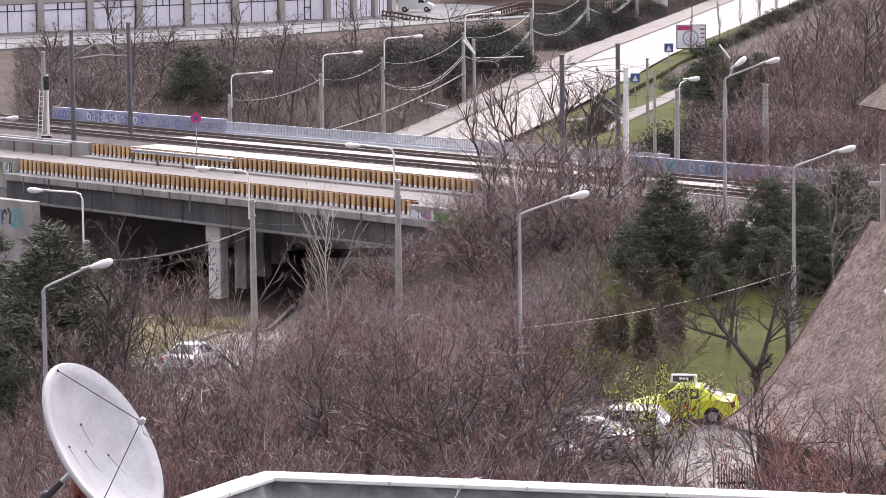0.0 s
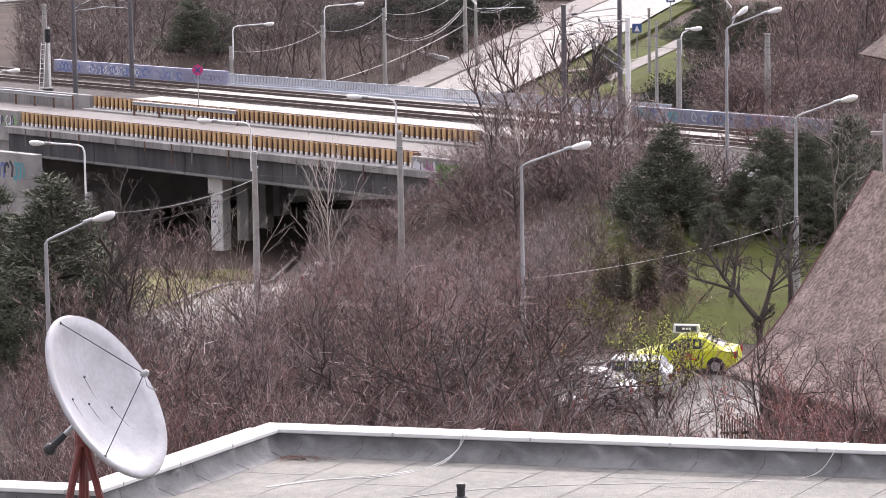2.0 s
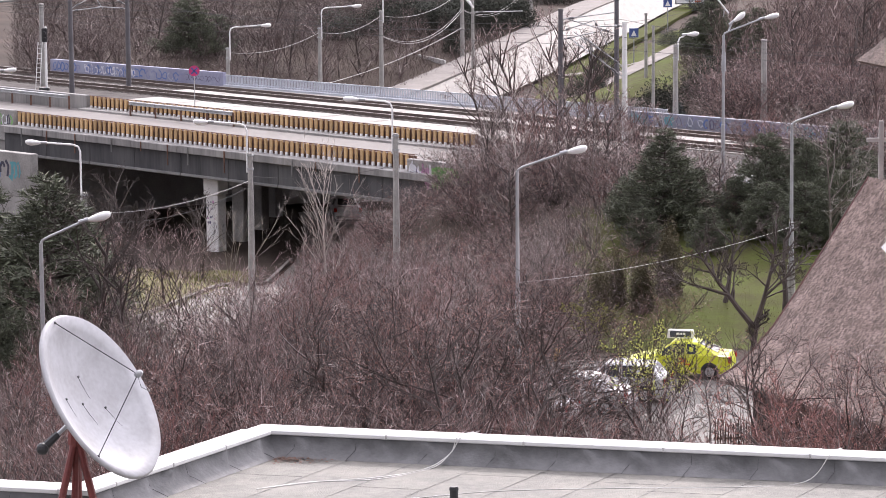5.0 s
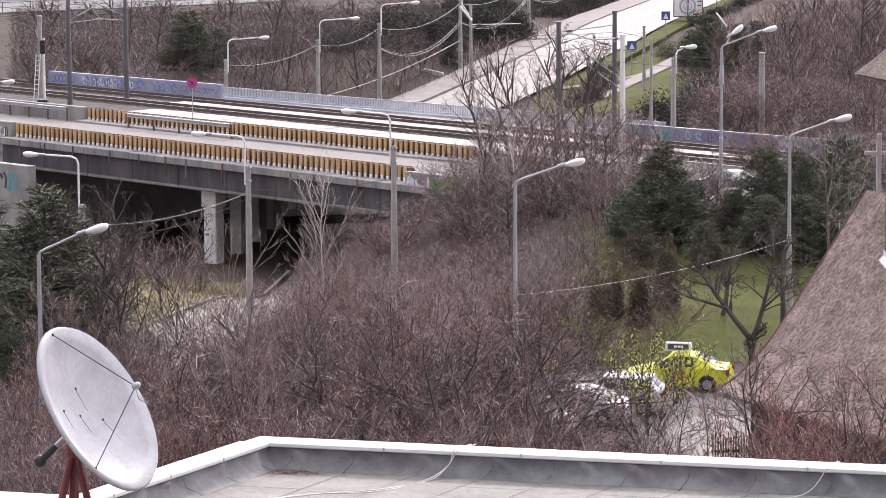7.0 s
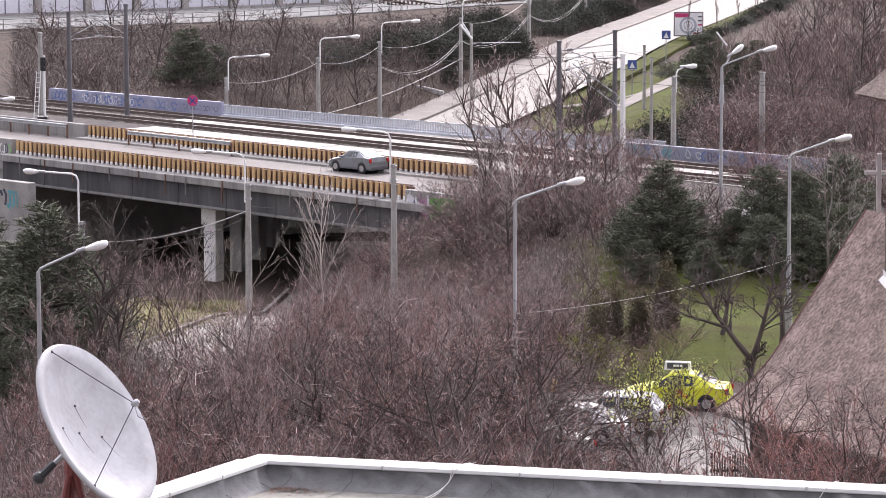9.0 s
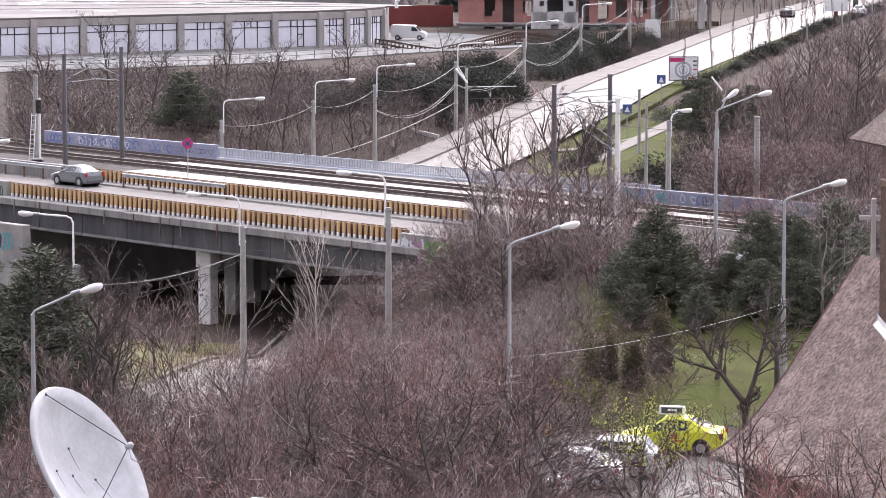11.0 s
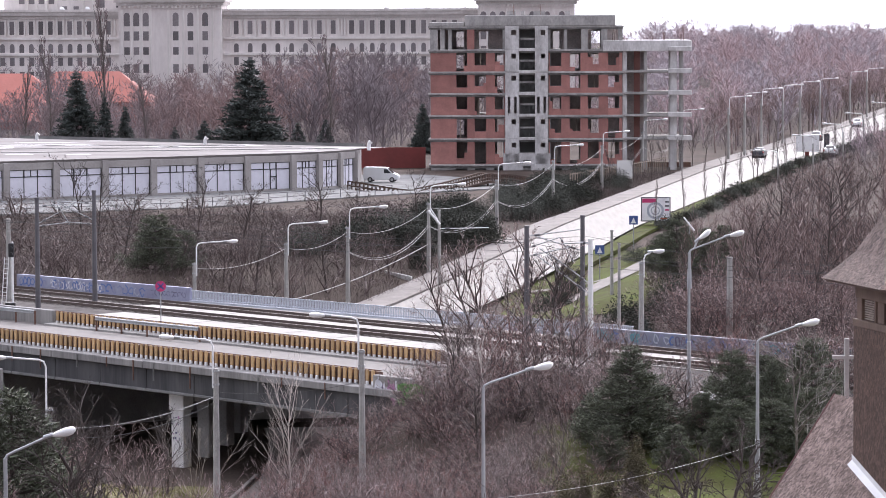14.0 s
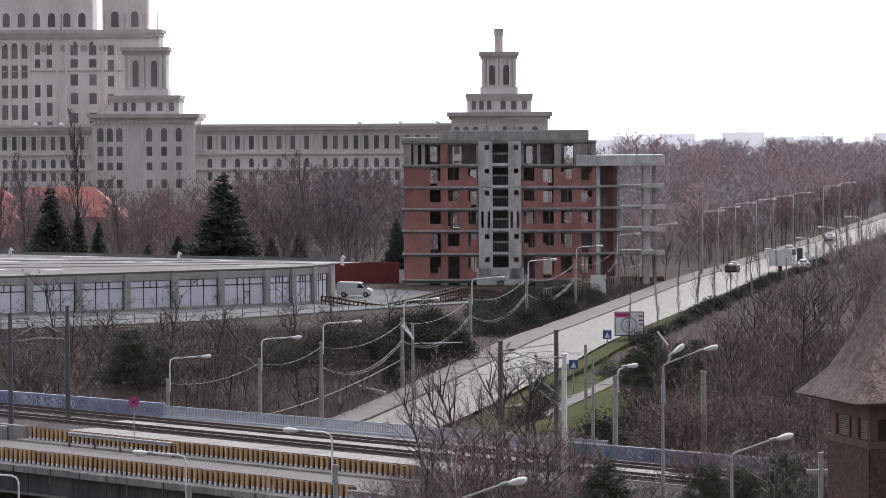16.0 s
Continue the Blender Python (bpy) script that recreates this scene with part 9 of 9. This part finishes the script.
# lapped felt sheets and their seams
rnd = random.Random(8)
for i in range(12):
    a0 = 0.36 + i * 0.6
    bm = bmesh.new()
    rows_ = []
    for j in range(11):
        b_ = 0.36 + j * 0.9
        rows_.append((bm.verts.new(R2(a0 + 0.012 * rnd.uniform(-1, 1), b_, RZ + 0.004)), bm.verts.new(R2(a0 + 0.64 + 0.02 * rnd.uniform(-1, 1), b_, RZ + 0.0055))))
    for r0, r1 in zip(rows_, rows_[1:]):
        bm.faces.new((r0[0], r0[1], r1[1], r1[0]))
    part("felt_sheet", cleaned(bm), "felt", flat_roof)
    bm = bmesh.new()
    tube(bm, [R2(a0 + 0.64, 0.36, RZ + 0.009), R2(a0 + 0.645, 4.2, RZ + 0.009), R2(a0 + 0.64, 9, RZ + 0.006)], 0.0015, 4)
    part("bitumen_seam", bm, "dark_felt", flat_roof)
    bm = bmesh.new()
    b_ = rnd.uniform(0.5, 3.0)
    tube(bm, [R2(a0, b_, RZ + 0.010), R2(a0 + 0.3, b_ + 0.01, RZ + 0.010), R2(a0 + 0.63, b_, RZ + 0.009)], 0.0013, 4)
    part("bitumen_seam", bm, "dark_felt", flat_roof)
# dead leaves gathered in the corner
verts, faces = [], []
for i in range(170):
    q = R2(0.38 + abs(rnd.gauss(0, 0.22)), 0.38 + abs(rnd.gauss(0, 0.12)), RZ + 0.012 + rnd.random() * 0.012)
    a = rnd.uniform(0, 6.3)
    u, w = Vector((math.cos(a), math.sin(a), rnd.uniform(-0.3, 0.3))) * 0.018, Vector((-math.sin(a), math.cos(a), rnd.uniform(-0.3, 0.3))) * 0.011
    o = len(verts)
    verts += [q - u, q + w, q + u, q - w]
    faces.append((o, o + 1, o + 2, o + 3))
me = bpy.data.meshes.new("dead_leaves")
me.from_pydata(verts, [], faces)
me.materials.append(M["rusty"])
tagged(new("dead_leaves", me), "brown dead leaves gathered in the roof corner", "leaves", kind="stuff")


# ---- what moves ----
def rolling(wheels, rows, r=0.31):
    """Wheel rows, in the car's own space, from the car's rows, in steps of less than a quarter turn."""
    for w in wheels:
        base = w.matrix_basis.copy()
        out, ang, last = [], 0.0, None
        for t0, t1 in zip(rows, rows[1:]):
            (ta, pa), (tb, pb) = t0, t1
            d = (pb.translation - pa.translation).length
            n = max(1, int(math.ceil(d / r / radians(75))))
            for k in range(n):
                out.append((ta + (tb - ta) * k / n, base @ Matrix.Rotation(ang + d / r * k / n, 4, 'Y')))
            ang += d / r
        out.append((rows[-1][0], base @ Matrix.Rotation(ang, 4, 'Y')))
        walk(w, out)


def drive(c, wheels, pts):
    """pts: seconds, x, y, z, heading in degrees."""
    rows = [(t, pose(x, y, z, 0, 0, h)) for t, x, y, z, h in pts]
    walk(c, rows)
    rolling(wheels, rows)


def motions():
    road_z = lambda x, y: land(x, y) + 0.07
    pts = [(0.0, -15.4, 164.0), (0.4, -14.3, 167.9), (0.8, -13.1, 172.0), (1.2, -11.9, 176.1), (1.6, -11.0, 180.1), (2.0, -10.2, 184.2), (2.4, -9.6, 188.3), (3.0, -9.1, 194.8), (3.6, -9.1, 201.2), (4.3, -9.3, 208.5), (5.1, -10.4, 217.0), (6.2, -12.0, 228.0), (7.0, -13.4, 235.0), (16.0, -13.4, 235.0)]
    hd = [71, 73, 73, 75, 77, 80, 83, 88, 91, 94, 98, 98, 98, 98]
    drive(white_car, white_wheels, [(t, x, y, road_z(x, y), h) for (t, x, y), h in zip(pts, hd)])
    drive(silver_car, silver_wheels, [(0.0, 14.0, 131.8, 0.05, 208), (6.4, 14.0, 131.8, 0.05, 208), (7.1, 10.8, 129.6, 0.05, 222), (7.5, 9.0, 127.2, 0.05, 243), (7.9, 7.7, 125.0, 0.05, 226),
                                      (8.2, 6.1, 123.7, 0.05, 208), (8.8, 2.4, 121.6, 0.05, 206), (9.6, -1.8, 119.4, 0.05, 208), (10.4, -3.6, 118.3, 0.05, 210), (16.0, -3.6, 118.3, 0.05, 210)])
    g = [(0.0, -92.0, 138.0), (5.3, -92.0, 138.0), (6.0, -100.6, 138.2), (6.5, -108.8, 138.4), (7.0, -116.9, 138.7), (7.5, -124.8, 139.1), (8.2, -135.5, 139.8), (9.2, -150.6, 140.8), (10.3, -166.0, 141.5),
         (11.0, -174.8, 141.3), (11.5, -180.6, 140.8), (12.2, -188.0, 140.5), (13.0, -194.0, 140.3), (16.0, -194.0, 140.3)]
    drive(grey_car, grey_wheels, [(t, *B(s, p, DECK + 0.01), 136.0) for t, s, p in g])


motions()
